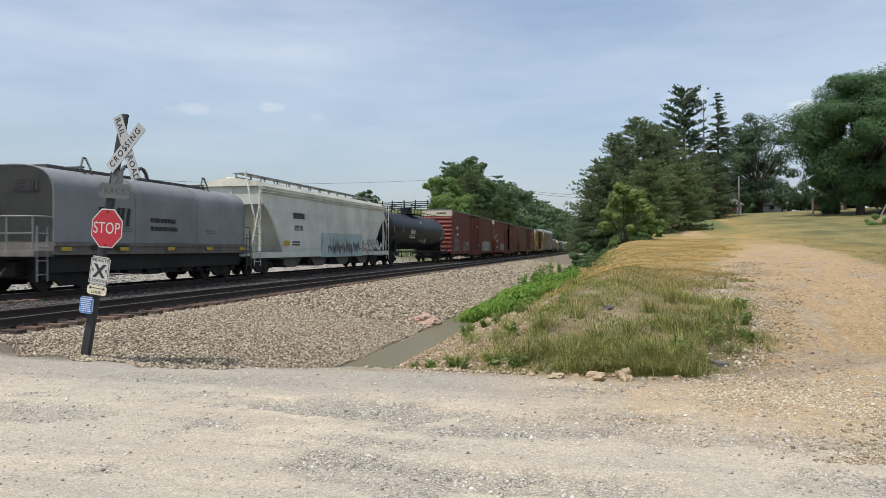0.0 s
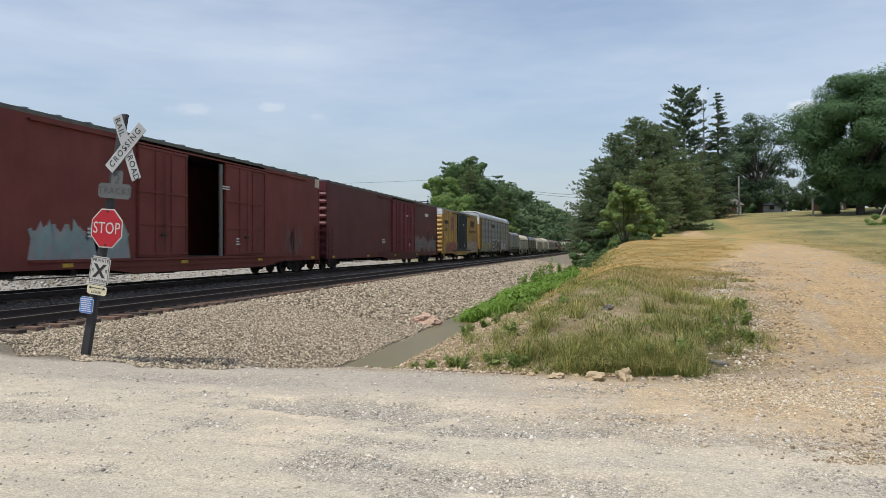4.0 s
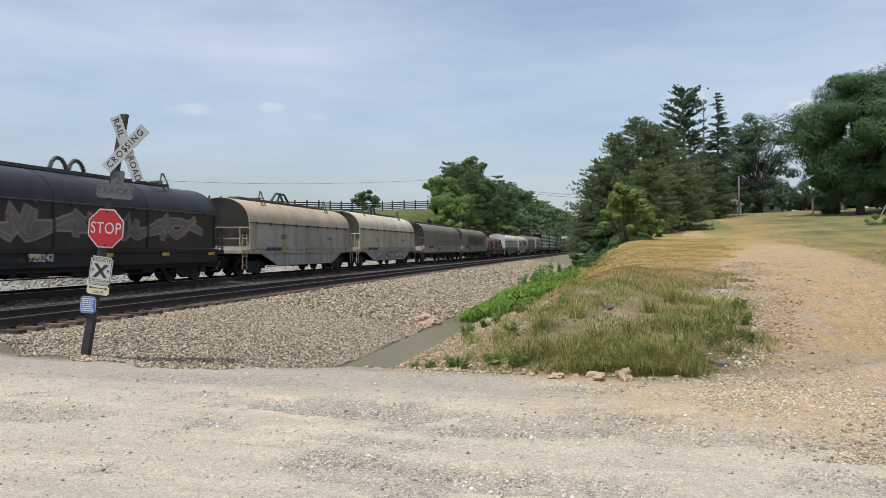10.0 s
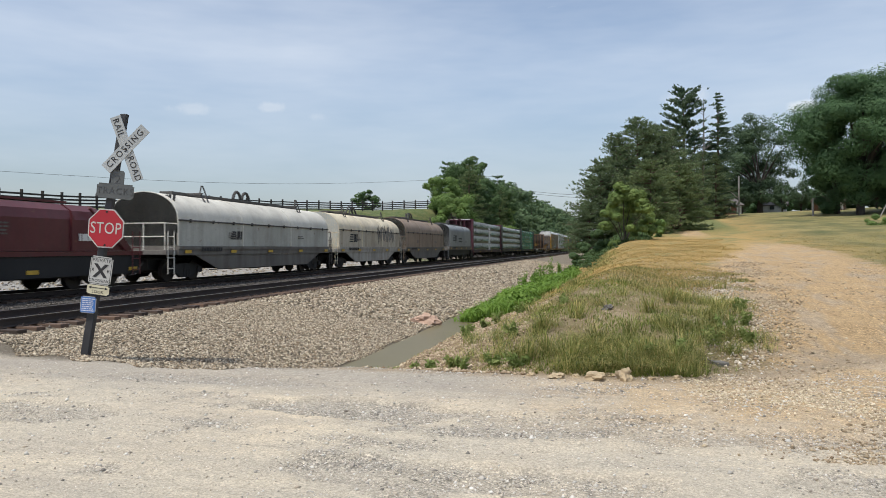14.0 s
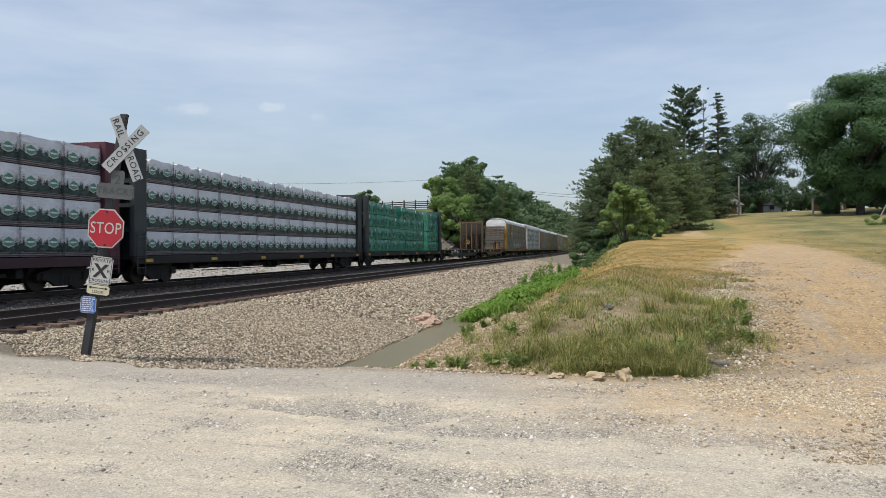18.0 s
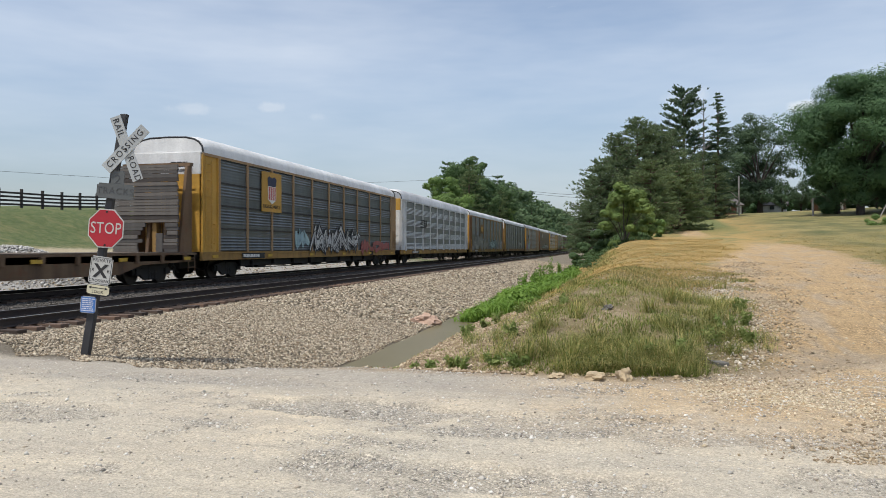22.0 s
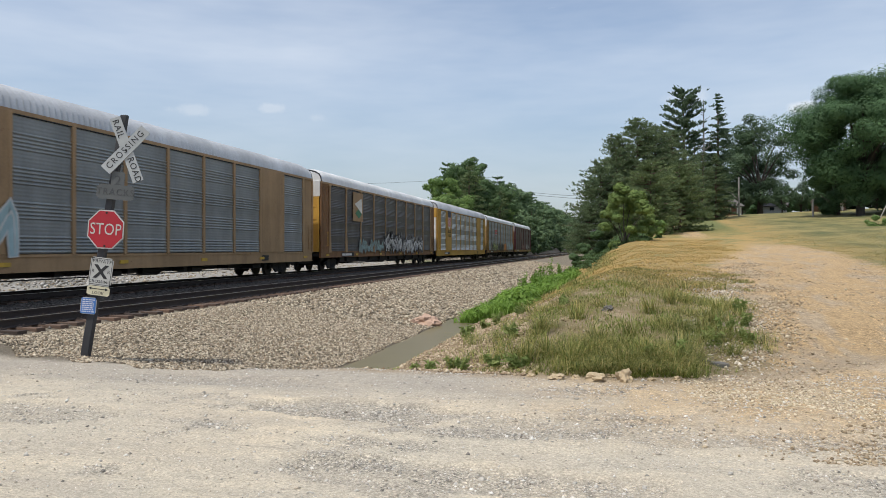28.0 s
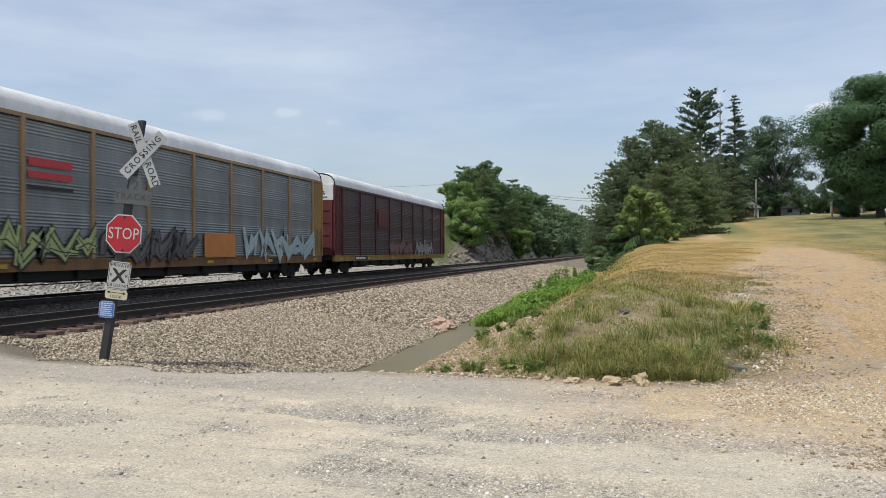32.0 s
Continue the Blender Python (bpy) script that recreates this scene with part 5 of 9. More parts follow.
c = coil_car(386.3, 398.7, "pale grey coil car with rounded hood ends", HOOD_GREY, SIDE_GREY, SILL_GREY, top=3.85, shoulder=3.0, seed=52)
stripe_logo(c, 1.51, -4.0, 2.05, 1.9)
small_print(c, 1.51, -1.1, 2.25, 2, 1.9, BLACK_MARK, 0.3, 53, "brand_bar")
end_logo(c, -5.85, 3.05, 1.0)

# the red one: three hood sections with slanted ends, braces and a truss
c = car_base("coil_car", 322.0, 336.6, "faded dark red coil car with slanted hood ends")
L = 7.3
gear(c, L, 1.75, 0.7)
part("deck", box(B(), -1.5, 1.5, -L, L, 1.08, 1.22), RED_HOOD, c)
part("side_sill", box(B(), -1.45, 1.45, -L + 0.2, L - 0.2, 0.45, 1.075), SILL_BLACK, c)
side_text(c, "631414", 1.46, -0.6, 0.76, 0.34, WHITE_MARK)
for y0, y1, l0, l1 in ((-6.9, -3.5, 0.9, 0.0), (-3.4, 3.9, 0.0, 0.0), (4.0, 6.9, 0.0, 1.7)):
    pts = [(1.4, 1.23), (1.4, 2.2), (1.3, 2.48), (1.0, 2.68), (0, 2.76), (-1.0, 2.68), (-1.3, 2.48), (-1.4, 2.2), (-1.4, 1.23)]
    bm = B()
    n = len(pts)
    a = [bm.verts.new((x, y0 + l0 * ((z - 1.23) / 1.5) ** 2.2, z)) for x, z in pts]
    b_ = [bm.verts.new((x, y1 - l1 * (z - 1.23) / 1.5, z)) for x, z in pts]
    for i in range(n):
        bm.faces.new((a[i], a[(i + 1) % n], b_[(i + 1) % n], b_[i]))
    bm.faces.new(a[::-1])
    bm.faces.new(b_)
    bmesh.ops.recalc_face_normals(bm, faces=bm.faces[:])
    part("hood", bm, RED_HOOD, c)
for y, k in ((-3.0, 3.0), (6.4, -1.8)):
    part("brace", rods(B(), [(1.46, y, 1.25), (1.46, y + k, 2.6)], 0.05, 6), RED_HOOD, c)
for y in (-3.4, 1.0, 3.9):
    part("hood_rib", box(B(), 1.4, 1.46, y - 0.05, y + 0.05, 1.23, 2.3), RED_HOOD, c)
part("top_walkway", box(B(), -0.3, 0.3, -5.6, 5.0, 2.78, 2.85), RED_HOOD, c)
bm = B()
for k in (-0.25, 0.25):
    rods(bm, [(k, -0.5, 2.85), (k, -0.15, 3.45), (k, 0.75, 3.45), (k, 1.1, 2.85)], 0.06, 6)
box(bm, -0.3, 0.3, -0.2, 0.8, 3.42, 3.5)
part("lifting_lug", bm, STEEL_DARK, c)
small_print(c, 1.42, 0.2, 2.0, 4, 1.5, G_GHOST, 0.1, 61)
small_print(c, 1.42, 4.2, 1.55, 1, 1.3, WHITE_MARK, 0.45, 62, "brand_bar")
bm = B()
for i in range(8):
    a0, a1 = 0.6 + i * 0.65, 0.6 + (i + 0.9) * 0.65
    prism(bm, [(-1.6 + 0.22 * math.cos(a0), 1.75 + 0.3 * math.sin(a0)), (-1.6 + 0.4 * math.cos(a0), 1.75 + 0.48 * math.sin(a0)), (-1.6 + 0.4 * math.cos(a1), 1.75 + 0.48 * math.sin(a1)), (-1.6 + 0.22 * math.cos(a1), 1.75 + 0.3 * math.sin(a1))], 1.42, 1.428, "x")
part("brand_mark", bm, WHITE_MARK, c)
for s in (-1, 1):
    ladder(c, 1.52, s * 6.9 - 0.2, s * 6.9 + 0.2, 0.4, 1.9, 4, RED_HOOD, "corner_ladder")
reflectors(c, 1.46, L, 0.62, 4)

# ---- covered hopper ----
HOP = painted("light_grey_hopper", (0.62, 0.64, 0.57), 0.5, (0.4, 0.38, 0.33), 0.25, 0.03)
HOP_ROOF = painted("cream_hopper_roof", (0.68, 0.65, 0.55), 0.5, (0.4, 0.36, 0.28), 0.3)
c = car_base("hopper_car", 30.9, 52.0, "light grey covered hopper car with pale blue graffiti")
L = 10.55
gear(c, L, 1.9, 0.6)


def hopper_slice(y, k):
    """Outline of the body at y; k: how much of its belly is cut away by the end slope sheet."""
    low = 1.05 + (3.4 - 1.05) * k
    return [(1.52, low), (1.58, low + 0.25 * (1 - k) + 0.03), (1.6, 3.2 if k < 1 else 3.45), (1.55, 3.9), (1.45, 4.25), (-1.45, 4.25), (-1.55, 3.9), (-1.6, 3.2 if k < 1 else 3.45), (-1.58, low + 0.25 * (1 - k) + 0.03), (-1.52, low)]


rows_ = [(-9.6, 1.0), (-9.2, 0.96), (-8.2, 0.55), (-7.4, 0.12), (-7.2, 0.0), (7.2, 0.0), (7.4, 0.12), (8.2, 0.55), (9.2, 0.96), (9.6, 1.0)]
verts, faces = [], []
for y, k in rows_:
    verts += [(x, y, z) for x, z in hopper_slice(y, k)]
for i in range(len(rows_) - 1):
    faces += [(i * 10 + j, i * 10 + (j + 1) % 10, (i + 1) * 10 + (j + 1) % 10, (i + 1) * 10 + j) for j in range(10)]
faces += [tuple(range(10))[::-1], tuple(90 + j for j in range(10))]
body = raw("body", verts, faces, HOP, c)
part("roof", prism(B(), [(1.45, 4.256), (1.3, 4.5), (0.4, 4.62), (-0.4, 4.62), (-1.3, 4.5), (-1.45, 4.256)], -9.75, 9.75), HOP_ROOF, c, "cream roof sheet")
bm = B()
for z in (3.98, 4.1, 4.22):
    box(bm, 1.5, 1.62, -9.7, 9.7, z, z + 0.05)
part("side_bead", bm, HOP, c)
bm = box(B(), 1.45, 1.6, -L, L, 0.85, 1.12)
box(bm, -1.6, -1.45, -L, L, 0.85, 1.12)
box(bm, -0.4, 0.4, -L, L, 0.75, 1.1)
part("side_sill", bm, HOP, c)
for s in (-1, 1):
    bm = box(B(), -1.5, 1.5, min(s * 9.4, s * L), max(s * 9.4, s * L), 1.1, 1.16)
    part("end_platform", bm, SILL_GREY, c)
    bm = B()
    for x in (-1.5, 1.42):
        box(bm, x, x + 0.08, s * 9.6 - 0.06, s * 9.6 + 0.06, 1.1, 4.3)
        rods(bm, [(x, s * (L - 0.1), 1.1), (x, s * 9.6, 3.3)], 0.04, 6)
    box(bm, -0.06, 0.06, s * 9.6 - 0.05, s * 9.6 + 0.05, 1.1, 4.2)
    part("end_post", bm, HOP, c)
    ladder(c, 1.62, min(s * (L - 0.7), s * (L - 0.1)), max(s * (L - 0.7), s * (L - 0.1)), 0.5, 2.9 if s < 0 else 4.4, 6, HOP_ROOF, "corner_ladder")
    bm = rods(B(), [(1.55, s * 10.4, 2.9), (0.9, s * 10.0, 4.9), (0.75, s * 9.6, 4.95)], 0.03, 6)
    part("handrail", bm, HOP, c)
bm = box(B(), 0.15, 0.75, -9.8, 9.8, 4.84, 4.88)
for i in range(14):
    y = -9.6 + i * 19.2 / 13
    box(bm, 0.2, 0.26, y - 0.03, y + 0.03, 4.55, 4.84)
    box(bm, 0.74, 0.78, y - 0.03, y + 0.03, 4.5, 4.86)
part("roof_walkway", bm, SCR_GREY, c, "galvanised roof walkway")
bm = B()
for i in range(10):
    y = -8.6 + i * 1.9
    box(bm, -0.45, 0.15, y - 0.75, y + 0.75, 4.62, 4.74, 0.03)
part("hatch_cover", bm, HOP_ROOF, c)
for i in range(4):
    y = -5.6 + i * 3.75
    part("outlet", prism(B(), [(y - 1.7, 1.0), (y + 1.7, 1.0), (y + 0.55, 0.32), (y - 0.55, 0.32)], -1.15, 1.25, "x"), SILL_GREY, c)
side_text(c, "69318", 1.61, -5.5, 2.35, 0.42, BLACK_MARK)
small_print(c, 1.605, -6.2, 2.85, 1, 1.5, BLACK_MARK, 0.6, 70, "mark_bars")
part("placard", plate(B(), 1.605, -7.3, -6.6, 1.45, 1.7), YELLOW_MARK, c)
small_print(c, 1.605, -6.3, 1.6, 2, 1.2, BLACK_MARK, 0.14, 71)
part("graffiti_ground", plate(B(), 1.603, -2.4, 4.6, 0.8, 2.2, 0.004), plain("spray_faded_teal", (0.36, 0.47, 0.46), 0.6, 0, 1.0, 0.35), c)
graffiti(c, 1.608, -2.2, 1.6, 1.25, 2.1, G_BLUE, G_WHITE, 72, 6, None, True)
graffiti(c, 1.608, -1.6, 4.2, 1.0, 1.75, G_BLACK, G_PALE, 172, 7, None, True)
graffiti(c, 1.605, 4.9, 8.8, 0.95, 1.95, HOP, G_BLACK, 73, 4, None, False, None, 0.05)

# ---- tank car ----
TANK = painted("black_tank", (0.005, 0.006, 0.012), 0.45, (0.011, 0.011, 0.012), 0.25)
c = car_base("tank_car", 52.6, 72.4, "black tank car with yellow reflective strips")
L = 9.9
gear(c, L, 1.9, 0.6, 0.34, True)
bm = B()
R, zc = 1.5, 2.72
ring = 28
prof = [(-L + 0.35, 0.0), (-L + 0.42, 0.62), (-L + 0.62, 1.05), (-L + 0.9, 1.33), (-L + 1.2, 1.46), (-L + 1.5, 1.5)]
prof += [(-a, r) for a, r in prof[::-1]]
verts = [(r * math.cos(6.2832 * j / ring), y, zc + r * math.sin(6.2832 * j / ring)) for y, r in prof for j in range(ring)]
faces = [(i * ring + j, i * ring + (j + 1) % ring, (i + 1) * ring + (j + 1) % ring, (i + 1) * ring + j) for i in range(len(prof) - 1) for j in range(ring)]
smooth(raw("tank", verts, [f[::-1] for f in faces], TANK, c), 60)
for s in (-1, 1):
    part("underframe", box(B(), -1.45, 1.45, min(s * 7.2, s * L), max(s * 7.2, s * L), 0.75, 1.05, 0.02), SILL_BLACK, c)
    part("saddle", prism(B(), [(-1.3, 1.0), (1.3, 1.0), (1.3, 2.0), (0.8, 1.45), (-0.8, 1.45), (-1.3, 2.0)], s * 7.6 - 0.15, s * 7.6 + 0.15), SILL_BLACK, c)
bm = B()
for x in (-1.4, 1.4):
    rods(bm, [(x, -7.4, 1.0), (x, 7.4, 1.0)], 0.03, 6)
    rods(bm, [(x, -7.4, 0.65), (x, 7.4, 0.65)], 0.02, 6)
    for i in range(9):
        y = -6.4 + i * 1.6
        rod(bm, (x, y, 0.55), (x, y, 1.05), 0.025, 6)
part("side_railing", bm, SILL_BLACK, c)
bm = B()
for x in (-0.75, 0.75):
    for a, b2 in ((-8.2, -1.9), (1.9, 8.2)):
        rods(bm, [(x, a, 4.1), (x, a + 0.15, 4.5), (x, b2 - 0.15, 4.5), (x, b2, 4.1)], 0.028, 6)
        for y in np.arange(a + 1.2, b2 - 0.5, 1.6):
            rod(bm, (x, float(y), 4.05), (x, float(y), 4.5), 0.022, 5)
part("top_handrail", bm, SILL_BLACK, c)
bm = box(B(), -0.9, 0.9, -1.8, 1.8, 4.25, 4.31)
for x in (-0.9, 0.9):
    rods(bm, [(x, -1.7, 4.3), (x, -1.6, 5.05), (x, 1.6, 5.05), (x, 1.7, 4.3)], 0.03, 6)
    rods(bm, [(x, -1.65, 4.7), (x, 1.65, 4.7)], 0.025, 6)
    for y in (-0.6, 0.5):
        rod(bm, (x, y, 4.3), (x, y, 5.05), 0.025, 5)
part("top_platform", bm, SILL_BLACK, c)
part("dome", rod(rod(B(), (0, -0.1, 4.1), (0, -0.1, 4.75), 0.5, 18), (0, -0.1, 4.75), (0, -0.1, 4.85), 0.56, 18), TANK, c)
for s in (-1, 1):
    part("end_railing", rods(B(), [(1.5, s * 9.8, 1.0), (1.5, s * 9.8, 2.1), (1.5, s * 7.6, 2.1), (1.5, s * 7.6, 1.0)], 0.028, 6), SILL_BLACK, c)
    ladder(c, 1.5, min(s * 9.3, s * 9.75), max(s * 9.3, s * 9.75), 0.35, 1.2, 3, SILL_BLACK, "corner_ladder")


def on_tank(name, y0, y1, a0, a1, mat):
    """A painted strip that follows the tank's round side, from angle a0 to a1 over the horizontal."""
    v, n = [], 7
    for i in range(n):
        a = radians(a0 + (a1 - a0) * i / (n - 1))
        for y in (y0, y1):
            v.append(((R + 0.006) * math.cos(a), y, zc + (R + 0.006) * math.sin(a)))
    raw(name, v, [(2 * i, 2 * i + 1, 2 * i + 3, 2 * i + 2) for i in range(n - 1)], mat, c)


for y in (-8.7, -6.2, -3.4, 1.0, 6.2, 8.7):
    on_tank("reflector", y, y + 0.1, -6, 12, YELLOW_MARK)
on_tank("placard", -0.9, 0.3, -34, -26, YELLOW_DIRTY)
for k in range(3):
    on_tank("stencil", -0.1, 0.3 + 0.06 * k, 30 + 3 * k, 31.6 + 3 * k, WHITE_MARK)
for k in range(7):
    on_tank("stencil", 7.35, 8.0 - 0.03 * (k % 3), -9 + 2.2 * k, -7.6 + 2.2 * k, SCR_GREY)
for k in range(3):
    on_tank("stencil", 7.15 + 0.25 * k, 7.36 + 0.25 * k, -24 + 2.0 * k, -15 + 2.0 * k, SCR_GREY if k % 2 else WHITE_MARK)
lettering("number", "340187", 0.46, WHITE_MARK, c, pose(R - 0.0 + 0.01, -3.2, zc - 0.1, 90, 0, 90), 0.004)
small_print(c, R + 0.005 - 0.06, -4.2, zc - 0.42, 2, 1.8, WHITE_MARK, 0.16, 74)
down = pose(0, 0, zc, 0, 31, 0) @ pose(0, 0, -zc)
graffiti(c, R - 0.012, 0.6, 1.85, zc - 0.26, zc + 0.26, TANK, G_WHITE, 75, 4, None, False, down, 0.03)
graffiti(c, R - 0.012, 3.9, 4.5, zc - 0.2, zc + 0.2, TANK, G_PALE, 76, 3, None, True, down, 0.02)


# ---- boxcars ----
def ridged_end(car, L, mat, half, z0, z1, n, s=-1):
    """A pressed end wall: thick horizontal corrugations."""
    pts = [(0.0, z0)]
    dz = (z1 - z0) / n
    for i in range(n):
        z = z0 + i * dz
        pts += [(0.02, z + dz * 0.12), (0.11, z + dz * 0.35), (0.11, z + dz * 0.6), (0.02, z + dz * 0.88)]
    pts.append((0.0, z1))
    bm = B()
    prism(bm, [(s * (L + y), z) for y, z in pts] + [(s * (L - 0.05), z1), (s * (L - 0.05), z0)], -half, half, "x")
    return part("end_wall", bm, mat, car)


def boxcar(front, rear, label, paint, end_paint, corner, top=5.25, low=0.68, ribs=0, door=None, door_mat=None, seed=1, open_door=False, name="boxcar", dark=None):
    car = car_base(name, front, rear, label)
    L = (rear - front) / 2
    gear(car, L, 2.2, 0.75)
    h = 1.57
    d0, d1 = door
    # side wall on both sides of the doorway, roof, floor
    for k, (a, b2) in enumerate(((-L, d0), (d1, L))):
        bm = box(B(), h - 0.05, h, a, b2, low + 0.3, top - 0.12)
        for i in range(ribs):
            y = a + (b2 - a) * (i + 0.5) / ribs
            part("side_rib", box(B(), h, h + 0.06, y - 0.045, y + 0.045, low + 0.34, top - 0.2, 0.01), paint, car)
        if ribs:
            for z in (1.9, 3.05, 4.1):
                part("side_belt", box(B(), h, h + 0.03, a + 0.1, b2 - 0.1, z, z + 0.05), paint, car)
        part("side_wall", bm, (dark if dark and k == 0 else paint), car)
        for y in (a, b2):
            pass
    bm = box(B(), h - 0.08, h + 0.03, -L, L, low, low + 0.3)
    prism(bm, [(d0 - 2.2, low), (d1 + 2.2, low), (d1, low - 0.22), (d0, low - 0.22)], h - 0.05, h, "x")
    box(bm, -h, h - 0.08, -L, L, low + 0.15, low + 0.3)
    part("side_sill", bm, paint, car)
    part("far_wall", box(B(), -h, -h + 0.05, -L, L, low + 0.3, top - 0.12), paint, car)
    bm = prism(B(), [(h, top - 0.12), (h + 0.02, top), (0, top + 0.13), (-h - 0.02, top), (-h, top - 0.12)], -L - 0.02, L + 0.02)
    part("roof", bm, SCR_DARK if not ribs else SCR_GREY, car)
    bm = B()
    n = int(L * 2 / 1.25)
    for i in range(n):
        y = -L + 0.4 + i * (2 * L - 0.8) / (n - 1)
        prism(bm, [(h + 0.03, top - 0.05), (h + 0.03, top + 0.04), (0, top + 0.18), (-h, top + 0.04), (-h, top - 0.05)], y - 0.06, y + 0.06)
    part("roof_rib", bm, SCR_DARK if not ribs else SCR_GREY, car)
    for s in (-1, 1):
        ridged_end(car, L, end_paint, h, low + 0.1, top - 0.62, 9, s)
        bm = box(B(), -h, h, s * L - 0.06, s * L + 0.06, top - 0.615, top - 0.05)
        box(bm, -h - 0.01, h + 0.012, min(s * L, s * (L - 0.55)), max(s * L, s * (L - 0.55)), top - 0.56, top - 0.1)
        part("end_header", bm, corner, car)
        bm = box(B(), h - 0.1, h + 0.025, s * L - 0.06, s * L + 0.06, low, top - 0.62)
        box(bm, -h - 0.02, -h + 0.1, s * L - 0.06, s * L + 0.06, low, top - 0.62)
        part("corner_post", bm, end_paint, car)
        ladder(car, h + 0.09, min(s * (L - 0.12), s * (L - 0.62)), max(s * (L - 0.12), s * (L - 0.62)), 0.4, 2.5, 6, end_paint, "side_ladder")
        ladder(car, s * (L + 0.2), 0.85, 1.4, 0.9, 2.5, 4, end_paint, "end_ladder", "x")
        small_print(car, 0, 0, 0, 1, 1.3, BLACK_MARK, 0.34, seed + s, "end_stencil").matrix_basis = pose(0.0, s * (L + 0.07), top - 0.42, 0, 0, -90 * (1 if s < 0 else -1))
        part("brake_platform", box(B(), -0.7, 0.2, s * L + min(0, s * 0.35), s * L + max(0, s * 0.35), 1.0, 1.05), STEEL_DARK, car)
    # doors: plug leaves with a frame of ribs
    w = (d1 - d0)
    leaves = ((d0, d0 + w / 2), (d0 + w / 2, d1))
    if open_door:
        leaves = ((d0, d0 + w * 0.32), (d0 + w * 0.61, d1))
        part("door_jamb", box(B(), h - 0.04, h + 0.03, d0 + w * 0.575, d0 + w * 0.595, low + 0.3, top - 0.4), GREY_DIRTY, car)
        part("floor", box(B(), -h + 0.06, h - 0.1, -L + 0.1, L - 0.1, low + 0.3, low + 0.34), STEEL_DARK, car)
    for a, b2 in leaves:
        bm = box(B(), h - 0.01, h + 0.05, a + 0.02, b2 - 0.02, low + 0.32, top - 0.32)
        dr = part("door", bm, door_mat or paint, car)
        for z in (low + 0.4, 2.15, 3.3, top - 0.42):
            part("door_rib", box(B(), h + 0.05, h + 0.09, a + 0.02, b2 - 0.02, z, z + 0.08), door_mat or paint, dr)
        for k in range(4):
            y = a + 0.06 + (b2 - a - 0.2) * k / 3
            part("door_rib", box(B(), h + 0.05, h + 0.085, y, y + 0.08, low + 0.4, top - 0.4), door_mat or paint, dr)
        part("lock_rod", rods(B(), [(h + 0.12, (a + b2) / 2, low + 0.5), (h + 0.12, (a + b2) / 2, top - 0.5)], 0.022, 5), door_mat or paint, dr)
        part("door_handle", box(B(), h + 0.1, h + 0.15, (a + b2) / 2 - 0.25, (a + b2) / 2 + 0.05, 1.75, 1.85), STEEL_DARK, dr)
    bm = box(B(), h, h + 0.1, d0 - w * 0.5, d1 + w * 0.5, low + 0.22, low + 0.3)
    box(bm, h, h + 0.1, d0 - w * 0.5, d1 + w * 0.5, top - 0.3, top - 0.24)
    part("door_track", bm, door_mat if ribs else paint, car)
    reflectors(car, h + 0.04, L, low + 0.12, 5)
    small_print(car, h + 0.062, d0 - 2.5, 1.9, 3, 0.8, WHITE_MARK if not ribs else BLACK_MARK, 0.12, seed)
    small_print(car, h + 0.1, d1 - w * 0.42, 3.9, 2, 0.7, WHITE_MARK, 0.1, seed + 3)
    small_print(car, h + 0.1, d1 - w * 0.3, 1.7, 3, 0.4, WHITE_MARK, 0.12, seed + 4)
    return car


HEADER_CREAM = painted("cream_end_header", (0.56, 0.5, 0.38), 0.55, (0.3, 0.24, 0.16), 0.4, 0.1)
BOX_RED = painted("oxide_red_boxcar", (0.165, 0.034, 0.026), 0.6, (0.09, 0.032, 0.024), 0.4, 0.1)
BOX_DARK = painted("dark_maroon_boxcar", (0.105, 0.019, 0.024), 0.5, (0.03, 0.016, 0.018), 0.5, 0.1)
BOX_MAROON = painted("maroon_doors", (0.15, 0.02, 0.03), 0.55, (0.06, 0.02, 0.02), 0.4, 0.05)
BOX_YELLOW = painted("ochre_boxcar", (0.5, 0.305, 0.095), 0.55, (0.26, 0.16, 0.06), 0.4, 0.05)
BOX_NAVY = painted("navy_doors", (0.018, 0.025, 0.04), 0.5, (0.05, 0.05, 0.055), 0.3)

c = boxcar(74.2, 100.9, "oxide red boxcar with closed double doors", BOX_RED, BOX_RED, HEADER_CREAM, door=(-2.9, 3.3), seed=80)
graffiti(c, 1.575, -12.8, -9.6, 0.95, 2.5, BOX_RED, G_PALE, 81, 5, G_DUST)
graffiti(c, 1.575, -7.1, -4.2, 0.95, 2.2, BOX_RED, G_PALE, 82, 3, G_DUST, True)
graffiti(c, 1.575, 5.4, 11.0, 0.72, 2.3, G_PALE, G_WHITE, 83, 4, G_WHITE)
side_text(c, "658005", 1.582, -10.4, 2.75, 0.42, WHITE_MARK, 0.8)
small_print(c, 1.582, -11.0, 3.3, 1, 0.7, WHITE_MARK, 0.6, 84, "mark_bars")
c = boxcar(102.3, 129.1, "oxide red boxcar with one door standing open", BOX_RED, BOX_RED, HEADER_CREAM, door=(-2.9, 6.8), seed=85, open_door=True)
graffiti(c, 1.575, -7.6, -3.4, 0.85, 2.1, G_TEAL, G_PALE, 86, 5, G_PALE, True)
graffiti(c, 1.575, -13.1, -12.0, 2.5, 3.3, G_WHITE, BOX_RED, 87, 3, None, True, None, 0.0)
graffiti(c, 1.575, 9.2, 11.0, 1.0, 2.4, BOX_RED, G_GHOST, 88, 2, None, True)
side_text(c, "658089", 1.58, -10.4, 2.35, 0.45, WHITE_MARK, 0.8)
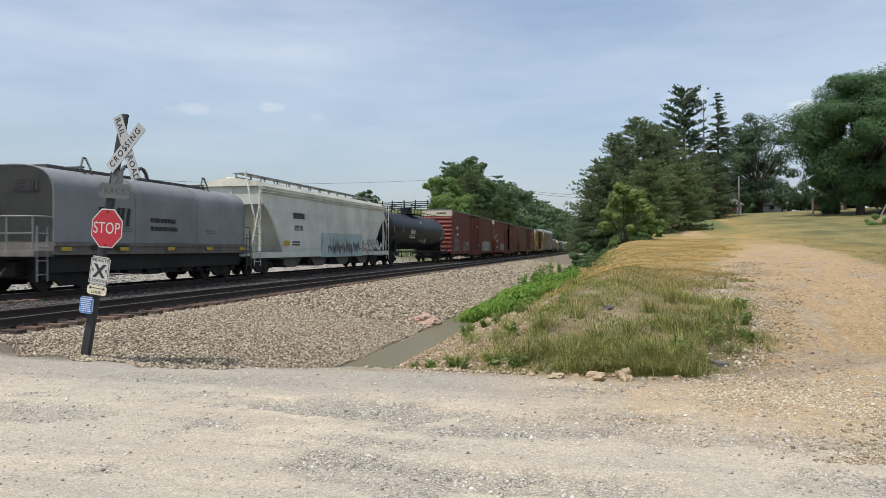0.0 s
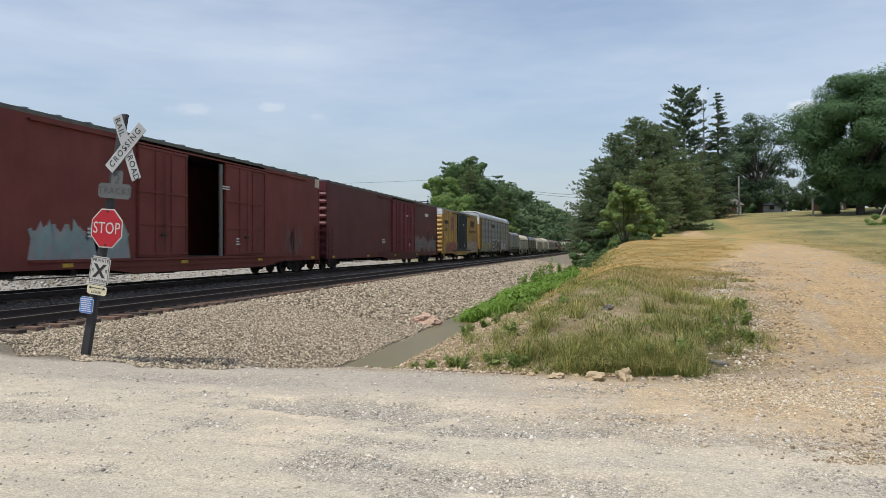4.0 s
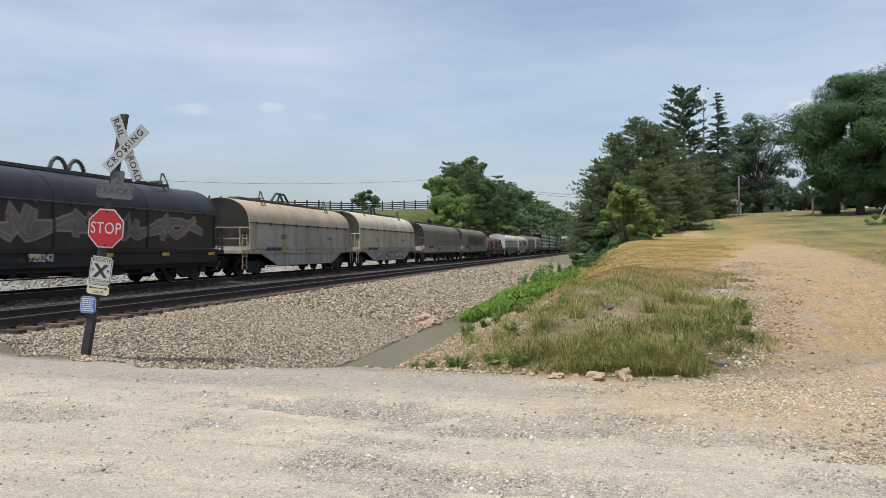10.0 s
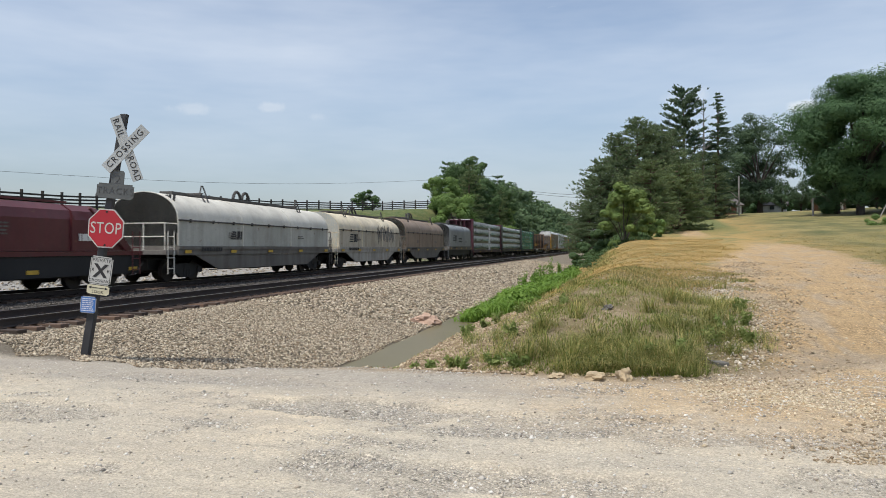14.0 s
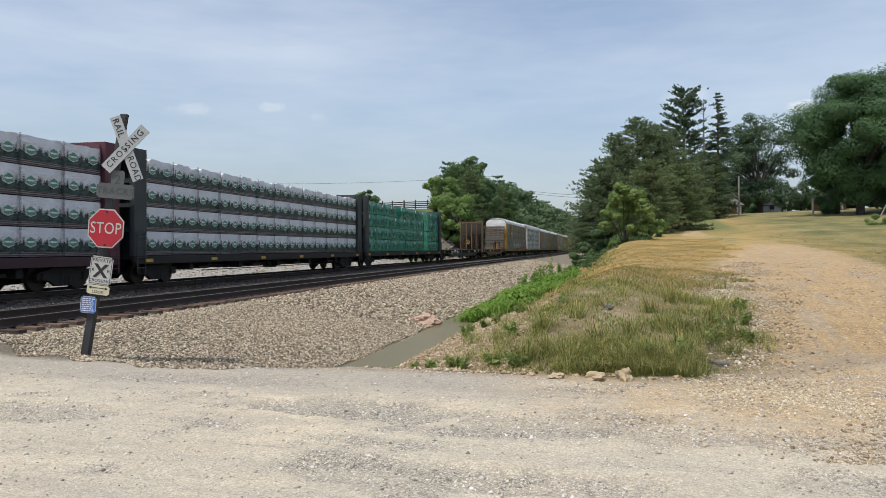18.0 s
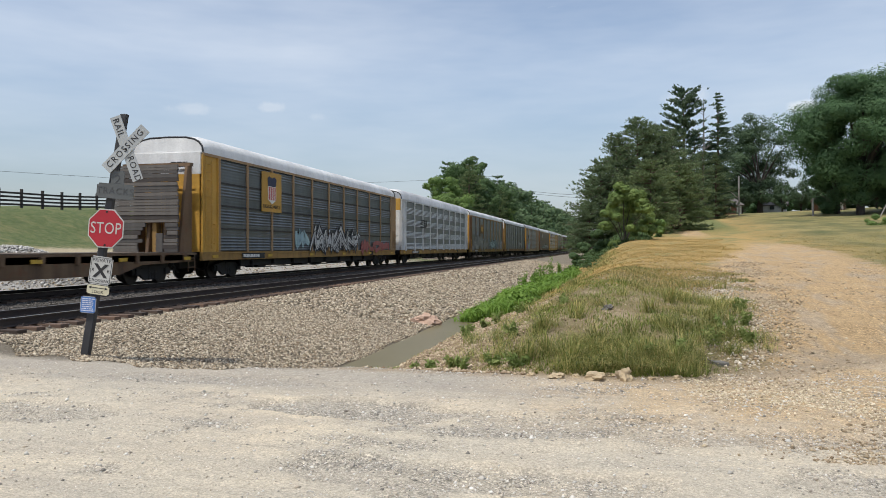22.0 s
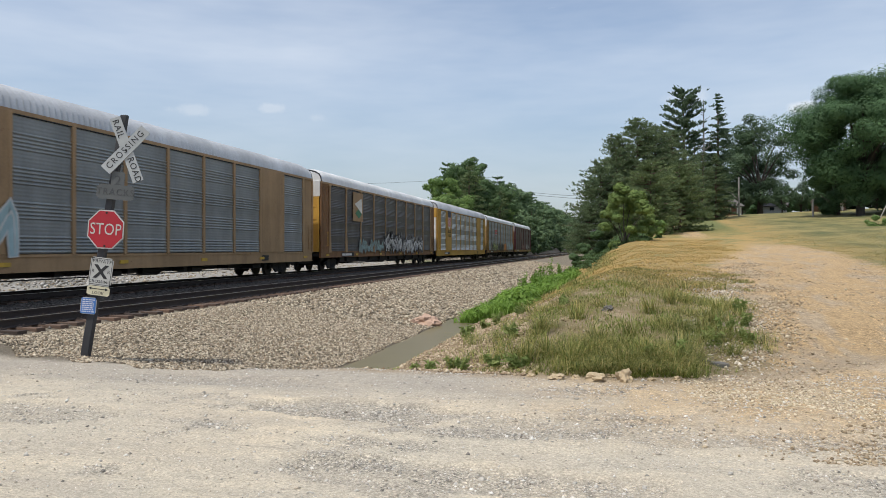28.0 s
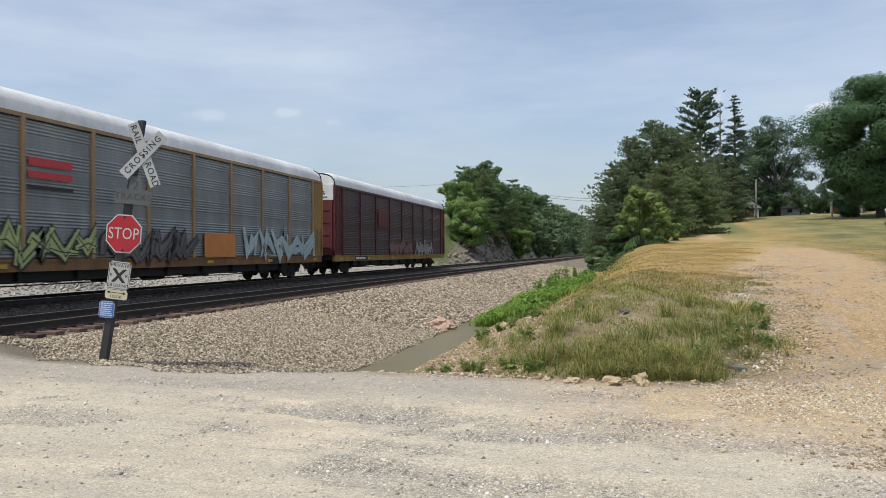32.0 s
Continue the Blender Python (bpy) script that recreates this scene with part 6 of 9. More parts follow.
small_print(c, 1.58, -11.0, 3.0, 1, 0.7, WHITE_MARK, 0.6, 89, "mark_bars")
small_print(c, 1.58, -11.2, 1.5, 2, 1.6, WHITE_MARK, 0.2, 90)
c = boxcar(130.3, 157.8, "dark maroon boxcar with bubble graffiti", BOX_DARK, BOX_DARK, BOX_DARK, door=(-0.9, 5.6), door_mat=BOX_MAROON, seed=91)
graffiti(c, 1.578, 5.8, 13.2, 0.75, 2.4, G_GHOST, G_DUST, 92, 5, None, False, None, 0.09)
graffiti(c, 1.575, 10.2, 11.2, 2.5, 3.6, BOX_DARK, G_PINK, 93, 1)
small_print(c, 1.58, 9.2, 4.1, 1, 1.4, WHITE_MARK, 0.5, 94, "number_bars")
c = boxcar(160.1, 179.4, "ochre yellow ribbed boxcar with navy doors", BOX_YELLOW, BOX_YELLOW, WHITE_STEEL, top=5.2, ribs=6, door=(-2.6, 2.5), door_mat=BOX_NAVY, seed=95, low=0.78)
side_text(c, "633422", 1.64, -8.2, 3.15, 0.42, BLACK_MARK)
small_print(c, 1.64, -8.8, 3.75, 1, 2.0, BLACK_MARK, 0.7, 96, "mark_bars")
G_PALEYELLOW = plain("spray_pale_yellow", (0.5, 0.44, 0.24), 0.6, 0, 1.2, 0.4)
graffiti(c, 1.632, -7.8, -2.6, 0.8, 2.0, plain("spray_dull_rose", (0.3, 0.13, 0.1), 0.6, 0, 1.2, 0.4), G_PINK, 97, 5, None, True)
graffiti(c, 1.632, 2.9, 8.8, 0.85, 2.2, G_PALEYELLOW, G_PURPLE, 98, 5, G_PALEYELLOW, False, None, 0.09)
bm = B()
for k in (-1, 1):
    prism(bm, [(-5.3 - 0.55 * k, 3.2), (-5.3 - 0.25 * k, 3.2), (-5.3 + 0.55 * k, 4.5), (-5.3 + 0.25 * k, 4.5)], 1.634, 1.64 + 0.003 * k, "x")
part("graffiti_cross", bm, G_PURPLE, c)
BROWN_MARK = plain("dark_brown_marking", (0.06, 0.026, 0.02), 0.6)
side_text(c, "RAILCAR POOLING EXPERTS", 1.64, 6.1, 3.2, 0.36, BROWN_MARK)
bm = B()
for k in range(3):
    prism(bm, [(5.0 + k * 0.75, 3.75), (5.45 + k * 0.75, 3.75), (5.6 + k * 0.75, 4.45), (5.0 + k * 0.75, 4.45)], 1.634, 1.64, "x")
part("brand_shape", bm, BROWN_MARK, c)


# ---- lumber on centre-beam cars ----
def wrap_material(name, top, mark, ground):
    """Wrapped lumber: pale film above, a printed band of dark firs on the lower half; creased."""
    m, nt, b, co = material(name, 0.2)
    sep = nt.nodes.new("ShaderNodeSeparateXYZ")
    nt.links.new(co, sep.inputs[0])
    crease = tex_noise(nt, co, 2.2, 5, 0.6, (1, 1.6, 1.0))
    c1 = mixed(nt, crease, tuple(v * 0.75 for v in ground), tuple(min(1, v * 1.15) for v in ground))
    if mark is not None:
        tri = nt.nodes.new("ShaderNodeMath")
        tri.operation = "PINGPONG"
        tri.inputs[1].default_value = 0.055
        nt.links.new(sep.outputs[1], tri.inputs[0])
        n = tex_noise(nt, co, 5.0, 3, 0.6, (0.0, 1, 0.0))
        hgt = nt.nodes.new("ShaderNodeMath")
        hgt.operation = "MULTIPLY_ADD"
        nt.links.new(tri.outputs[0], hgt.inputs[0])
        hgt.inputs[1].default_value = 2.8
        nt.links.new(sep.outputs[2], hgt.inputs[2])
        lim = nt.nodes.new("ShaderNodeMath")
        lim.operation = "MULTIPLY_ADD"
        nt.links.new(n, lim.inputs[0])
        lim.inputs[1].default_value, lim.inputs[2].default_value = 0.7, -0.24
        less = nt.nodes.new("ShaderNodeMath")
        less.operation = "LESS_THAN"
        nt.links.new(hgt.outputs[0], less.inputs[0])
        nt.links.new(lim.outputs[0], less.inputs[1])
        c1 = mixed(nt, less.outputs[0], c1, mark)
        low = nt.nodes.new("ShaderNodeMath")
        low.operation = "LESS_THAN"
        low.inputs[1].default_value = -0.3
        nt.links.new(sep.outputs[2], low.inputs[0])
        stripe = nt.nodes.new("ShaderNodeMath")
        stripe.operation = "PINGPONG"
        stripe.inputs[1].default_value = 0.03
        nt.links.new(sep.outputs[2], stripe.inputs[0])
        c1 = mixed(nt, low.outputs[0], c1, ramp(nt, stripe.outputs[0], ((0.0, (0.2, 0.185, 0.19)), (0.014, (0.2, 0.185, 0.19)), (0.016, (0.06, 0.04, 0.045)), (0.03, (0.06, 0.04, 0.045)))))
    nt.links.new(c1, b.inputs["Base Color"])
    folds = tex_noise(nt, co, 5.5, 4, 0.7, (1, 0.5, 1.3))
    bump(nt, b, mixed(nt, 0.45, crease, folds), 1.0, 0.16)
    return m


WRAP_PRINT = wrap_material("printed_lumber_wrap", None, (0.022, 0.05, 0.047), (0.66, 0.68, 0.72))
WRAP_WHITE = wrap_material("plain_lumber_wrap", None, None, (0.72, 0.73, 0.76))
WRAP_GREEN = wrap_material("green_lumber_wrap", None, None, (0.008, 0.235, 0.15))
WRAP_MINT = wrap_material("pale_green_wrap", None, None, (0.05, 0.4, 0.24))
BEAM_MAROON = painted("maroon_centre_beam", (0.1, 0.03, 0.045), 0.55, (0.05, 0.03, 0.03), 0.4)
BEAM_DARK = painted("slate_centre_beam", (0.045, 0.055, 0.058), 0.55, (0.03, 0.03, 0.03), 0.4)
SILL_MAROON = painted("maroon_sill", (0.05, 0.022, 0.03), 0.6, (0.03, 0.02, 0.02), 0.5)
BADGE = plain("printed_badge_green", (0.06, 0.22, 0.18), 0.4)


def bundle_mesh(name, w, hgt, mat, rs, sag=0.0, depth=1.2):
    """One wrapped bundle: slightly bulged, with creased edges."""
    ny_, nz_ = 9, 5
    verts, faces = [], []
    for face in range(2):
        for i in range(ny_):
            for j in range(nz_):
                y, z = -w / 2 + w * i / (ny_ - 1), -hgt / 2 + hgt * j / (nz_ - 1)
                edge = (i in (0, ny_ - 1)) + (j in (0, nz_ - 1))
                x = (rs.uniform(0, 0.035) if not edge else -0.015) if face == 0 else -depth
                if j == nz_ - 1:
                    z -= sag * rs.uniform(0, 1)
                verts.append((x, y, z))
    n = ny_ * nz_
    for i in range(ny_ - 1):
        for j in range(nz_ - 1):
            a = i * nz_ + j
            faces.append((a, a + nz_, a + nz_ + 1, a + 1))
            faces.append((n + a, n + a + 1, n + a + nz_ + 1, n + a + nz_))
    for j in range(nz_ - 1):
        for i in (0, ny_ - 1):
            a = i * nz_ + j
            faces.append((a, a + 1, n + a + 1, n + a) if i == 0 else (a, n + a, n + a + 1, a + 1))
    for i in range(ny_ - 1):
        for j in (0, nz_ - 1):
            a = i * nz_ + j
            faces.append((a, n + a, n + a + nz_, a + nz_) if j == 0 else (a, a + nz_, n + a + nz_, n + a))
    me = bpy.data.meshes.new(name)
    me.from_pydata(verts, [], faces)
    me.materials.append(mat)
    return me


def centre_beam(front, rear, label, beam, wrap, joint, columns, seed, badge=True, ragged=False):
    car = car_base("centrebeam_car", front - 0.9, rear, label)
    L = (rear - front + 0.9) / 2
    gear(car, L, 2.0, 0.6, 0.55)
    rs = random.Random(seed)
    bm = box(B(), -1.42, 1.42, -L, L, 0.92, 1.05)
    part("deck", bm, SILL_BLACK, car)
    sill_paint = SILL_MAROON if beam is BEAM_MAROON else SILL_BLACK
    for x in (1.42, -1.5):
        part("side_sill", box(B(), x, x + 0.08, -L, L, 0.76, 1.05), sill_paint, car)
    for k in (-0.55, -0.2, 0.2, 0.55):
        part("winch", rod(B(), (1.2, k * L - 0.14, 0.68), (1.2, k * L + 0.14, 0.68), 0.07, 8), STEEL_DARK, car)
    part("centre_beam", box(B(), -0.08, 0.08, -L + 0.2, L - 0.2, 1.06, 4.55), beam, car)
    for s in (-1, 1):
        bm = B()
        y0, y1 = sorted((s * L, s * (L - 0.7)))
        for x in (-1.5, 1.32):
            box(bm, x, x + 0.18, y0, y1, 1.05, 4.7)
        box(bm, -1.32, 1.32, s * (L - 0.7) - 0.05, s * (L - 0.7) + 0.05, 1.05, 4.7)
        blk = part("bulkhead", bm, beam, car)
        for z in (1.9, 2.75, 3.6, 4.53):
            part("shelf", box(B(), -1.32, 1.32, y0 + 0.1, y1, z, z + 0.15), beam, blk)
        part("cap", box(B(), -1.5, 1.5, y0, y1, 4.701, 4.8), beam, blk)
        for x in (-0.5, 0.5):
            part("upright", box(B(), x - 0.07, x + 0.07, y0, y1 - 0.1, 1.05, 4.7), beam, blk)
        ladder(car, 1.56, min(s * (L - 0.1), s * (L - 0.55)), max(s * (L - 0.1), s * (L - 0.55)), 0.45, 1.9, 4, beam, "corner_ladder")
    small_print(car, 0, 0, 0, 1, 1.2, WHITE_MARK, 0.2, seed, "end_stencil").matrix_basis = pose(0.1 if badge else -0.6, -L - 0.01, 4.69, 0, 0, -90)
    if badge:
        lettering("warning", "CAUTION", 0.2, WHITE_MARK, car, pose(-0.75, -L - 0.012, 4.74, 90, 0, 0), 0.003)
    span = 2 * (L - 0.75)
    w, hg = span / columns, 0.88
    meshes = [bundle_mesh("lumber_pack", w - 0.03, hg - 0.035, wrap, rs) for _ in range(4)]
    tops = [bundle_mesh("lumber_pack", w - 0.03, hg - 0.035, wrap, rs, 0.12 if ragged else 0.04) for _ in range(3)]
    shape = [(-0.17, -0.08), (-0.17, 0.06), (0, 0.15), (0.17, 0.06), (0.17, -0.08), (0, -0.14)]
    rim = bpy.data.meshes.new("badge_rim")
    b2 = prism(B(), [(y * 1.16, z * 1.18) for y, z in shape], 0.03, 0.042, "x")
    b2.to_mesh(rim)
    b2.free()
    rim.materials.append(WHITE_MARK)
    bd = bpy.data.meshes.new("badge")
    b2 = prism(B(), shape, 0.03, 0.048, "x")
    b2.to_mesh(bd)
    b2.free()
    bd.materials.append(BADGE)
    bar = bpy.data.meshes.new("badge_bar")
    b2 = plate(B(), 0.045, -0.12, 0.12, -0.025, 0.025, 0.008)
    b2.to_mesh(bar)
    b2.free()
    bar.materials.append(WHITE_MARK)
    lb = bpy.data.meshes.new("tag")
    b2 = plate(B(), 0.03, -0.11, 0.11, -0.1, 0.1, 0.01)
    b2.to_mesh(lb)
    b2.free()
    lb.materials.append(WHITE_MARK)
    dk = bpy.data.meshes.new("print_mark")
    b2 = prism(B(), [(-0.16, -0.16), (-0.05, -0.19), (0.16, -0.1), (0.12, 0.05), (0.02, 0.2), (-0.05, 0.06), (-0.15, 0.08)], 0.03, 0.042, "x")
    b2.to_mesh(dk)
    b2.free()
    dk.materials.append(BADGE if badge else plain("dark_green_print", (0.008, 0.06, 0.045), 0.5))
    for i in range(columns):
        for r in range(4):
            me = rs.choice(tops if r == 3 else meshes)
            z = 1.06 + hg * (r + 0.5)
            y = -L + 0.75 + w * (i + 0.5)
            m = pose(1.36 + rs.uniform(-0.015, 0.015), y, z)
            if i == joint:
                part("wrap_joint", box(B(), 1.2, 1.37, y - w * 0.32, y + w * 0.32, z - hg / 2 + 0.02, z + hg / 2 - 0.02, 0.04), WRAP_WHITE if badge else WRAP_MINT, car)
                continue
            bun = share("lumber_pack", me, car, m)
            if badge:
                for k in (-0.26, 0.26):
                    share("badge", bd, bun, pose(0, k * w, 0.0))
                    share("badge_rim", rim, bun, pose(0, k * w, 0.0))
                    share("badge_bar", bar, bun, pose(0, k * w, 0.0))
            else:
                share("print_mark", dk, bun, pose(0, -w * 0.22, -0.02))
                share("print_mark", dk, bun, pose(0, w * 0.25, -0.06))
                if rs.random() < 0.6:
                    share("tag", lb, bun, pose(0, rs.uniform(-0.4, 0.4) * w, 0.22))
    strap = part("tie_down", plate(B(), 1.405, -0.012, 0.012, 1.05, 4.58, 0.012), STEEL_DARK, car)
    strap.location.y = -L + 0.75
    for k in range(1, columns + 1):
        share("tie_down", strap.data, car, pose(0, -L + 0.75 + w * k, 0))
    part("far_load", box(B(), -1.38, -0.12, -L + 0.8, L - 0.8, 1.06, 4.5), wrap, car)
    reflectors(car, 1.505, L, 0.88, 6)
    return car


centre_beam(400.9, 423.6, "maroon centrebeam car stacked with printed white lumber wrap", BEAM_MAROON, WRAP_PRINT, 7, 13, 101)
centre_beam(425.3, 448.2, "slate centrebeam car stacked with ragged white lumber wrap", BEAM_DARK, WRAP_PRINT, -1, 13, 102, True, True)
centre_beam(449.9, 471.6, "slate centrebeam car stacked with green lumber wrap", BEAM_DARK, WRAP_GREEN, 8, 11, 103, False)

# ---- flat cars ----
FLAT_BLACK = painted("black_flat_car", (0.018, 0.022, 0.023), 0.6, (0.05, 0.045, 0.04), 0.4)
FLAT_TAN = painted("rusty_tan_flat_car", (0.16, 0.1, 0.055), 0.65, (0.045, 0.03, 0.025), 0.7, 0.7)
DECK = plain("deck_planks", (0.13, 0.1, 0.075), 0.9, 0, 4, 0.4)
PLANK = [plain("weathered_plank", (0.125, 0.113, 0.102), 0.9, 0, 5, 0.4), plain("dark_plank", (0.05, 0.042, 0.038), 0.9, 0, 5, 0.4), plain("grey_plank", (0.082, 0.076, 0.072), 0.9, 0, 5, 0.4)]


def flat_car(front, rear, label, paint, name="flat_car"):
    car = car_base(name, front, rear, label)
    L = (rear - front) / 2
    gear(car, L, 2.2, 0.7)
    bm = box(B(), -1.5, 1.5, -L, L, 0.85, 1.12)
    for x in (1.42, -1.5):
        prism(bm, [(-L, 1.12), (L, 1.12), (L, 0.8), (L - 3.4, 0.72), (L - 4.6, 0.42), (-L + 4.6, 0.42), (-L + 3.4, 0.72), (-L, 0.8)], x, x + 0.08, "x")
    box(bm, 1.5, 1.56, -L, L, 1.06, 1.14)
    part("side_sill", bm, paint, car)
    me = bpy.data.meshes.new("deck_plank")
    n = 40
    w = 2 * L / n
    b2 = box(B(), -1.45, 1.45, -w / 2 + 0.01, w / 2 - 0.01, 1.125, 1.17)
    b2.to_mesh(me)
    b2.free()
    me.materials.append(DECK)
    for i in range(n):
        share("deck_plank", me, car, pose(0, -L + w * (i + 0.5), 0))
    pk = bpy.data.meshes.new("stake_pocket")
    b2 = box(B(), 0, 0.09, -0.08, 0.08, 0.8, 1.06, 0.01)
    b2.to_mesh(pk)
    b2.free()
    pk.materials.append(paint)
    for i in range(14):
        share("stake_pocket", pk, car, pose(1.5, -L + 0.8 + i * (2 * L - 1.6) / 13, 0))
    reflectors(car, 1.6, L, 0.93, 6)
    for s in (-1, 1):
        ladder(car, 1.54, min(s * (L - 0.1), s * (L - 0.55)), max(s * (L - 0.1), s * (L - 0.55)), 0.4, 1.1, 2, paint, "step")
        part("grab_rail", rods(B(), [(1.2, s * (L + 0.05), 0.8), (0.5, s * (L + 0.12), 0.8)], 0.02, 5), paint, car)
    return car


c = flat_car(471.9, 494.6, "black flat car with an empty plank deck", FLAT_BLACK)
side_text(c, "164157", 1.605, -4.1, 0.88, 0.4, WHITE_MARK)
small_print(c, 1.605, -6.0, 0.86, 1, 1.0, WHITE_MARK, 0.5, 111, "mark_bars")
small_print(c, 1.605, 5.2, 0.98, 2, 0.9, WHITE_MARK, 0.12, 112)
small_print(c, 1.605, 8.0, 0.95, 2, 0.6, WHITE_MARK, 0.12, 113)
small_print(c, 1.605, -7.4, 0.95, 3, 0.8, WHITE_MARK, 0.1, 114)
c = flat_car(495.3, 515.9, "rusty tan bulkhead flat car with plank end walls", FLAT_TAN, "bulkhead_flat_car")
L = 10.3
for s in (-1, 1):
    bm = B()
    y = s * (L - 0.15)
    box(bm, -1.5, 1.5, y - 0.12 - 0.1 * s, y + 0.12 - 0.1 * s, 4.55, 4.68)
    blk = part("bulkhead", bm, FLAT_TAN, c)
    for x in (-1.45, -0.75, -0.05, 0.65, 1.33):
        part("brace", prism(B(), [(y, 1.15), (y - s * 0.85, 1.15), (y - s * 0.3, 4.545), (y, 4.545)], x, x + 0.12, "x"), FLAT_TAN, blk)
    yy = s * (L - 1.06)
    rp = random.Random(31 + s)
    z = 1.18
    while z < 4.5:
        t = min(rp.uniform(0.1, 0.17), 4.54 - z)
        # the lower boards of the rear wall are broken out
        runs = [(-1.45, 1.45)] if s < 0 or z > 2.15 else [(-1.45, rp.uniform(-0.35, 0.05)), (rp.uniform(0.75, 0.95), 1.45)]
        for a, b2 in runs:
            bm = box(B(), a + rp.uniform(0, 0.05), b2 - rp.uniform(0, 0.06), -0.035, 0.035, 0.0, t - 0.012)
            pl = part("plank", bm, PLANK[1] if s < 0 else PLANK[(0, 2, 0, 2, 1)[rp.randrange(5)]], blk)
            pl.matrix_basis = pose(0, yy + rp.uniform(-0.02, 0.02), z, 0, rp.uniform(-0.35, 0.35), 0)
        z += t
    if s > 0:
        part("back_post", box(B(), 0.22, 0.4, yy + 0.12, yy + 0.3, 1.15, 4.5), YELLOW_DIRTY, blk)
        part("broken_board", box(B(), 0.5, 0.78, yy - 0.06, yy + 0.02, 1.18, 1.9), PLANK[2], blk)
    for x in (-1.1, 0.1):
        ladder(c, y - s * 0.02 + s * 0.1, x, x + 0.5, 1.2, 4.4, 8, FLAT_TAN, "bulkhead_ladder", "x")
bm = B()
rods(bm, [(-0.45 + 0.24 * math.cos(a * 0.5236), -L + 0.0, 2.1 + 0.24 * math.sin(a * 0.5236)) for a in range(13)], 0.03, 6)
for a in range(3):
    rods(bm, [(-0.45, -L, 2.1), (-0.45 + 0.24 * math.cos(a * 2.094), -L, 2.1 + 0.24 * math.sin(a * 2.094))], 0.02, 5)
part("brake_wheel", bm, YELLOW_MARK, c)
side_text(c, "80656", 1.605, -4.4, 0.93, 0.28, WHITE_MARK)

# ---- railway tracks ----
def rail_outline(x):
    """Section of a rail, its foot on the ties."""
    z = RAIL
    return [(x - 0.07, z - 0.17), (x + 0.07, z - 0.17), (x + 0.07, z - 0.158), (x + 0.012, z - 0.135), (x + 0.012, z - 0.045), (x + 0.036, z - 0.035), (x + 0.036, z - 0.006), (x - 0.036, z - 0.006), (x - 0.036, z - 0.035), (x - 0.012, z - 0.045), (x - 0.012, z - 0.135), (x - 0.07, z - 0.158)]


tie_me = bpy.data.meshes.new("tie")
bm = box(B(), -1.3, 1.3, -0.115, 0.115, -0.17, 0.0, 0.012)
bm.to_mesh(tie_me)
bm.free()
TIE_VAR = speckled("creosoted_tie", ((0.05, 0.036, 0.029), (0.1, 0.066, 0.05), (0.16, 0.1, 0.07), (0.075, 0.054, 0.042)), 0.9, False)
TIE_FAR = speckled("creosoted_ties_far", ((0.05, 0.038, 0.03), (0.1, 0.07, 0.05), (0.16, 0.1, 0.07)), 0.9)
tie_me.materials.append(TIE_VAR)
plate_me = bpy.data.meshes.new("tie_plate")
bm = box(B(), -0.18, 0.18, -0.09, 0.09, 0.0, 0.02)
for q in (-0.11, 0.11):
    for k in (-0.05, 0.05):
        box(bm, q - 0.018, q + 0.018, k - 0.018, k + 0.018, 0.02, 0.05)
bm.to_mesh(plate_me)
bm.free()
plate_me.materials.append(RAIL_RUST)


def railway(x, name, label):
    t = new(name)
    t.location = (0, 0, 0)
    tagged(t, label, "railway track", kind="structure")
    for s in (-1, 1):
        q = x + s * GAUGE / 2
        r = part("rail", prism(B(), rail_outline(q), -60, 900), RAIL_RUST, t)
        part("rail_head", box(B(), q - 0.03, q + 0.03, -60, 900, RAIL - 0.006, RAIL), RAIL_TOP, r, "worn shiny rail head")
    rs = random.Random(int(-x * 10))
    for i in range(150):
        y = 4.0 + i * 0.53
        share("tie", tie_me, t, pose(x + rs.uniform(-0.04, 0.04), y, RAIL - 0.172, 0, 0, rs.uniform(-0.8, 0.8)))
    vs, fs = [], []
    for y in list(np.arange(-20, 3.9, 0.53)) + list(np.arange(83.6, 420, 0.53)):
        k = len(vs)
        vs += [(x + a, y + b2, RAIL - c2) for c2 in (0.34, 0.172) for a, b2 in ((-1.3, -0.115), (1.3, -0.115), (1.3, 0.115), (-1.3, 0.115))]
        fs += [(k + 4, k + 5, k + 6, k + 7), (k, k + 1, k + 5, k + 4), (k + 1, k + 2, k + 6, k + 5), (k + 2, k + 3, k + 7, k + 6), (k + 3, k, k + 4, k + 7)]
    tagged(raw("far_ties", vs, fs, TIE_FAR, t), kind="stuff")
    vs = []
    for i in range(150):
        y = 4.0 + i * 0.53
        for s in (-1, 1):
            if i < 90:
                share("tie_plate", plate_me, t, pose(x + s * GAUGE / 2, y, RAIL - 0.172))
    return t


railway(NEAR_TRACK, "near_track", "railway track with rusty rails on brown wooden ties")
railway(FAR_TRACK, "far_track", "railway track with dark rails on oily wooden ties")

# ---- the crossing sign ----
sign = new("crossing_sign")
sign.matrix_basis = pose(-8.37, 10.38, -0.1, 0, 0, 12.88)
tagged(sign, "leaning dark post with white crossbuck and red octagonal plate", "road sign")
# local: x to the side, z up, the plates face -y; the post leans
LEAN = 0.163


def leaning(z):
    return LEAN * z


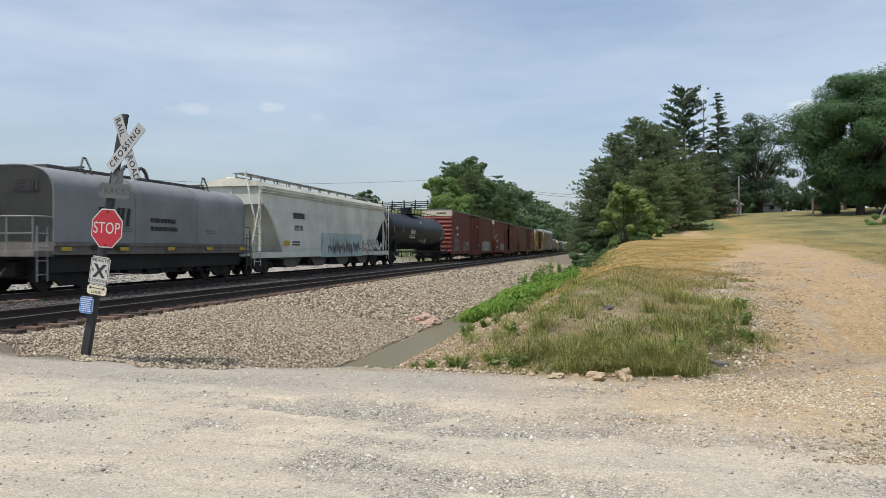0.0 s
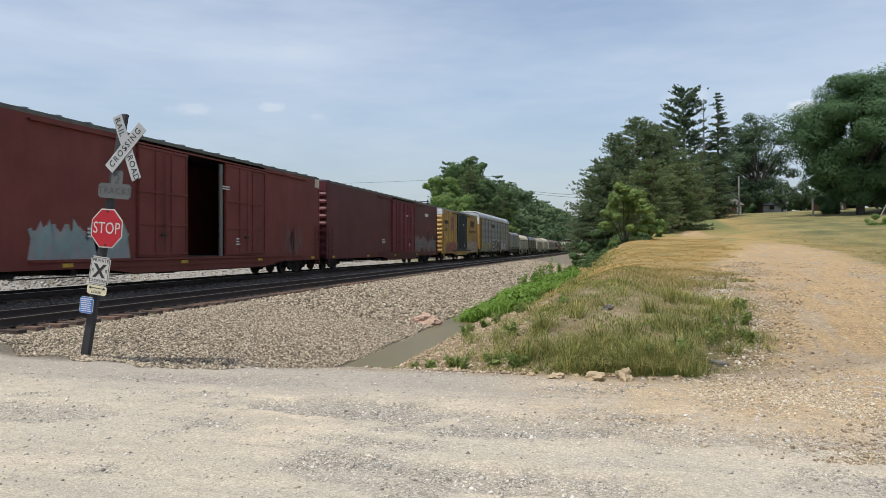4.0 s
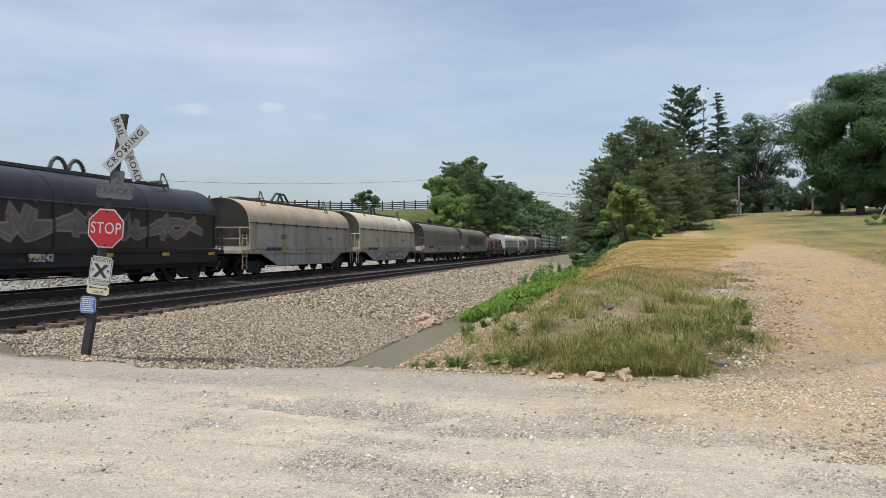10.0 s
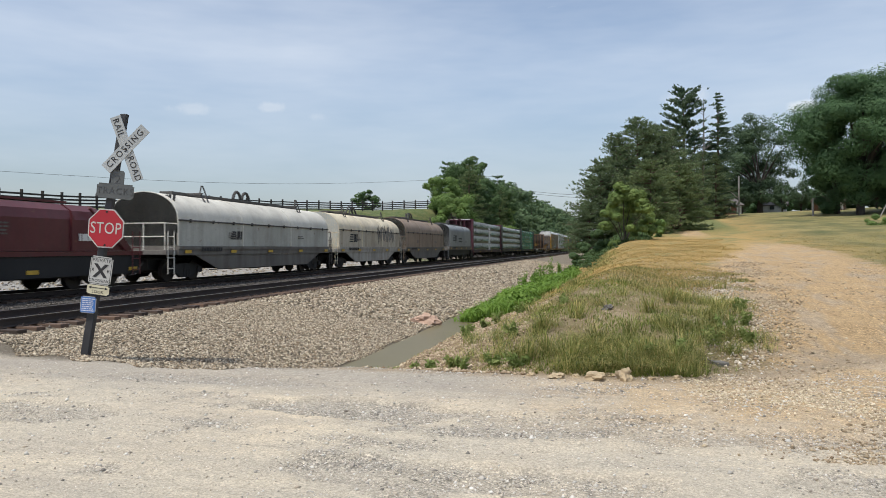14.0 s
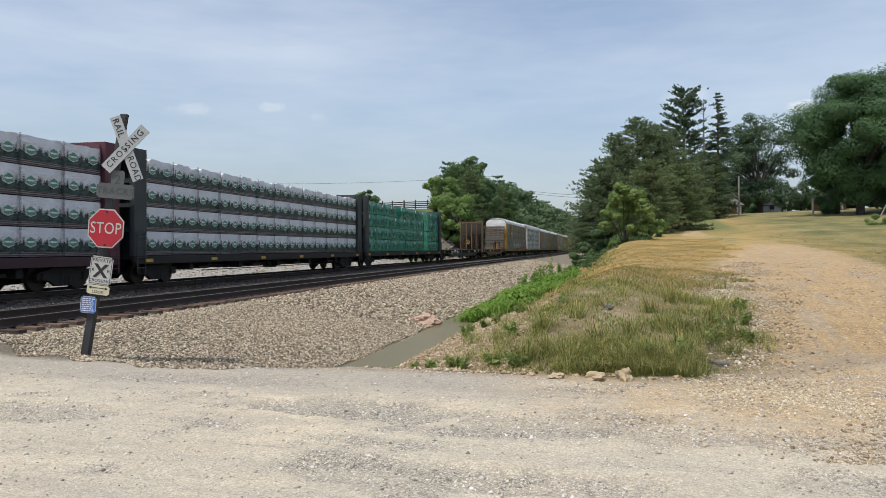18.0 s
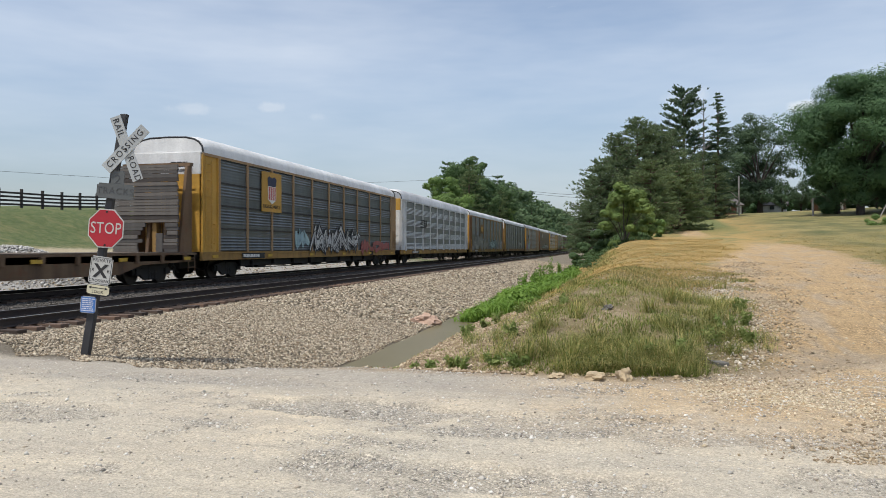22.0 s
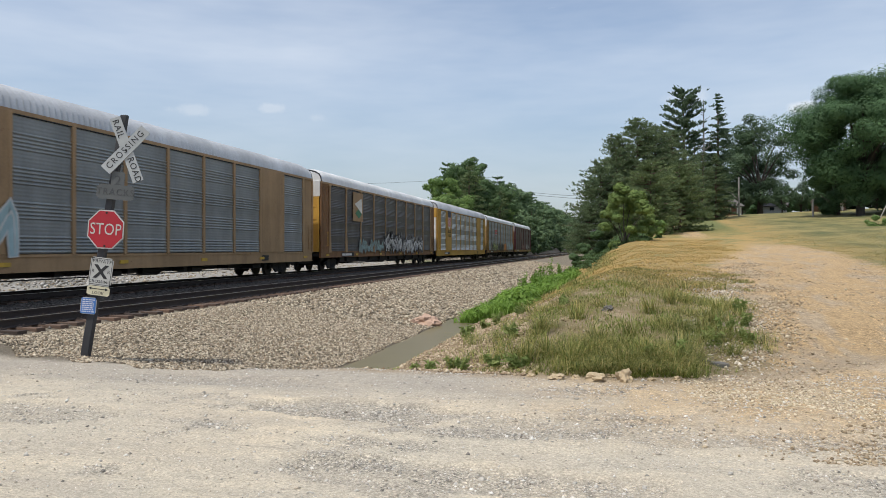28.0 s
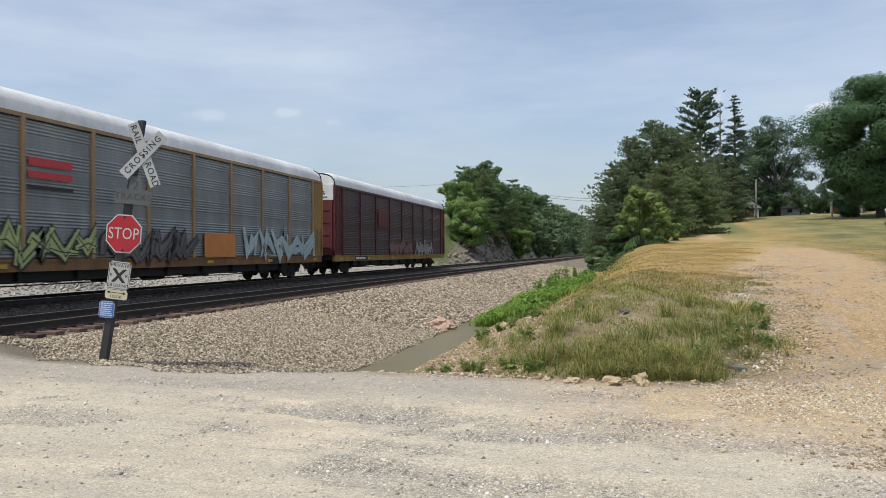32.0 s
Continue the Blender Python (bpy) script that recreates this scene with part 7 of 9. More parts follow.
bm = B()
a = [bm.verts.new((x, y, 0.0)) for x, y in ((-0.062, -0.06), (0.068, -0.06), (0.068, 0.06), (-0.062, 0.06))]
b_ = [bm.verts.new((leaning(4.0) + x * 0.85, y * 0.85, 4.0)) for x, y in ((-0.062, -0.06), (0.068, -0.06), (0.068, 0.06), (-0.062, 0.06))]
for i in range(4):
    bm.faces.new((a[i], a[(i + 1) % 4], b_[(i + 1) % 4], b_[i]))
bm.faces.new(a[::-1])
bm.faces.new(b_)
bmesh.ops.bevel(bm, geom=bm.edges[:], offset=0.012, segments=1, affect="EDGES")
part("post", bm, POST_GREY, sign)


def blade(x0, z0, x1, z1, w, y):
    """A board from one end to the other, in the plane of the sign."""
    d = Vector((x1 - x0, z1 - z0))
    n = Vector((-d.y, d.x)).normalized() * w / 2
    pts = [(x0 + n.x, z0 + n.y), (x0 - n.x, z0 - n.y), (x1 - n.x, z1 - n.y), (x1 + n.x, z1 + n.y)]
    return prism(B(), pts, y - 0.006, y + 0.006)


def facing(x, z, y, turn):
    """Pose of lettering on a plate: it reads towards -y, turned by so many degrees."""
    return pose(x, y, z, 90, 0, 0) @ pose(0, 0, 0, 0, 0, turn)


# the crossbuck, about its own middle on the post
CB = (0.735, 3.41)
cross = part("crossbuck", blade(-0.33, -0.32, 0.31, 0.34, 0.19, -0.03), CROSS_WHITE, sign, "weathered white crossbuck boards")
part("board", blade(-0.185, 0.53, 0.185, -0.5, 0.175, -0.015), CROSS_WHITE, cross)
turn1 = math.degrees(math.atan2(0.66, 0.64))
lettering("letters", "CROSSING", 0.145, BLACK_MARK, cross, facing(-0.015, 0.01, -0.038, turn1), 0.002, 0.95, 1.28)
turn2 = math.degrees(math.atan2(-1.03, 0.37))
lettering("letters", "RAIL", 0.145, BLACK_MARK, cross, facing(-0.13, 0.35, -0.023, turn2), 0.002, 0.95, 1.15)
lettering("letters", "ROAD", 0.145, BLACK_MARK, cross, facing(0.125, -0.31, -0.023, turn2), 0.002, 0.95, 1.15)
part("bolt", rod(B(), (0, -0.05, 0.0), (0, 0.06, 0), 0.02, 8), STEEL_DARK, cross)
cross.matrix_basis = pose(CB[0] - 0.0, -0.08, CB[1])


def square_plate(name, cx, cz, w, h, turn, mat, y=-0.1, r=0.03, label=""):
    bm = box(B(), -w / 2, w / 2, -0.004, 0.004, -h / 2, h / 2)
    es = [e for e in bm.edges if abs(e.verts[0].co.y - e.verts[1].co.y) > 0.001]
    bmesh.ops.bevel(bm, geom=es, offset=r, segments=3, affect="EDGES")
    ob = part(name, bm, mat, sign, label)
    ob.matrix_basis = pose(cx, y, cz, 0, -turn, 0)
    return ob


p2 = square_plate("number_plate_two", 0.585, 2.92, 0.21, 0.3, 5 - 10, SIGN_BACK, -0.1, 0.02, "weathered grey plate")
p3 = square_plate("tracks_plate", 0.55, 2.735, 0.6, 0.24, -5, SIGN_BACK, -0.112, 0.03, "weathered grey plate")
FADED = plain("faded_lettering", (0.058, 0.062, 0.066), 0.7)
lettering("letters", "TRACKS", 0.15, FADED, p3, facing(0, 0, -0.006, 0), 0.002, 0.95, 1.2)
lettering("letters", "2", 0.22, FADED, p2, facing(0, 0, -0.006, 0), 0.002)
oct_ = [(0.31 * math.cos(radians(22.5 + 45 * i)), 0.34 * math.sin(radians(22.5 + 45 * i))) for i in range(8)]
st = part("stop_plate", prism(B(), oct_, -0.004, 0.004), SIGN_WHITE, sign, "red octagonal stop plate with a white rim")
st.matrix_basis = pose(0.395, -0.1, 2.135, 0, 4, 0)
part("red_field", prism(B(), [(x * 0.935, z * 0.935) for x, z in oct_], -0.009, -0.0045), SIGN_RED, st)
lettering("letters", "STOP", 0.265, SIGN_WHITE, st, facing(0, -0.005, -0.0105, 0), 0.002, 0.77, 1.04)
for z in (0.27, -0.27):
    part("bolt", rod(B(), (0, -0.016, z), (0, 0.03, z), 0.018, 8), STEEL_DARK, st)
p4 = square_plate("private_plate", 0.31, 1.45, 0.36, 0.46, -8.0, SIGN_WHITE, -0.1, 0.03, "white plate with a black cross")
part("border", box(box(box(box(B(), -0.165, 0.165, -0.007, -0.005, 0.207, 0.214), -0.165, 0.165, -0.007, -0.005, -0.214, -0.207), -0.167, -0.16, -0.007, -0.005, -0.21, 0.21), 0.16, 0.167, -0.007, -0.005, -0.21, 0.21), BLACK_MARK, p4)
lettering("letters", "PRIVATE", 0.075, BLACK_MARK, p4, facing(0, 0.165, -0.006, 0), 0.0015, 1.0, 1.1)
lettering("letters", "CROSSING", 0.068, BLACK_MARK, p4, facing(0, -0.165, -0.006, 0), 0.0015, 1.0, 1.1)
lettering("letters", "R", 0.08, BLACK_MARK, p4, facing(-0.125, 0.0, -0.006, 0), 0.0015)
lettering("letters", "R", 0.08, BLACK_MARK, p4, facing(0.125, 0.0, -0.006, 0), 0.0015)
bm = B()
for s in (-1, 1):
    prism(bm, [(-0.09 * s - 0.03, -0.11), (-0.09 * s + 0.03, -0.11), (0.09 * s + 0.03, 0.11), (0.09 * s - 0.03, 0.11)], -0.009 - 0.001 * s, -0.0055)
part("cross_mark", bm, BLACK_MARK, p4)
p5 = square_plate("look_plate", 0.265, 1.14, 0.36, 0.15, -8.0, plain("cream_plate", (0.6, 0.56, 0.4), 0.5), -0.102, 0.02, "cream plate with a two-headed arrow")
lettering("letters", "LOOK", 0.065, BLACK_MARK, p5, facing(0, -0.035, -0.006, 0), 0.0015, 1.0, 1.1)
bm = box(B(), -0.12, 0.12, -0.008, -0.005, 0.026, 0.036)
for s in (-1, 1):
    prism(bm, [(s * 0.155, 0.031), (s * 0.11, 0.055), (s * 0.11, 0.007)], -0.008, -0.005)
part("arrow", bm, BLACK_MARK, p5)
p6 = square_plate("blue_plate", 0.105, 0.9, 0.25, 0.27, -5.0, SIGN_WHITE, -0.1, 0.03, "small blue notice plate with a white rim")
part("blue_field", box(B(), -0.115, 0.115, -0.009, -0.005, -0.125, 0.125), SIGN_BLUE, p6)
bm = B()
rs = random.Random(5)
for i in range(7):
    k = -0.095
    while k < 0.07:
        w = rs.uniform(0.015, 0.05)
        box(bm, k, k + w, -0.0115, -0.0095, 0.09 - i * 0.032, 0.105 - i * 0.032)
        k += w + 0.01
part("print_bar", bm, WHITE_MARK, p6)


def sign_motion():
    # the loose crossbuck swings about its post as the wind of the train catches it
    rows = ((0, -14), (4, -13), (7, -14), (9.0, -13), (9.4, -1), (12, 0), (18, 1), (22, 0), (26, 1), (28.5, 3), (30, 0), (32, 2))
    walk(cross, [(t, pose(CB[0] - a * 0.004, -0.1 + a * 0.008, CB[1], 0, 0, a * 1.25)) for t, a in rows])
    # the plates below turn with it, less far
    for plate_, x, y, z, lean, k in ((p2, 0.585, -0.1, 2.92, 5, -0.001), (p3, 0.55, -0.112, 2.735, 5, -0.001), (st, 0.395, -0.1, 2.135, 4, -0.003), (p4, 0.31, -0.1, 1.45, 8, -0.0005), (p5, 0.265, -0.102, 1.14, 8, -0.0005), (p6, 0.105, -0.1, 0.9, 5, 0.0)):
        walk(plate_, [(t, pose(x + a * k, y + a * 0.004, z, 0, lean, 0) @ pose(0, 0, 0, 0, 0, a)) for t, a in rows])


# ---- board fence on the hill ----
FENCE = plain("dark_stained_board", (0.036, 0.032, 0.03), 0.85, 0, 4, 0.3)
fence = tagged(new("board_fence"), "dark stained four-board pasture fence along the hill", "fence")
line = [(-44, 18), (-47, 36), (-48.5, 50), (-49.5, 70), (-48.5, 86), (-45.6, 98), (-41.5, 108.5), (-36.7, 120), (-33, 125), (-27, 130)]
fx, fy = [p[0] for p in line], [p[1] for p in line]
acc = np.concatenate([[0], np.cumsum(np.hypot(np.diff(fx), np.diff(fy)))])
ks = np.arange(0, acc[-1], 2.5)
pts = [(float(np.interp(k, acc, fx)), float(np.interp(k, acc, fy))) for k in ks]
post_me = bpy.data.meshes.new("fence_post")
bm = box(B(), -0.09, 0.09, -0.09, 0.09, -0.3, 1.62, 0.01)
bm.to_mesh(post_me)
bm.free()
post_me.materials.append(FENCE)
tops = [float(ground_z(x, y)) for x, y in pts]
for (x, y), z in zip(pts, tops):
    share("fence_post", post_me, fence, pose(x, y, z))
for (x0, y0), (x1, y1), z0, z1 in zip(pts, pts[1:], tops, tops[1:]):
    for k in (0.3, 0.62, 0.94, 1.26):
        bm = B()
        d = Vector((x1 - x0, y1 - y0)).normalized() * 0.02
        nx_, ny_ = -d.y, d.x
        vs = [bm.verts.new((x + s * nx_ + 0.09 * (ny_ * 0 + 1) * 0, y + s * ny_, z + k + e)) for x, y, z in ((x0, y0, z0), (x1, y1, z1)) for s in (-1, 1) for e in (-0.08, 0.08)]
        for q in ((0, 1, 5, 4), (2, 6, 7, 3), (1, 3, 7, 5), (0, 4, 6, 2), (0, 2, 3, 1), (4, 5, 7, 6)):
            bm.faces.new([vs[i] for i in q])
        part("fence_board", bm, FENCE, fence)

# ---- wires and pole ----
WIRE = plain("black_wire", (0.03, 0.03, 0.033), 0.6)


def wire(points, r, label):
    cu = bpy.data.curves.new("power_line", "CURVE")
    cu.dimensions, cu.bevel_depth, cu.bevel_resolution = "3D", r, 1
    sp = cu.splines.new("NURBS")
    sp.points.add(len(points) - 1)
    for p, q in zip(sp.points, points):
        p.co = (*q, 1)
    sp.use_endpoint_u, sp.order_u = True, 3
    ob = new("power_line", cu)
    me = bpy.data.meshes.new_from_object(ob)
    bpy.data.objects.remove(ob)
    me.materials.append(WIRE)
    return tagged(new("power_line", me), label, "cable", "overhead wires")


wire([(-74.0, 61.0, 10.5), (-64.2, 79.7, 10.6), (-53.6, 95.5, 10.9), (-42.6, 111.3, 12.0), (-28.9, 128.8, 14.0), (-20, 140, 15.6)], 0.02, "thin sagging wire over the hill")
for dz in (0.0, 0.55):
    wire([(-27.0, 192.0, 16.8 + dz), (-15.9, 175.0, 14.2 + dz), (-2.5, 153.5, 11.7 + dz), (4.0, 142.0, 11.9 + dz)], 0.035, "thin dark wire between the trees")
pole = tagged(new("utility_pole"), "grey wooden utility pole with a lamp arm", "utility pole")
pole.location = (21.2, 133.1, float(ground_z(21.2, 133.1)) - 0.2)
GREY_WOOD = plain("grey_wood", (0.33, 0.31, 0.29), 0.9, 0, 3)
part("pole_shaft", rod(B(), (0, 0, 0), (0, 0, 6.8), 0.16, 8, 0.12), GREY_WOOD, pole)
part("lamp_arm", rods(B(), [(0, 0, 2.9), (-1.2, 0, 4.1), (-2.6, 0, 4.6), (-3.6, 0, 4.4)], 0.05, 6), GREY_WOOD, pole)

# ---- buildings beyond the lawn ----
BRICK = plain("red_brick", (0.2, 0.1, 0.075), 0.9, 0, 8)
SHINGLE = plain("grey_shingle", (0.12, 0.11, 0.105), 0.9, 0, 5)
BRICK_ROOF = plain("brown_shingle", (0.075, 0.05, 0.042), 0.95, 0, 5)
SIDING = plain("white_siding", (0.6, 0.6, 0.58), 0.7, 0, 2)
GLASS_DARK = plain("dark_pane", (0.03, 0.035, 0.04), 0.1, 0, 1)


def house(name, x, y, turn, w, d, h, roof_h, wall_mat, label, windows=2, roof_mat=SHINGLE):
    e = tagged(new(name), label, "house")
    e.matrix_basis = pose(x, y, float(ground_z(x, y)) - 0.3, 0, 0, turn)
    part("wall", box(B(), -w / 2, w / 2, -d / 2, d / 2, 0, h), wall_mat, e)
    part("gable", prism(B(), [(-d / 2, h + 0.002), (d / 2, h + 0.002), (0, h + roof_h - 0.05)], -w / 2, w / 2, "x"), wall_mat, e)
    bm = B()
    for s in (-1, 1):
        prism(bm, [(s * (d / 2 + 0.4), h - 0.2), (0, h + roof_h), (0, h + roof_h + 0.14), (s * (d / 2 + 0.45), h - 0.06)], -w / 2 - 0.4, w / 2 + 0.4, "x")
    part("roof", bm, roof_mat, e)
    for i in range(windows):
        k = -w / 2 + w * (i + 0.7) / (windows + 0.6)
        wd = part("window", box(B(), k - 0.5, k + 0.5, -d / 2 - 0.05, -d / 2 + 0.02, h * 0.4, h * 0.85), SIDING, e)
        part("pane", box(B(), k - 0.43, k + 0.43, -d / 2 - 0.06, -d / 2 - 0.052, h * 0.43, h * 0.82), GLASS_DARK, wd)
    part("door", box(B(), w * 0.3, w * 0.3 + 0.9, -d / 2 - 0.04, -d / 2 + 0.02, 0.2, 2.1), SIDING, e)
    return e


house("brick_house", 19.6, 143.0, 20, 4.6, 6.5, 2.0, 1.3, BRICK, "small red brick house with a grey roof", 1)
house("white_shed", 32.6, 162.0, -15, 4.6, 3, 1.7, 0.5, SIDING, "low white shed beyond the lawn", 1)
hs = house("brown_house", 37.0, 139.2, -20, 4.6, 5, 1.7, 0.6, plain("brown_siding", (0.24, 0.13, 0.085), 0.8), "brown house with a porch under trees", 2, BRICK_ROOF)
part("porch_roof", box(B(), -2.4, 2.4, -4.2, -2.5, 1.55, 1.65), BRICK_ROOF, hs)
for k in (-2.3, 0.0, 2.3):
    part("porch_post", box(B(), k - 0.07, k + 0.07, -4.15, -4.0, 0, 1.55), GREY_WOOD, hs)
post_ = part("wooden_post", rod(B(), (0, 0, -0.3), (0, 0, 2.5), 0.12, 8), GREY_WOOD)
post_.location = (28.0, 113.5, float(ground_z(28.0, 113.5)))
tagged(post_, "short grey wooden post on the lawn", "post")

# ---- trees ----
def leaf_quads(P, Nn, size, rs, long=1.0):
    """Quads at the points P, facing about along Nn. Returns corners and loops."""
    n = len(P)
    r = rs.normal(size=(n, 3))
    U = np.cross(Nn, r)
    U /= np.linalg.norm(U, axis=1)[:, None] + 1e-9
    W = np.cross(Nn, U)
    W /= np.linalg.norm(W, axis=1)[:, None] + 1e-9
    s = size * rs.uniform(0.6, 1.35, n)[:, None]
    U, W = U * s * 0.5 * long, W * s * 0.5 / max(1.0, long * 0.7)
    bend = Nn * s * 0.12
    co = np.stack([P - U, P - W + bend, P + U, P + W + bend], 1).reshape(-1, 3)
    return co


def leaves(name, P, Nn, size, rs, mat, parent, long=1.0):
    co = leaf_quads(P, Nn, size, rs, long)
    return bulk(name, co, np.arange(len(co)), 4, mat, parent)


BARK = plain("grey_brown_bark", (0.055, 0.047, 0.04), 0.95, 0, 3, 0.4)
BARK_PINE = plain("reddish_pine_bark", (0.12, 0.08, 0.06), 0.95, 0, 3, 0.4)
LEAF_OAK = leafy("oak_leaf", ((0.078, 0.145, 0.073), (0.092, 0.167, 0.081), (0.108, 0.188, 0.088)), 0.38)
LEAF_BRIGHT = leafy("bright_leaf", ((0.150, 0.237, 0.081), (0.188, 0.288, 0.094), (0.231, 0.331, 0.112)), 0.4)
LEAF_MID = leafy("woodland_leaf", ((0.088, 0.148, 0.07), (0.107, 0.174, 0.077), (0.127, 0.2, 0.086)), 0.36)
# Paler and bluer than the woodland leaf: distance haze mixed into the colour.
HAZY_LEAF = leafy("hazy_woodland_leaf", ((0.128, 0.2, 0.112), (0.152, 0.228, 0.122), (0.18, 0.258, 0.133)), 0.38)
LEAF_SHRUB = leafy("shrub_leaf", ((0.16, 0.235, 0.075), (0.2, 0.28, 0.09), (0.25, 0.33, 0.11)), 0.4)
NEEDLE = leafy("pine_needle", ((0.137, 0.189, 0.111), (0.169, 0.227, 0.124), (0.208, 0.267, 0.140)), 0.42)
NEEDLE_BLUE = leafy("white_pine_needle", ((0.102, 0.154, 0.106), (0.126, 0.186, 0.120), (0.156, 0.216, 0.132)), 0.42)
NEEDLE_WARM = leafy("olive_pine_needle", ((0.14, 0.19, 0.095), (0.172, 0.228, 0.108), (0.208, 0.262, 0.12)), 0.42)


def broadleaf(name, h, crown_w, base, seed, mat, n=12000, size=0.36, clumps=80, label="", squat=1.0):
    """A trunk with limbs; the crown is made of clumps of single leaves, with gaps between."""
    rs = np.random.RandomState(seed)
    t = tagged(new(name), label, "tree")
    cr = crown_w / 2
    zc, zr = (h + base) / 2, (h - base) / 2
    # lumps of the crown
    d = rs.normal(size=(clumps, 3))
    d /= np.linalg.norm(d, axis=1)[:, None]
    r = rs.uniform(0.35, 0.84, clumps) ** 0.6
    lob = 1 + 0.2 * np.sin(3 * np.arctan2(d[:, 1], d[:, 0]) + seed) + 0.1 * np.sin(5 * d[:, 2] + seed)
    C = np.stack([d[:, 0] * cr * r * lob, d[:, 1] * cr * r * lob, zc + d[:, 2] * zr * r * squat], 1)
    low = C[:, 2] < zc
    C[low, :2] *= (0.72 + 0.28 * (C[low, 2:3] - base) / max(0.1, zc - base))
    bm = B()
    rod(bm, (0, 0, -0.4), (0, 0, base + zr * 0.5), h * 0.026 + 0.08, 9, h * 0.016)
    for i in range(0, clumps, 4):
        s = Vector((0, 0, base + (C[i, 2] - base) * 0.35))
        m = (s + Vector(C[i])) / 2 + Vector((0, 0, 0.06 * h))
        rod(bm, s, m, h * 0.011, 5, h * 0.007)
        rod(bm, m, Vector(C[i]), h * 0.007, 5, h * 0.002)
    part("trunk", bm, BARK, t)
    k = rs.randint(0, clumps, n)
    q = rs.normal(size=(n, 3))
    q /= np.linalg.norm(q, axis=1)[:, None]
    # each lump is itself uneven: small sprays stand out of it
    sub = rs.normal(size=(clumps, 9, 3))
    sub /= np.linalg.norm(sub, axis=2)[:, :, None]
    near = np.einsum("nij,nj->ni", sub[k], q).max(1)
    rad = cr * rs.uniform(0.17, 0.34, clumps)[k] * (0.72 + 0.36 * np.clip((near - 0.45) / 0.5, 0, 1))
    P = C[k] + q * (rad * rs.uniform(0.3, 1.0, n) ** 0.45)[:, None] * np.array([1, 1, 0.72])
    Nn = q * 1.2 + np.array([0, 0, 0.3]) + rs.normal(size=(n, 3)) * 0.2
    Nn /= np.linalg.norm(Nn, axis=1)[:, None]
    leaves("crown", P, Nn, size, rs, mat, t)
    return t


def sprays(name, P, D, length, width, rs, mat, parent):
    """Narrow needle sprays at P that point along D."""
    n = len(P)
    U = D / (np.linalg.norm(D, axis=1)[:, None] + 1e-9)
    W = np.cross(U, rs.normal(size=(n, 3)))
    W /= np.linalg.norm(W, axis=1)[:, None] + 1e-9
    s = rs.uniform(0.6, 1.3, n)[:, None]
    U, W = U * s * length, W * s * width * 0.5
    co = np.stack([P - U * 0.4, P + W, P + U * 0.6, P - W], 1).reshape(-1, 3)
    return bulk(name, co, np.arange(len(co)), 4, mat, parent)


def pine(name, h, w, base, seed, mat, label, whorl=0.4, per=7, shape=0.75, tuft=0.34, droop=-0.12, gap=0.0, density=7, lift=0.35, wide=0.075, each=7):
    """A trunk with whorls of branches; sprays of needles along the outer part of each."""
    rs = np.random.RandomState(seed)
    t = tagged(new(name), label, "tree")
    bm = B()
    rod(bm, (0, 0, -0.4), (0, 0, h * 0.985), h * 0.016 + 0.05, 8, 0.02)
    P, D = [], []
    z = base
    while z < h - 0.1:
        f_ = (z - base) / (h - base)
        reach = w / 2 * (math.sin(math.pi * min(1, (1 - f_) * 0.95 + 0.05) * 0.5) ** shape) * (0.75 + 0.25 * min(1, f_ * 5 + 0.3))
        for j in range(per):
            if rs.rand() < gap:
                continue
            a, l = rs.uniform(0, 6.28), reach * rs.uniform(0.55, 1.15)
            up = droop + rs.uniform(-0.1, 0.2) + lift * f_
            s = np.array([0, 0, z])
            tip = np.array([math.cos(a) * l, math.sin(a) * l, z + up * l])
            if j % 2 == 0:
                rod(bm, s.tolist(), tip.tolist(), 0.03 + 0.02 * l / 3, 4, 0.01)
            out = (tip - s) / (l + 1e-6)
            m = max(3, int(density * l))
            q = rs.uniform(0.25, 1.02, m)[:, None]
            c = s + (tip - s) * q + rs.normal(size=(m, 3)) * np.array([0.24, 0.24, 0.05]) * (0.4 + q) * min(1.0, l / 2)
            # each twig carries a brush of needles that points outwards and up
            c = np.repeat(c, each, 0)
            away = np.repeat(rs.normal(size=(m, 3)) * np.array([0.5, 0.5, 0.15]), each, 0)
            P.append(c + rs.normal(size=c.shape) * 0.06)
            D.append(out * 0.8 + away + np.array([0, 0, 0.4]) + rs.normal(size=c.shape) * 0.42)
        z += whorl * rs.uniform(0.7, 1.3)
    part("trunk", bm, BARK_PINE, t)
    sprays("crown", np.concatenate(P), np.concatenate(D), tuft, wide, rs, mat, t)
    return t


def stand(t, x, y, turn=0, scale=1.0, sink=0.1):
    t.matrix_basis = pose(x, y, float(ground_z(x, y)) - sink, 0, 0, turn) @ Matrix.Scale(scale, 4)
    return t


def again(t, x, y, turn, scale=1.0, tall=1.0, sink=0.15):
    c = copy_thing(t, pose(x, y, float(ground_z(x, y)) - sink, 0, 0, turn))
    c.scale = (scale, scale, scale * tall)
    return c


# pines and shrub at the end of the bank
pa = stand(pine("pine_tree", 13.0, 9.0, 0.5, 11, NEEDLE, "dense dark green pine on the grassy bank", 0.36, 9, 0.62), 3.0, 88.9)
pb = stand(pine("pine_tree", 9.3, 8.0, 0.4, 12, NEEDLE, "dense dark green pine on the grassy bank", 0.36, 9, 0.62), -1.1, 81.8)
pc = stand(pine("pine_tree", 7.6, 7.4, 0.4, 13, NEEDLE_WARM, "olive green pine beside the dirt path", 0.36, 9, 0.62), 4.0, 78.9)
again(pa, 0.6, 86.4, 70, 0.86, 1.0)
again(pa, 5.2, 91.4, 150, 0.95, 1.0)
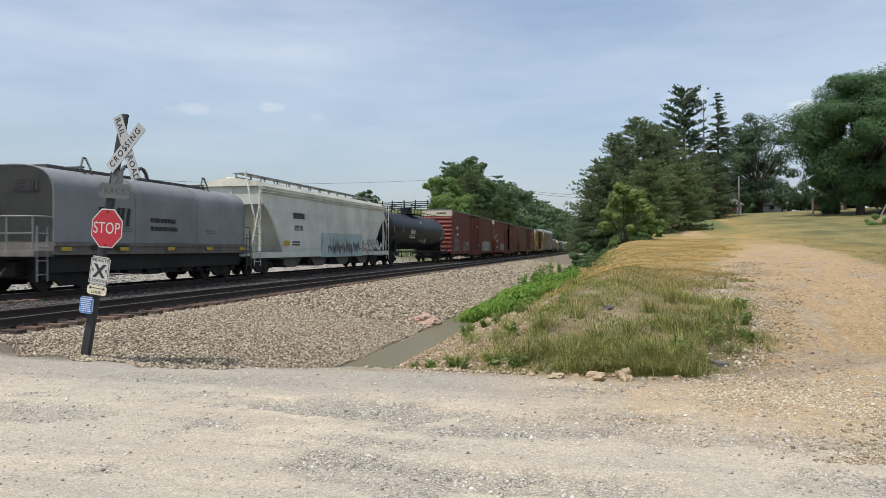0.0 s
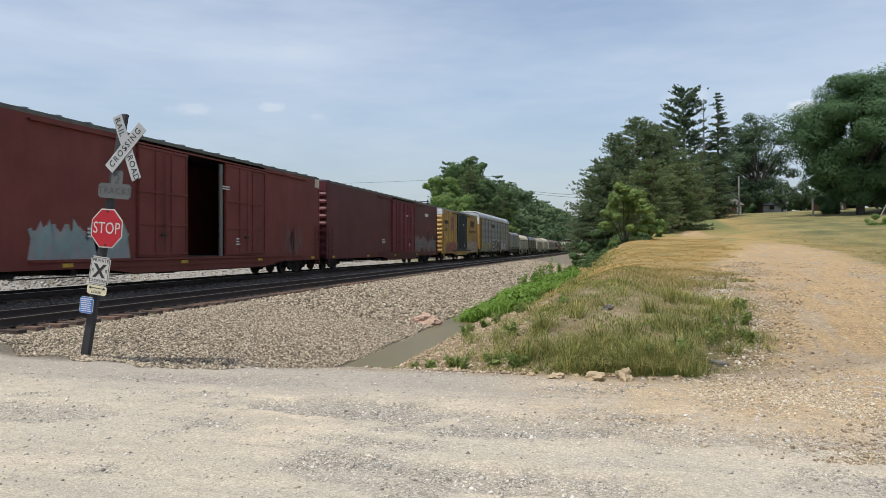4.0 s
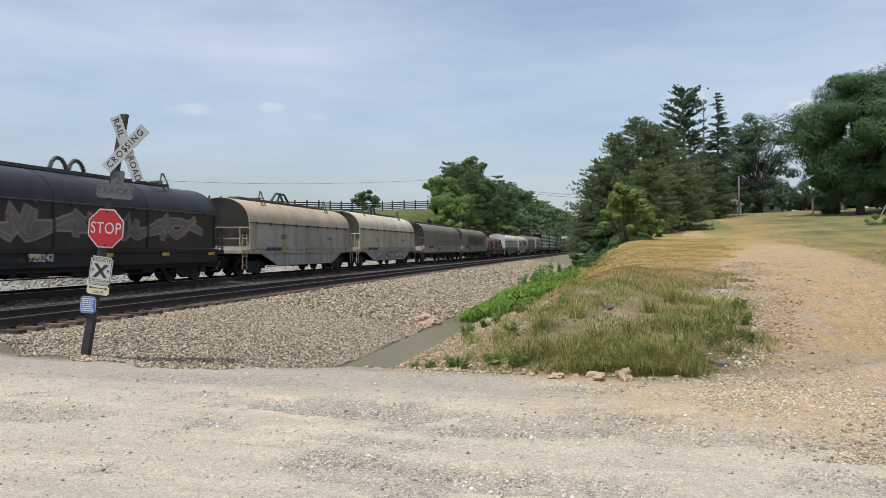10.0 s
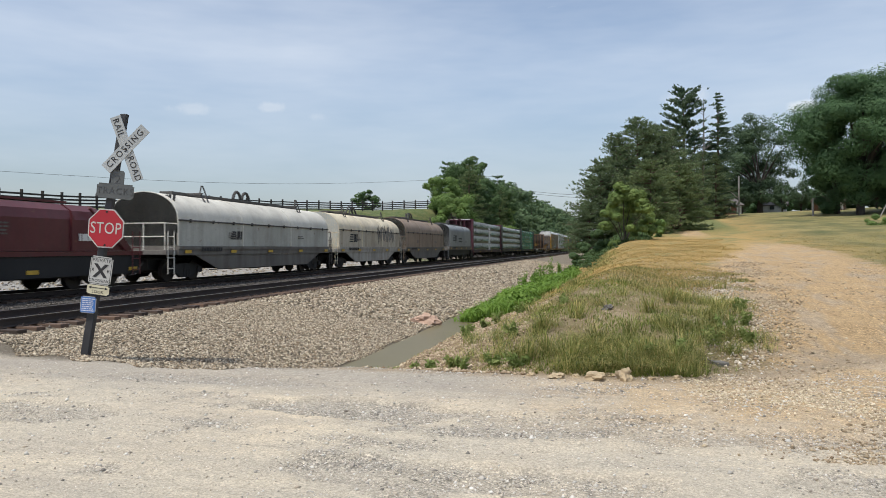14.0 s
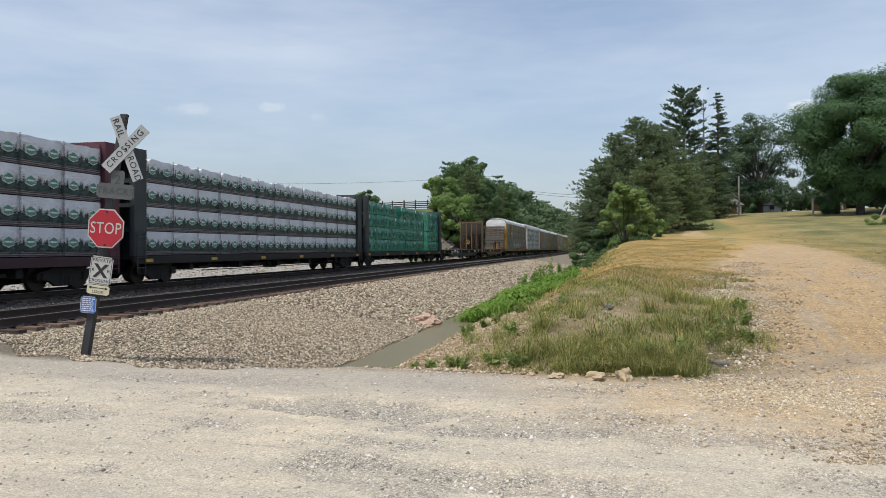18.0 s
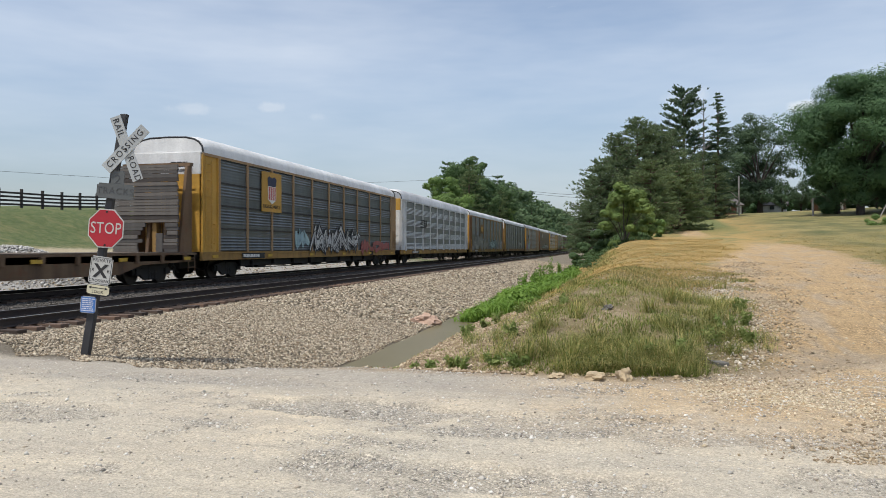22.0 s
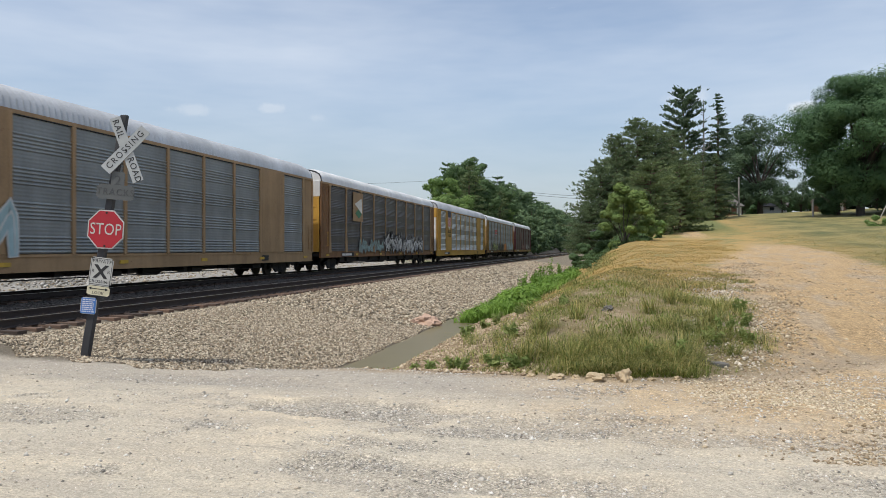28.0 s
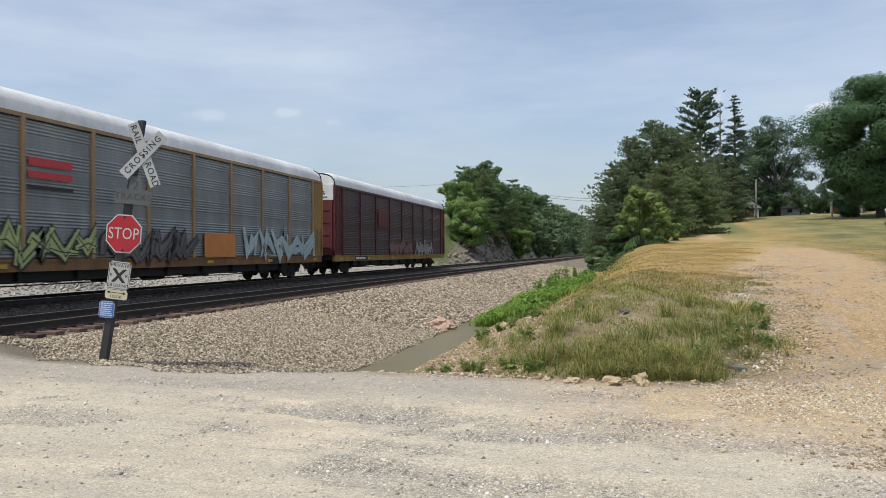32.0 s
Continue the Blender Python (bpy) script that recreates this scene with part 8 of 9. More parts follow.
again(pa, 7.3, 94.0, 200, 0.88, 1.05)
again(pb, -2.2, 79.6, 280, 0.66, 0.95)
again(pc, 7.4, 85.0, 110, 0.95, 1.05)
stand(broadleaf("shrub", 5.4, 4.6, -1.6, 21, LEAF_SHRUB, 9000, 0.19, 30, "bright green leafy shrub in front of the pines"), 1.1, 64.8)
stand(broadleaf("shrub", 3.6, 3.4, -1.2, 23, LEAF_SHRUB, 5000, 0.18, 18, "bright green leafy shrub in front of the pines"), 2.5, 66.0)
stand(broadleaf("shrub", 2.6, 3.2, -1.0, 24, LEAF_MID, 3500, 0.18, 14, "dull green shrub at the foot of the pines"), -1.2, 66.5)
stand(broadleaf("shrub", 2.4, 3.4, -1.0, 25, LEAF_MID, 3500, 0.18, 14, "dull green shrub at the foot of the pines"), -2.6, 71.0)
stand(broadleaf("shrub", 2.2, 1.9, -0.5, 22, LEAF_BRIGHT, 900, 0.24, 14, "small bright green sapling"), 4.1, 70.0)
sap = broadleaf("shrub", 1.5, 1.8, -0.7, 26, LEAF_MID, 1300, 0.13, 12, "low green shrub along the edge of the bank")
stand(sap, -1.3, 47.0, 0, 0.5)
for x, y, s in ((-0.9, 50.5, 0.8), (-1.4, 53.5, 1.1), (-0.9, 57.0, 0.9), (-1.8, 59.5, 1.3), (-0.6, 61.0, 0.8), (-1.5, 63.0, 1.2), (0.3, 62.5, 0.7), (-2.4, 65.0, 1.4)):
    again(sap, x, y, x * 90, s * 0.55)
# the two tall pines with open whorls, a dead snag between
stand(pine("white_pine_tree", 21.0, 8.8, 2.5, 14, NEEDLE_BLUE, "tall dark pine with open upper whorls", 0.95, 6, 0.42, 0.5, 0.08, 0.12, 17, 0.55, 0.085, 8), 11.3, 122.6)
stand(pine("white_pine_tree", 20.6, 7.0, 1.0, 15, NEEDLE_BLUE, "tall narrow dark pine", 0.5, 8, 1.0, 0.4, -0.25, 0.34, 12, 0.2, 0.075, 8), 16.9, 126.0)
wp = stand(pine("white_pine_tree", 14.5, 7.0, 0.5, 16, NEEDLE, "dark pine among taller trees", 0.55, 7, 0.7, 0.36, -0.1, 0.05, 8), 13.3, 126.4)
again(wp, 13.6, 117.6, 90, 0.72)
again(wp, 15.7, 119.3, 190, 0.7)
again(wp, 9.6, 128.0, 300, 0.85)
snag = tagged(new("dead_tree"), "bare grey dead tree between pines", "tree")
bm = rod(B(), (0, 0, 0), (0, 0, 19.2), 0.26, 7, 0.05)
rs_ = random.Random(3)
for i in range(16):
    z, a, l = rs_.uniform(9, 18.6), rs_.uniform(0, 6.28), rs_.uniform(0.5, 1.7)
    rod(bm, (0, 0, z), (l * math.cos(a), l * math.sin(a), z + l * 0.6), 0.05, 4, 0.015)
part("trunk", bm, plain("bleached_wood", (0.3, 0.28, 0.26), 0.9), snag)
stand(snag, 14.4, 123.3)
# oaks round the lawn
stand(broadleaf("oak_tree", 20.2, 19.6, 0.3, 38, LEAF_OAK, 130000, 0.215, 110, "large full-crowned green oak on the lawn"), 32.9, 109.5)
stand(broadleaf("oak_tree", 15.8, 9.6, -0.6, 32, LEAF_OAK, 30000, 0.27, 44, "green oak with a rounded crown"), 32.2, 117.5)
ob_ = stand(broadleaf("oak_tree", 19.5, 15.5, -1.0, 33, LEAF_OAK, 40000, 0.28, 64, "green oak beside a house"), 41.6, 119.3)
again(ob_, 49.0, 116.0, 120, 1.05)
oc_ = stand(broadleaf("oak_tree", 20.4, 14.0, 0.5, 34, leafy("dull_oak_leaf", ((0.075, 0.12, 0.075), (0.09, 0.14, 0.082), (0.107, 0.16, 0.088)), 0.36), 21000, 0.29, 54, "dark oak with gaps in its crown"), 28.1, 152.1)
again(oc_, 25.4, 158.9, 100, 0.86)
again(oc_, 21.5, 164.0, 40, 0.6)
for x, y, s in ((24.5, 150.0, 0.35), (31.0, 147.0, 0.28), (37.0, 140.0, 0.36), (44.0, 138.0, 0.4), (18.5, 156.0, 0.5), (21.5, 150.0, 0.33), (34.0, 146.0, 0.3), (40.0, 142.0, 0.3), (42.0, 106.5, 0.13), (39.5, 108.0, 0.1)):
    again(oc_ if s > 0.2 else ob_, x, y, x * 37, s)
# a shrub on the lawn, with two leaning props beside it
stand(broadleaf("shrub", 1.5, 3.4, -0.5, 27, LEAF_BRIGHT, 2200, 0.16, 16, "low bright green shrub on the lawn"), 25.9, 80.6, 0, 0.8)
for k, lean_ in ((0.0, 24), (1.1, 30)):
    g_ = part("prop", rod(B(), (0, 0, -0.3), (0, 0, 2.4), 0.06, 6), GREY_WOOD)
    g_.matrix_basis = pose(31.6 + k, 98.0 - k, float(ground_z(31.6 + k, 98.0 - k)), 0, lean_, 0)
    tagged(g_, "pale leaning wooden prop on the lawn", "pole", "leaning props")
# the woods on the left of the line
la = stand(broadleaf("woodland_tree", 9.2, 8.2, 0.2, 41, LEAF_BRIGHT, 18000, 0.27, 50, "bright green broadleaf tree above the rock cut"), -24.9, 117.9)
again(la, -28.3, 123.5, 80, 0.82)
lb_ = broadleaf("woodland_tree", 13.0, 9.0, -1.5, 42, LEAF_MID, 12000, 0.32, 50, "green woodland tree beside the line")
stand(lb_, -26.0, 138.0)
lc_ = pine("woodland_pine", 14.0, 8.0, 0.2, 43, NEEDLE_WARM, "dark pine in woodland beside the line", 0.6, 7, 0.8, 0.46, -0.12, 0.0, 6, 0.35, 0.13, 5)
stand(lc_, -25.2, 131.5, 0, 0.92)
far_leaf = broadleaf("woodland_tree", 13.0, 9.5, 0.0, 44, HAZY_LEAF, 2600, 0.72, 40, "green woodland tree far along the line")
far_pine = pine("woodland_pine", 14.0, 8.0, 0.1, 45, HAZY_LEAF, "dark pine far along the line", 1.1, 6, 0.8, 0.9, -0.1, 0.0, 4, 0.35, 0.35, 3)
far_oak = broadleaf("woodland_tree", 12.0, 11.0, 0.0, 46, LEAF_OAK, 2600, 0.75, 40, "green tree in woods behind the houses")
stand(far_leaf, -26.0, 330.0)
stand(far_pine, -31.0, 340.0)
stand(far_oak, 52.0, 176.0)
rs_ = random.Random(9)
y = 142.0
i = 0
while y < 760:
    for row, x in enumerate((-23.8, -29.5, -37.0)):
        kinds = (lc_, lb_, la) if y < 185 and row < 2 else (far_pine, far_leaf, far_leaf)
        kind = kinds[(i + row) % 3]
        s = (0.95 + 0.0009 * (y - 140)) * rs_.uniform(0.85, 1.2) * (0.8 if row == 0 else 1.02)
        if y < 170 and row == 2:
            continue
        again(kind, x + rs_.uniform(-1.5, 1.5), y + rs_.uniform(-2, 2), rs_.uniform(0, 360), s)
    y += 7.0 + (y - 140) * 0.022
    i += 1
stand(broadleaf("pasture_tree", 6.6, 6.8, 0.4, 47, LEAF_MID, 6500, 0.24, 34, "round green tree behind the pasture fence"), -53.4, 157.2)
# woods that close the view on the right of the line, far on, and behind the houses
y = 150.0
while y < 700:
    for x in (3.5, 11.0):
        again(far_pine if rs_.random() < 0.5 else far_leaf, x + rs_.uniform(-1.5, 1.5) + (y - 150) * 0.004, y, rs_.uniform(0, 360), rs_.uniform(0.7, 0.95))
    y += 22 + (y - 150) * 0.05
x = 16.0
while x < 110:
    again(far_oak, x, 184.0 + rs_.uniform(-4, 4) - 0.25 * x, rs_.uniform(0, 360), rs_.uniform(0.5, 0.72), 1.0, 1.6)
    x += rs_.uniform(2.2, 3.6)


# ---- stones ----
def lumps(name, P, S, mat, rs, fine=True, parent=None):
    """Angular stones at the points P with sizes S, all in one mesh."""
    if fine:
        g_ = (1 + 5 ** 0.5) / 2
        v = np.array([(-1, g_, 0), (1, g_, 0), (-1, -g_, 0), (1, -g_, 0), (0, -1, g_), (0, 1, g_), (0, -1, -g_), (0, 1, -g_), (g_, 0, -1), (g_, 0, 1), (-g_, 0, -1), (-g_, 0, 1)]) / 1.9
        f_ = np.array([(0, 11, 5), (0, 5, 1), (0, 1, 7), (0, 7, 10), (0, 10, 11), (1, 5, 9), (5, 11, 4), (11, 10, 2), (10, 7, 6), (7, 1, 8), (3, 9, 4), (3, 4, 2), (3, 2, 6), (3, 6, 8), (3, 8, 9), (4, 9, 5), (2, 4, 11), (6, 2, 10), (8, 6, 7), (9, 8, 1)])
    else:
        v = np.array([(1, 0, 0), (-1, 0, 0), (0, 1, 0), (0, -1, 0), (0, 0, 1), (0, 0, -1)], float)
        f_ = np.array([(0, 2, 4), (2, 1, 4), (1, 3, 4), (3, 0, 4), (2, 0, 5), (1, 2, 5), (3, 1, 5), (0, 3, 5)])
    n, k = len(P), len(v)
    V = v[None] * rs.uniform(0.65, 1.3, (n, k, 1)) * np.stack([rs.uniform(0.7, 1.3, n), rs.uniform(0.6, 1.1, n), rs.uniform(0.45, 0.85, n)], -1)[:, None, :]
    a = rs.uniform(0, 6.28, n)
    c, s = np.cos(a), np.sin(a)
    R = np.stack([np.stack([c, -s, 0 * c], -1), np.stack([s, c, 0 * c], -1), np.stack([0 * c, 0 * c, 1 + 0 * c], -1)], 1)
    b2 = rs.uniform(-0.6, 0.6, n)
    c2, s2 = np.cos(b2), np.sin(b2)
    T = np.stack([np.stack([1 + 0 * c2, 0 * c2, 0 * c2], -1), np.stack([0 * c2, c2, -s2], -1), np.stack([0 * c2, s2, c2], -1)], 1)
    V = np.einsum("nij,nkj->nki", R @ T, V) * (S * 0.5)[:, None, None] + P[:, None, :]
    F = (f_[None] + (np.arange(n) * k)[:, None, None]).reshape(-1)
    return bulk(name, V.reshape(-1, 3), F, 3, mat, parent)


def scatter(n, x0, x1, y0, y1, rs, power=1.0, keep=None):
    X, Y = rs.uniform(x0, x1, n), y0 + (y1 - y0) * rs.uniform(0, 1, n) ** power
    if keep is not None:
        m = keep(X, Y, rs.uniform(0, 1, n))
        X, Y = X[m], Y[m]
    return X, Y


def laid(X, Y, S, sink=0.1):
    return np.stack([X, Y, ground_z(X, Y) + S * sink], -1)


ST_BALLAST = speckled("ballast_stone", ((0.06, 0.048, 0.034), (0.23, 0.19, 0.135), (0.38, 0.32, 0.235), (0.58, 0.51, 0.39), (0.27, 0.2, 0.125), (0.13, 0.105, 0.077), (0.44, 0.38, 0.285)))
# Dark for oil, and for the shade between the rails, put into the colour.
ST_OILY_SHADED = speckled("oily_shaded_ballast", ((0.03, 0.027, 0.025), (0.08, 0.07, 0.06), (0.15, 0.135, 0.12), (0.05, 0.045, 0.04)))
ST_PATH = speckled("path_stone", ((0.16, 0.115, 0.07), (0.38, 0.3, 0.19), (0.54, 0.45, 0.32), (0.28, 0.2, 0.125), (0.42, 0.345, 0.24)))
ST_ROAD = speckled("road_gravel", ((0.17, 0.155, 0.135), (0.38, 0.36, 0.32), (0.8, 0.77, 0.71), (0.3, 0.265, 0.22), (0.62, 0.585, 0.52), (0.46, 0.39, 0.3)))
rs = np.random.RandomState(77)


def off_road(X, Y, q):
    return (Y > road_edge(X) + 0.15 * np.sin(X * 5)) & (X < -4.95 - 0.12 * np.sin(Y * 2.0))


jobs = (
    ("ballast_stones", 56000, -10.5, -4.9, 8.6, 20, 0.054, False, off_road, 1.0),
    ("ballast_stones", 20000, -10.6, -4.9, 20, 42, 0.1, False, off_road, 1.0),
    ("ballast_stones", 9000, -10.6, -4.9, 42, 95, 0.16, False, off_road, 1.0),
    ("ballast_stones", 6000, -21.5, -15.6, 10, 40, 0.08, False, None, 1.2),
    ("ballast_stones", 5000, -15.6, -13.0, 10, 45, 0.07, False, None, 1.2),
    ("ballast_stones", 5000, -13.0, -10.7, 10, 45, 0.07, False, None, 1.2),
    ("ballast_stones", 12000, -33, -20.2, 14, 110, 0.13, False, None, 1.3),
)
for nm, n, x0, x1, y0, y1, s, fine, keep, pw in jobs:
    X, Y = scatter(n, x0, x1, y0, y1, rs, pw, keep)
    S = s * rs.uniform(0.55, 1.45, len(X))
    tagged(lumps(nm, laid(X, Y, S), S, ST_OILY_SHADED if x0 in (-21.5, -15.6, -13.0) else ST_BALLAST, rs, fine), "grey crushed stone ballast", "gravel", kind="stuff")


def on_spill(X, Y, q):
    return (Y > road_edge(X) + 0.1) & (q < np.clip(1.3 - np.abs(X + 2.9 - 0.1 * np.maximum(0, 14 - Y)) / 1.4, 0, 1))


X, Y = scatter(42000, -4.4, -1.0, 9.9, 24, rs, 1.2, on_spill)
S = 0.028 * rs.uniform(0.5, 1.2, len(X)) / rs.uniform(0.25, 1, len(X))
tagged(lumps("bank_stones", laid(X, Y, S), S, speckled("bank_stone", ((0.13, 0.09, 0.055), (0.3, 0.22, 0.14), (0.46, 0.37, 0.25), (0.22, 0.155, 0.095), (0.36, 0.28, 0.18), (0.56, 0.47, 0.34))), rs, False), "tan broken stones on the ditch bank", "gravel", kind="stuff")


def path_gravel(X, Y, q):
    d = np.abs(X - (2.35 + (Y - 10) * 0.12) - 0.3 * np.sin(Y * 1.1))
    return q < np.clip(1.15 - d / 0.95, 0.06, 1) * np.clip(0.5 + wave(X, Y, 2.2, 44) * 0.9, 0.03, 1)


X, Y = scatter(80000, 0.8, 8.5, 6.5, 30, rs, 1.4, path_gravel)
S = (0.024 + 0.016 * step(Y, 10.5, 12.5)) * rs.uniform(0.45, 1.0, len(X)) / rs.uniform(0.25, 1, len(X)) ** 0.8
tagged(lumps("path_stones", laid(X, Y, S), S, ST_PATH, rs, False), "pale broken stones beside the dirt path", "gravel", kind="stuff")


X, Y = scatter(60000, 0.9, 6.5, 6.0, 11.2, rs, 1.0, lambda X, Y, q: q < np.clip(0.9 - np.abs(Y - 8.8 + 0.3 * (X - 3)) / 1.7, 0, 1) * (0.35 + 0.65 * (wave(X, Y, 1.9, 91) > -0.1)))
S = 0.0165 * rs.uniform(0.5, 1.0, len(X)) / rs.uniform(0.22, 1, len(X)) ** 0.9
tagged(lumps("gravel_spread", laid(X, Y, S), S, speckled("pale_gravel", ((0.26, 0.2, 0.13), (0.55, 0.46, 0.32), (0.75, 0.66, 0.5), (0.42, 0.34, 0.22), (0.64, 0.55, 0.4))), rs, False), "pale gravel spread where the path meets the road", "gravel", kind="stuff")


def road_bits(X, Y, q):
    return (Y < road_edge(X) + 0.2) & (q < 0.13 + 0.87 * road_gravel(X, Y))


X, Y = scatter(140000, -8.5, 6.5, 4.0, 11, rs, 1.0, road_bits)
S = 0.0125 * rs.uniform(0.4, 1.0, len(X)) / np.sqrt(rs.uniform(0.03, 1, len(X)))
tagged(lumps("road_gravel", laid(X, Y, S, 0.05), S, ST_ROAD, rs, False), "loose gravel on the road", "gravel", kind="stuff")
X, Y = scatter(3000, -9.0, 6.5, 4.0, 10.4, rs, 1.0, lambda X, Y, q: (Y < road_edge(X) + 0.1) & (q < 0.2 + 0.8 * road_gravel(X, Y)))
S = 0.0135 * rs.uniform(0.6, 1.0, len(X)) / rs.uniform(0.3, 1, len(X))
tagged(lumps("road_stones", laid(X, Y, S, 0.15), S, speckled("dusty_stone", ((0.2, 0.17, 0.14), (0.36, 0.31, 0.25), (0.62, 0.57, 0.48), (0.27, 0.23, 0.18), (0.46, 0.4, 0.32))), rs), "single larger stones on the road", "gravel", kind="stuff")

X, Y = scatter(5000, -3.0, 3.4, 10.2, 24, rs, 1.2, lambda X, Y, q: (Y > road_edge(X) + 0.2) & (q < 0.25 + 0.75 * (wave(X, Y, 1.3, 81) > 0.3)))
S = 0.03 * rs.uniform(0.5, 1.0, len(X)) / rs.uniform(0.3, 1, len(X))
tagged(lumps("mound_stones", laid(X, Y, S, 0.2), S, ST_PATH, rs, False), "pale stones among thin grass", "gravel", kind="stuff")

X, Y = scatter(20000, 1.2, 4.2, 11.0, 22.5, rs, 1.0, lambda X, Y, q: q < np.clip(1.1 - np.abs(X - 2.25 - (Y - 15) * 0.1 - 0.25 * np.sin(Y * 1.3)) / 0.75, 0, 1) * (0.35 + 0.65 * (wave(X, Y, 2.0, 97) > -0.1)))
S = 0.03 * rs.uniform(0.5, 1.0, len(X)) / rs.uniform(0.3, 1, len(X))
tagged(lumps("broken_stones", laid(X, Y, S, 0.2), S, speckled("bleached_stone", ((0.3, 0.25, 0.18), (0.5, 0.44, 0.34), (0.66, 0.6, 0.5), (0.2, 0.16, 0.11))), rs, False), "bleached broken stones along the edge of the grass", "gravel", kind="stuff")

ROCK_PALE = plain("pale_rock", (0.43, 0.34, 0.22), 0.95, 0, 6, 0.35)
ROCK_PINK = plain("pinkish_rock", (0.46, 0.32, 0.24), 0.95, 0, 6, 0.3)
CONCRETE = plain("grey_concrete", (0.15, 0.142, 0.13), 0.95, 0, 5, 0.3)


def boulder(x, y, sx, sy, sz, mat, seed, label):
    bm = B()
    bmesh.ops.create_icosphere(bm, subdivisions=3, radius=1.0)
    for v in bm.verts:
        d = 1 + 0.6 * noise.noise(v.co * 1.5 + Vector((seed, 0, 0))) + 0.4 * noise.noise(v.co * 3.3 + Vector((0, seed, 0)))
        v.co = Vector((v.co.x * sx * d, v.co.y * sy * d, v.co.z * sz * d))
    o = part("rock", bm, mat)
    o.matrix_basis = pose(x, y, float(ground_z(x, y)) + sz * 0.3, 0, 0, seed * 50)
    return tagged(o, label, "rock")


boulder(-5.3, 20.85, 0.42, 0.3, 0.2, ROCK_PINK, 1, "pinkish rock at the edge of the ditch")
boulder(0.17, 9.86, 0.115, 0.1, 0.12, ROCK_PALE, 2, "pale tan rock at the road edge")
boulder(-0.2, 9.78, 0.15, 0.1, 0.075, ROCK_PALE, 3, "pale tan rock at the road edge")
boulder(-0.68, 9.78, 0.11, 0.1, 0.05, ROCK_PALE, 4, "pale tan rock at the road edge")
boulder(-0.05, 14.4, 0.12, 0.1, 0.07, CONCRETE, 5, "grey rock in thin grass")
for i, (x, y) in enumerate(((-2.3, 11.2), (-1.7, 10.9), (-2.9, 10.7), (-1.2, 11.4), (0.52, 9.95), (0.85, 10.1), (-0.45, 9.86), (0.0, 10.02), (-1.05, 9.9), (1.0, 18.2), (1.4, 17.4))):
    boulder(x, y, 0.05 + 0.012 * (i % 4), 0.05, 0.035, ROCK_PALE, 7 + i, "small pale stone on the bank")
cul = tagged(new("culvert_end"), "broken grey concrete culvert end in the bank", "culvert")
cul.matrix_basis = pose(1.45, 11.25, float(ground_z(1.45, 11.25)) - 0.02, 4, 6, 35)
part("slab", box(B(), -0.1, 0.22, -0.09, 0.09, -0.14, 0.035, 0.02), CONCRETE, cul)
part("slab", box(B(), -0.17, -0.13, -0.09, 0.09, -0.14, 0.06, 0.01), CONCRETE, cul)
# grey gravel heap beyond the tracks
X, Y = rs.normal(-27.0, 2.3, 2500), rs.normal(29.0, 2.2, 2500)
heap = 1.2 * np.exp(-((X + 27.0) / 3.0) ** 2 - ((Y - 29.0) / 3.0) ** 2)
S = 0.16 * rs.uniform(0.6, 1.5, 2500)
tagged(lumps("gravel_heap", np.stack([X, Y, ground_z(X, Y) + heap - 0.05], -1), S, speckled("heap_stone", ((0.2, 0.19, 0.18), (0.4, 0.39, 0.37), (0.55, 0.54, 0.51))), rs, False), "heap of grey gravel beyond the tracks", "gravel", kind="stuff")
# broken ledges of the rock cut
X, Y = rs.uniform(-27.0, -22.6, 900), rs.uniform(98, 190, 900)
S = 0.7 * rs.uniform(0.4, 1.7, 900)
tagged(lumps("rock_ledges", np.stack([X, Y, ground_z(X, Y) - 0.05], -1), S, speckled("ledge_stone", ((0.07, 0.06, 0.05), (0.17, 0.145, 0.12), (0.3, 0.26, 0.21))), rs), "broken dark rock ledges beside the line", "rock", kind="stuff")


# ---- grasses ----
def blades(name, X, Y, h, w, lean, rs, mat, label, category="grass", base=0.0):
    n = len(X)
    a = rs.uniform(0, 6.28, n)
    H_ = h * rs.uniform(0.5, 1.35, n)
    L_ = lean * H_ * rs.uniform(0.3, 1.6, n)
    Z = ground_z(X, Y) - 0.01 + base
    ux, uy = np.cos(a), np.sin(a)
    px, py = -uy * w / 2, ux * w / 2
    p0 = np.stack([X - px, Y - py, Z], -1)
    p1 = np.stack([X + px, Y + py, Z], -1)
    mx, my, mz = X + ux * L_ * 0.35, Y + uy * L_ * 0.35, Z + H_ * 0.62
    p2 = np.stack([mx + px * 0.8, my + py * 0.8, mz], -1)
    p3 = np.stack([mx - px * 0.8, my - py * 0.8, mz], -1)
    tip = np.stack([X + ux * L_, Y + uy * L_, Z + H_ * (1 - 0.25 * lean)], -1)
    co = np.stack([p0, p1, p2, p3, tip], 1).reshape(-1, 3)
    k = np.arange(n)[:, None] * 5
    tri = np.concatenate([k + np.array([[0, 1, 2]]), k + np.array([[0, 2, 3]]), k + np.array([[3, 2, 4]])], 1).reshape(-1)
    return tagged(bulk(name, co, tri, 3, mat), label, category, kind="stuff")


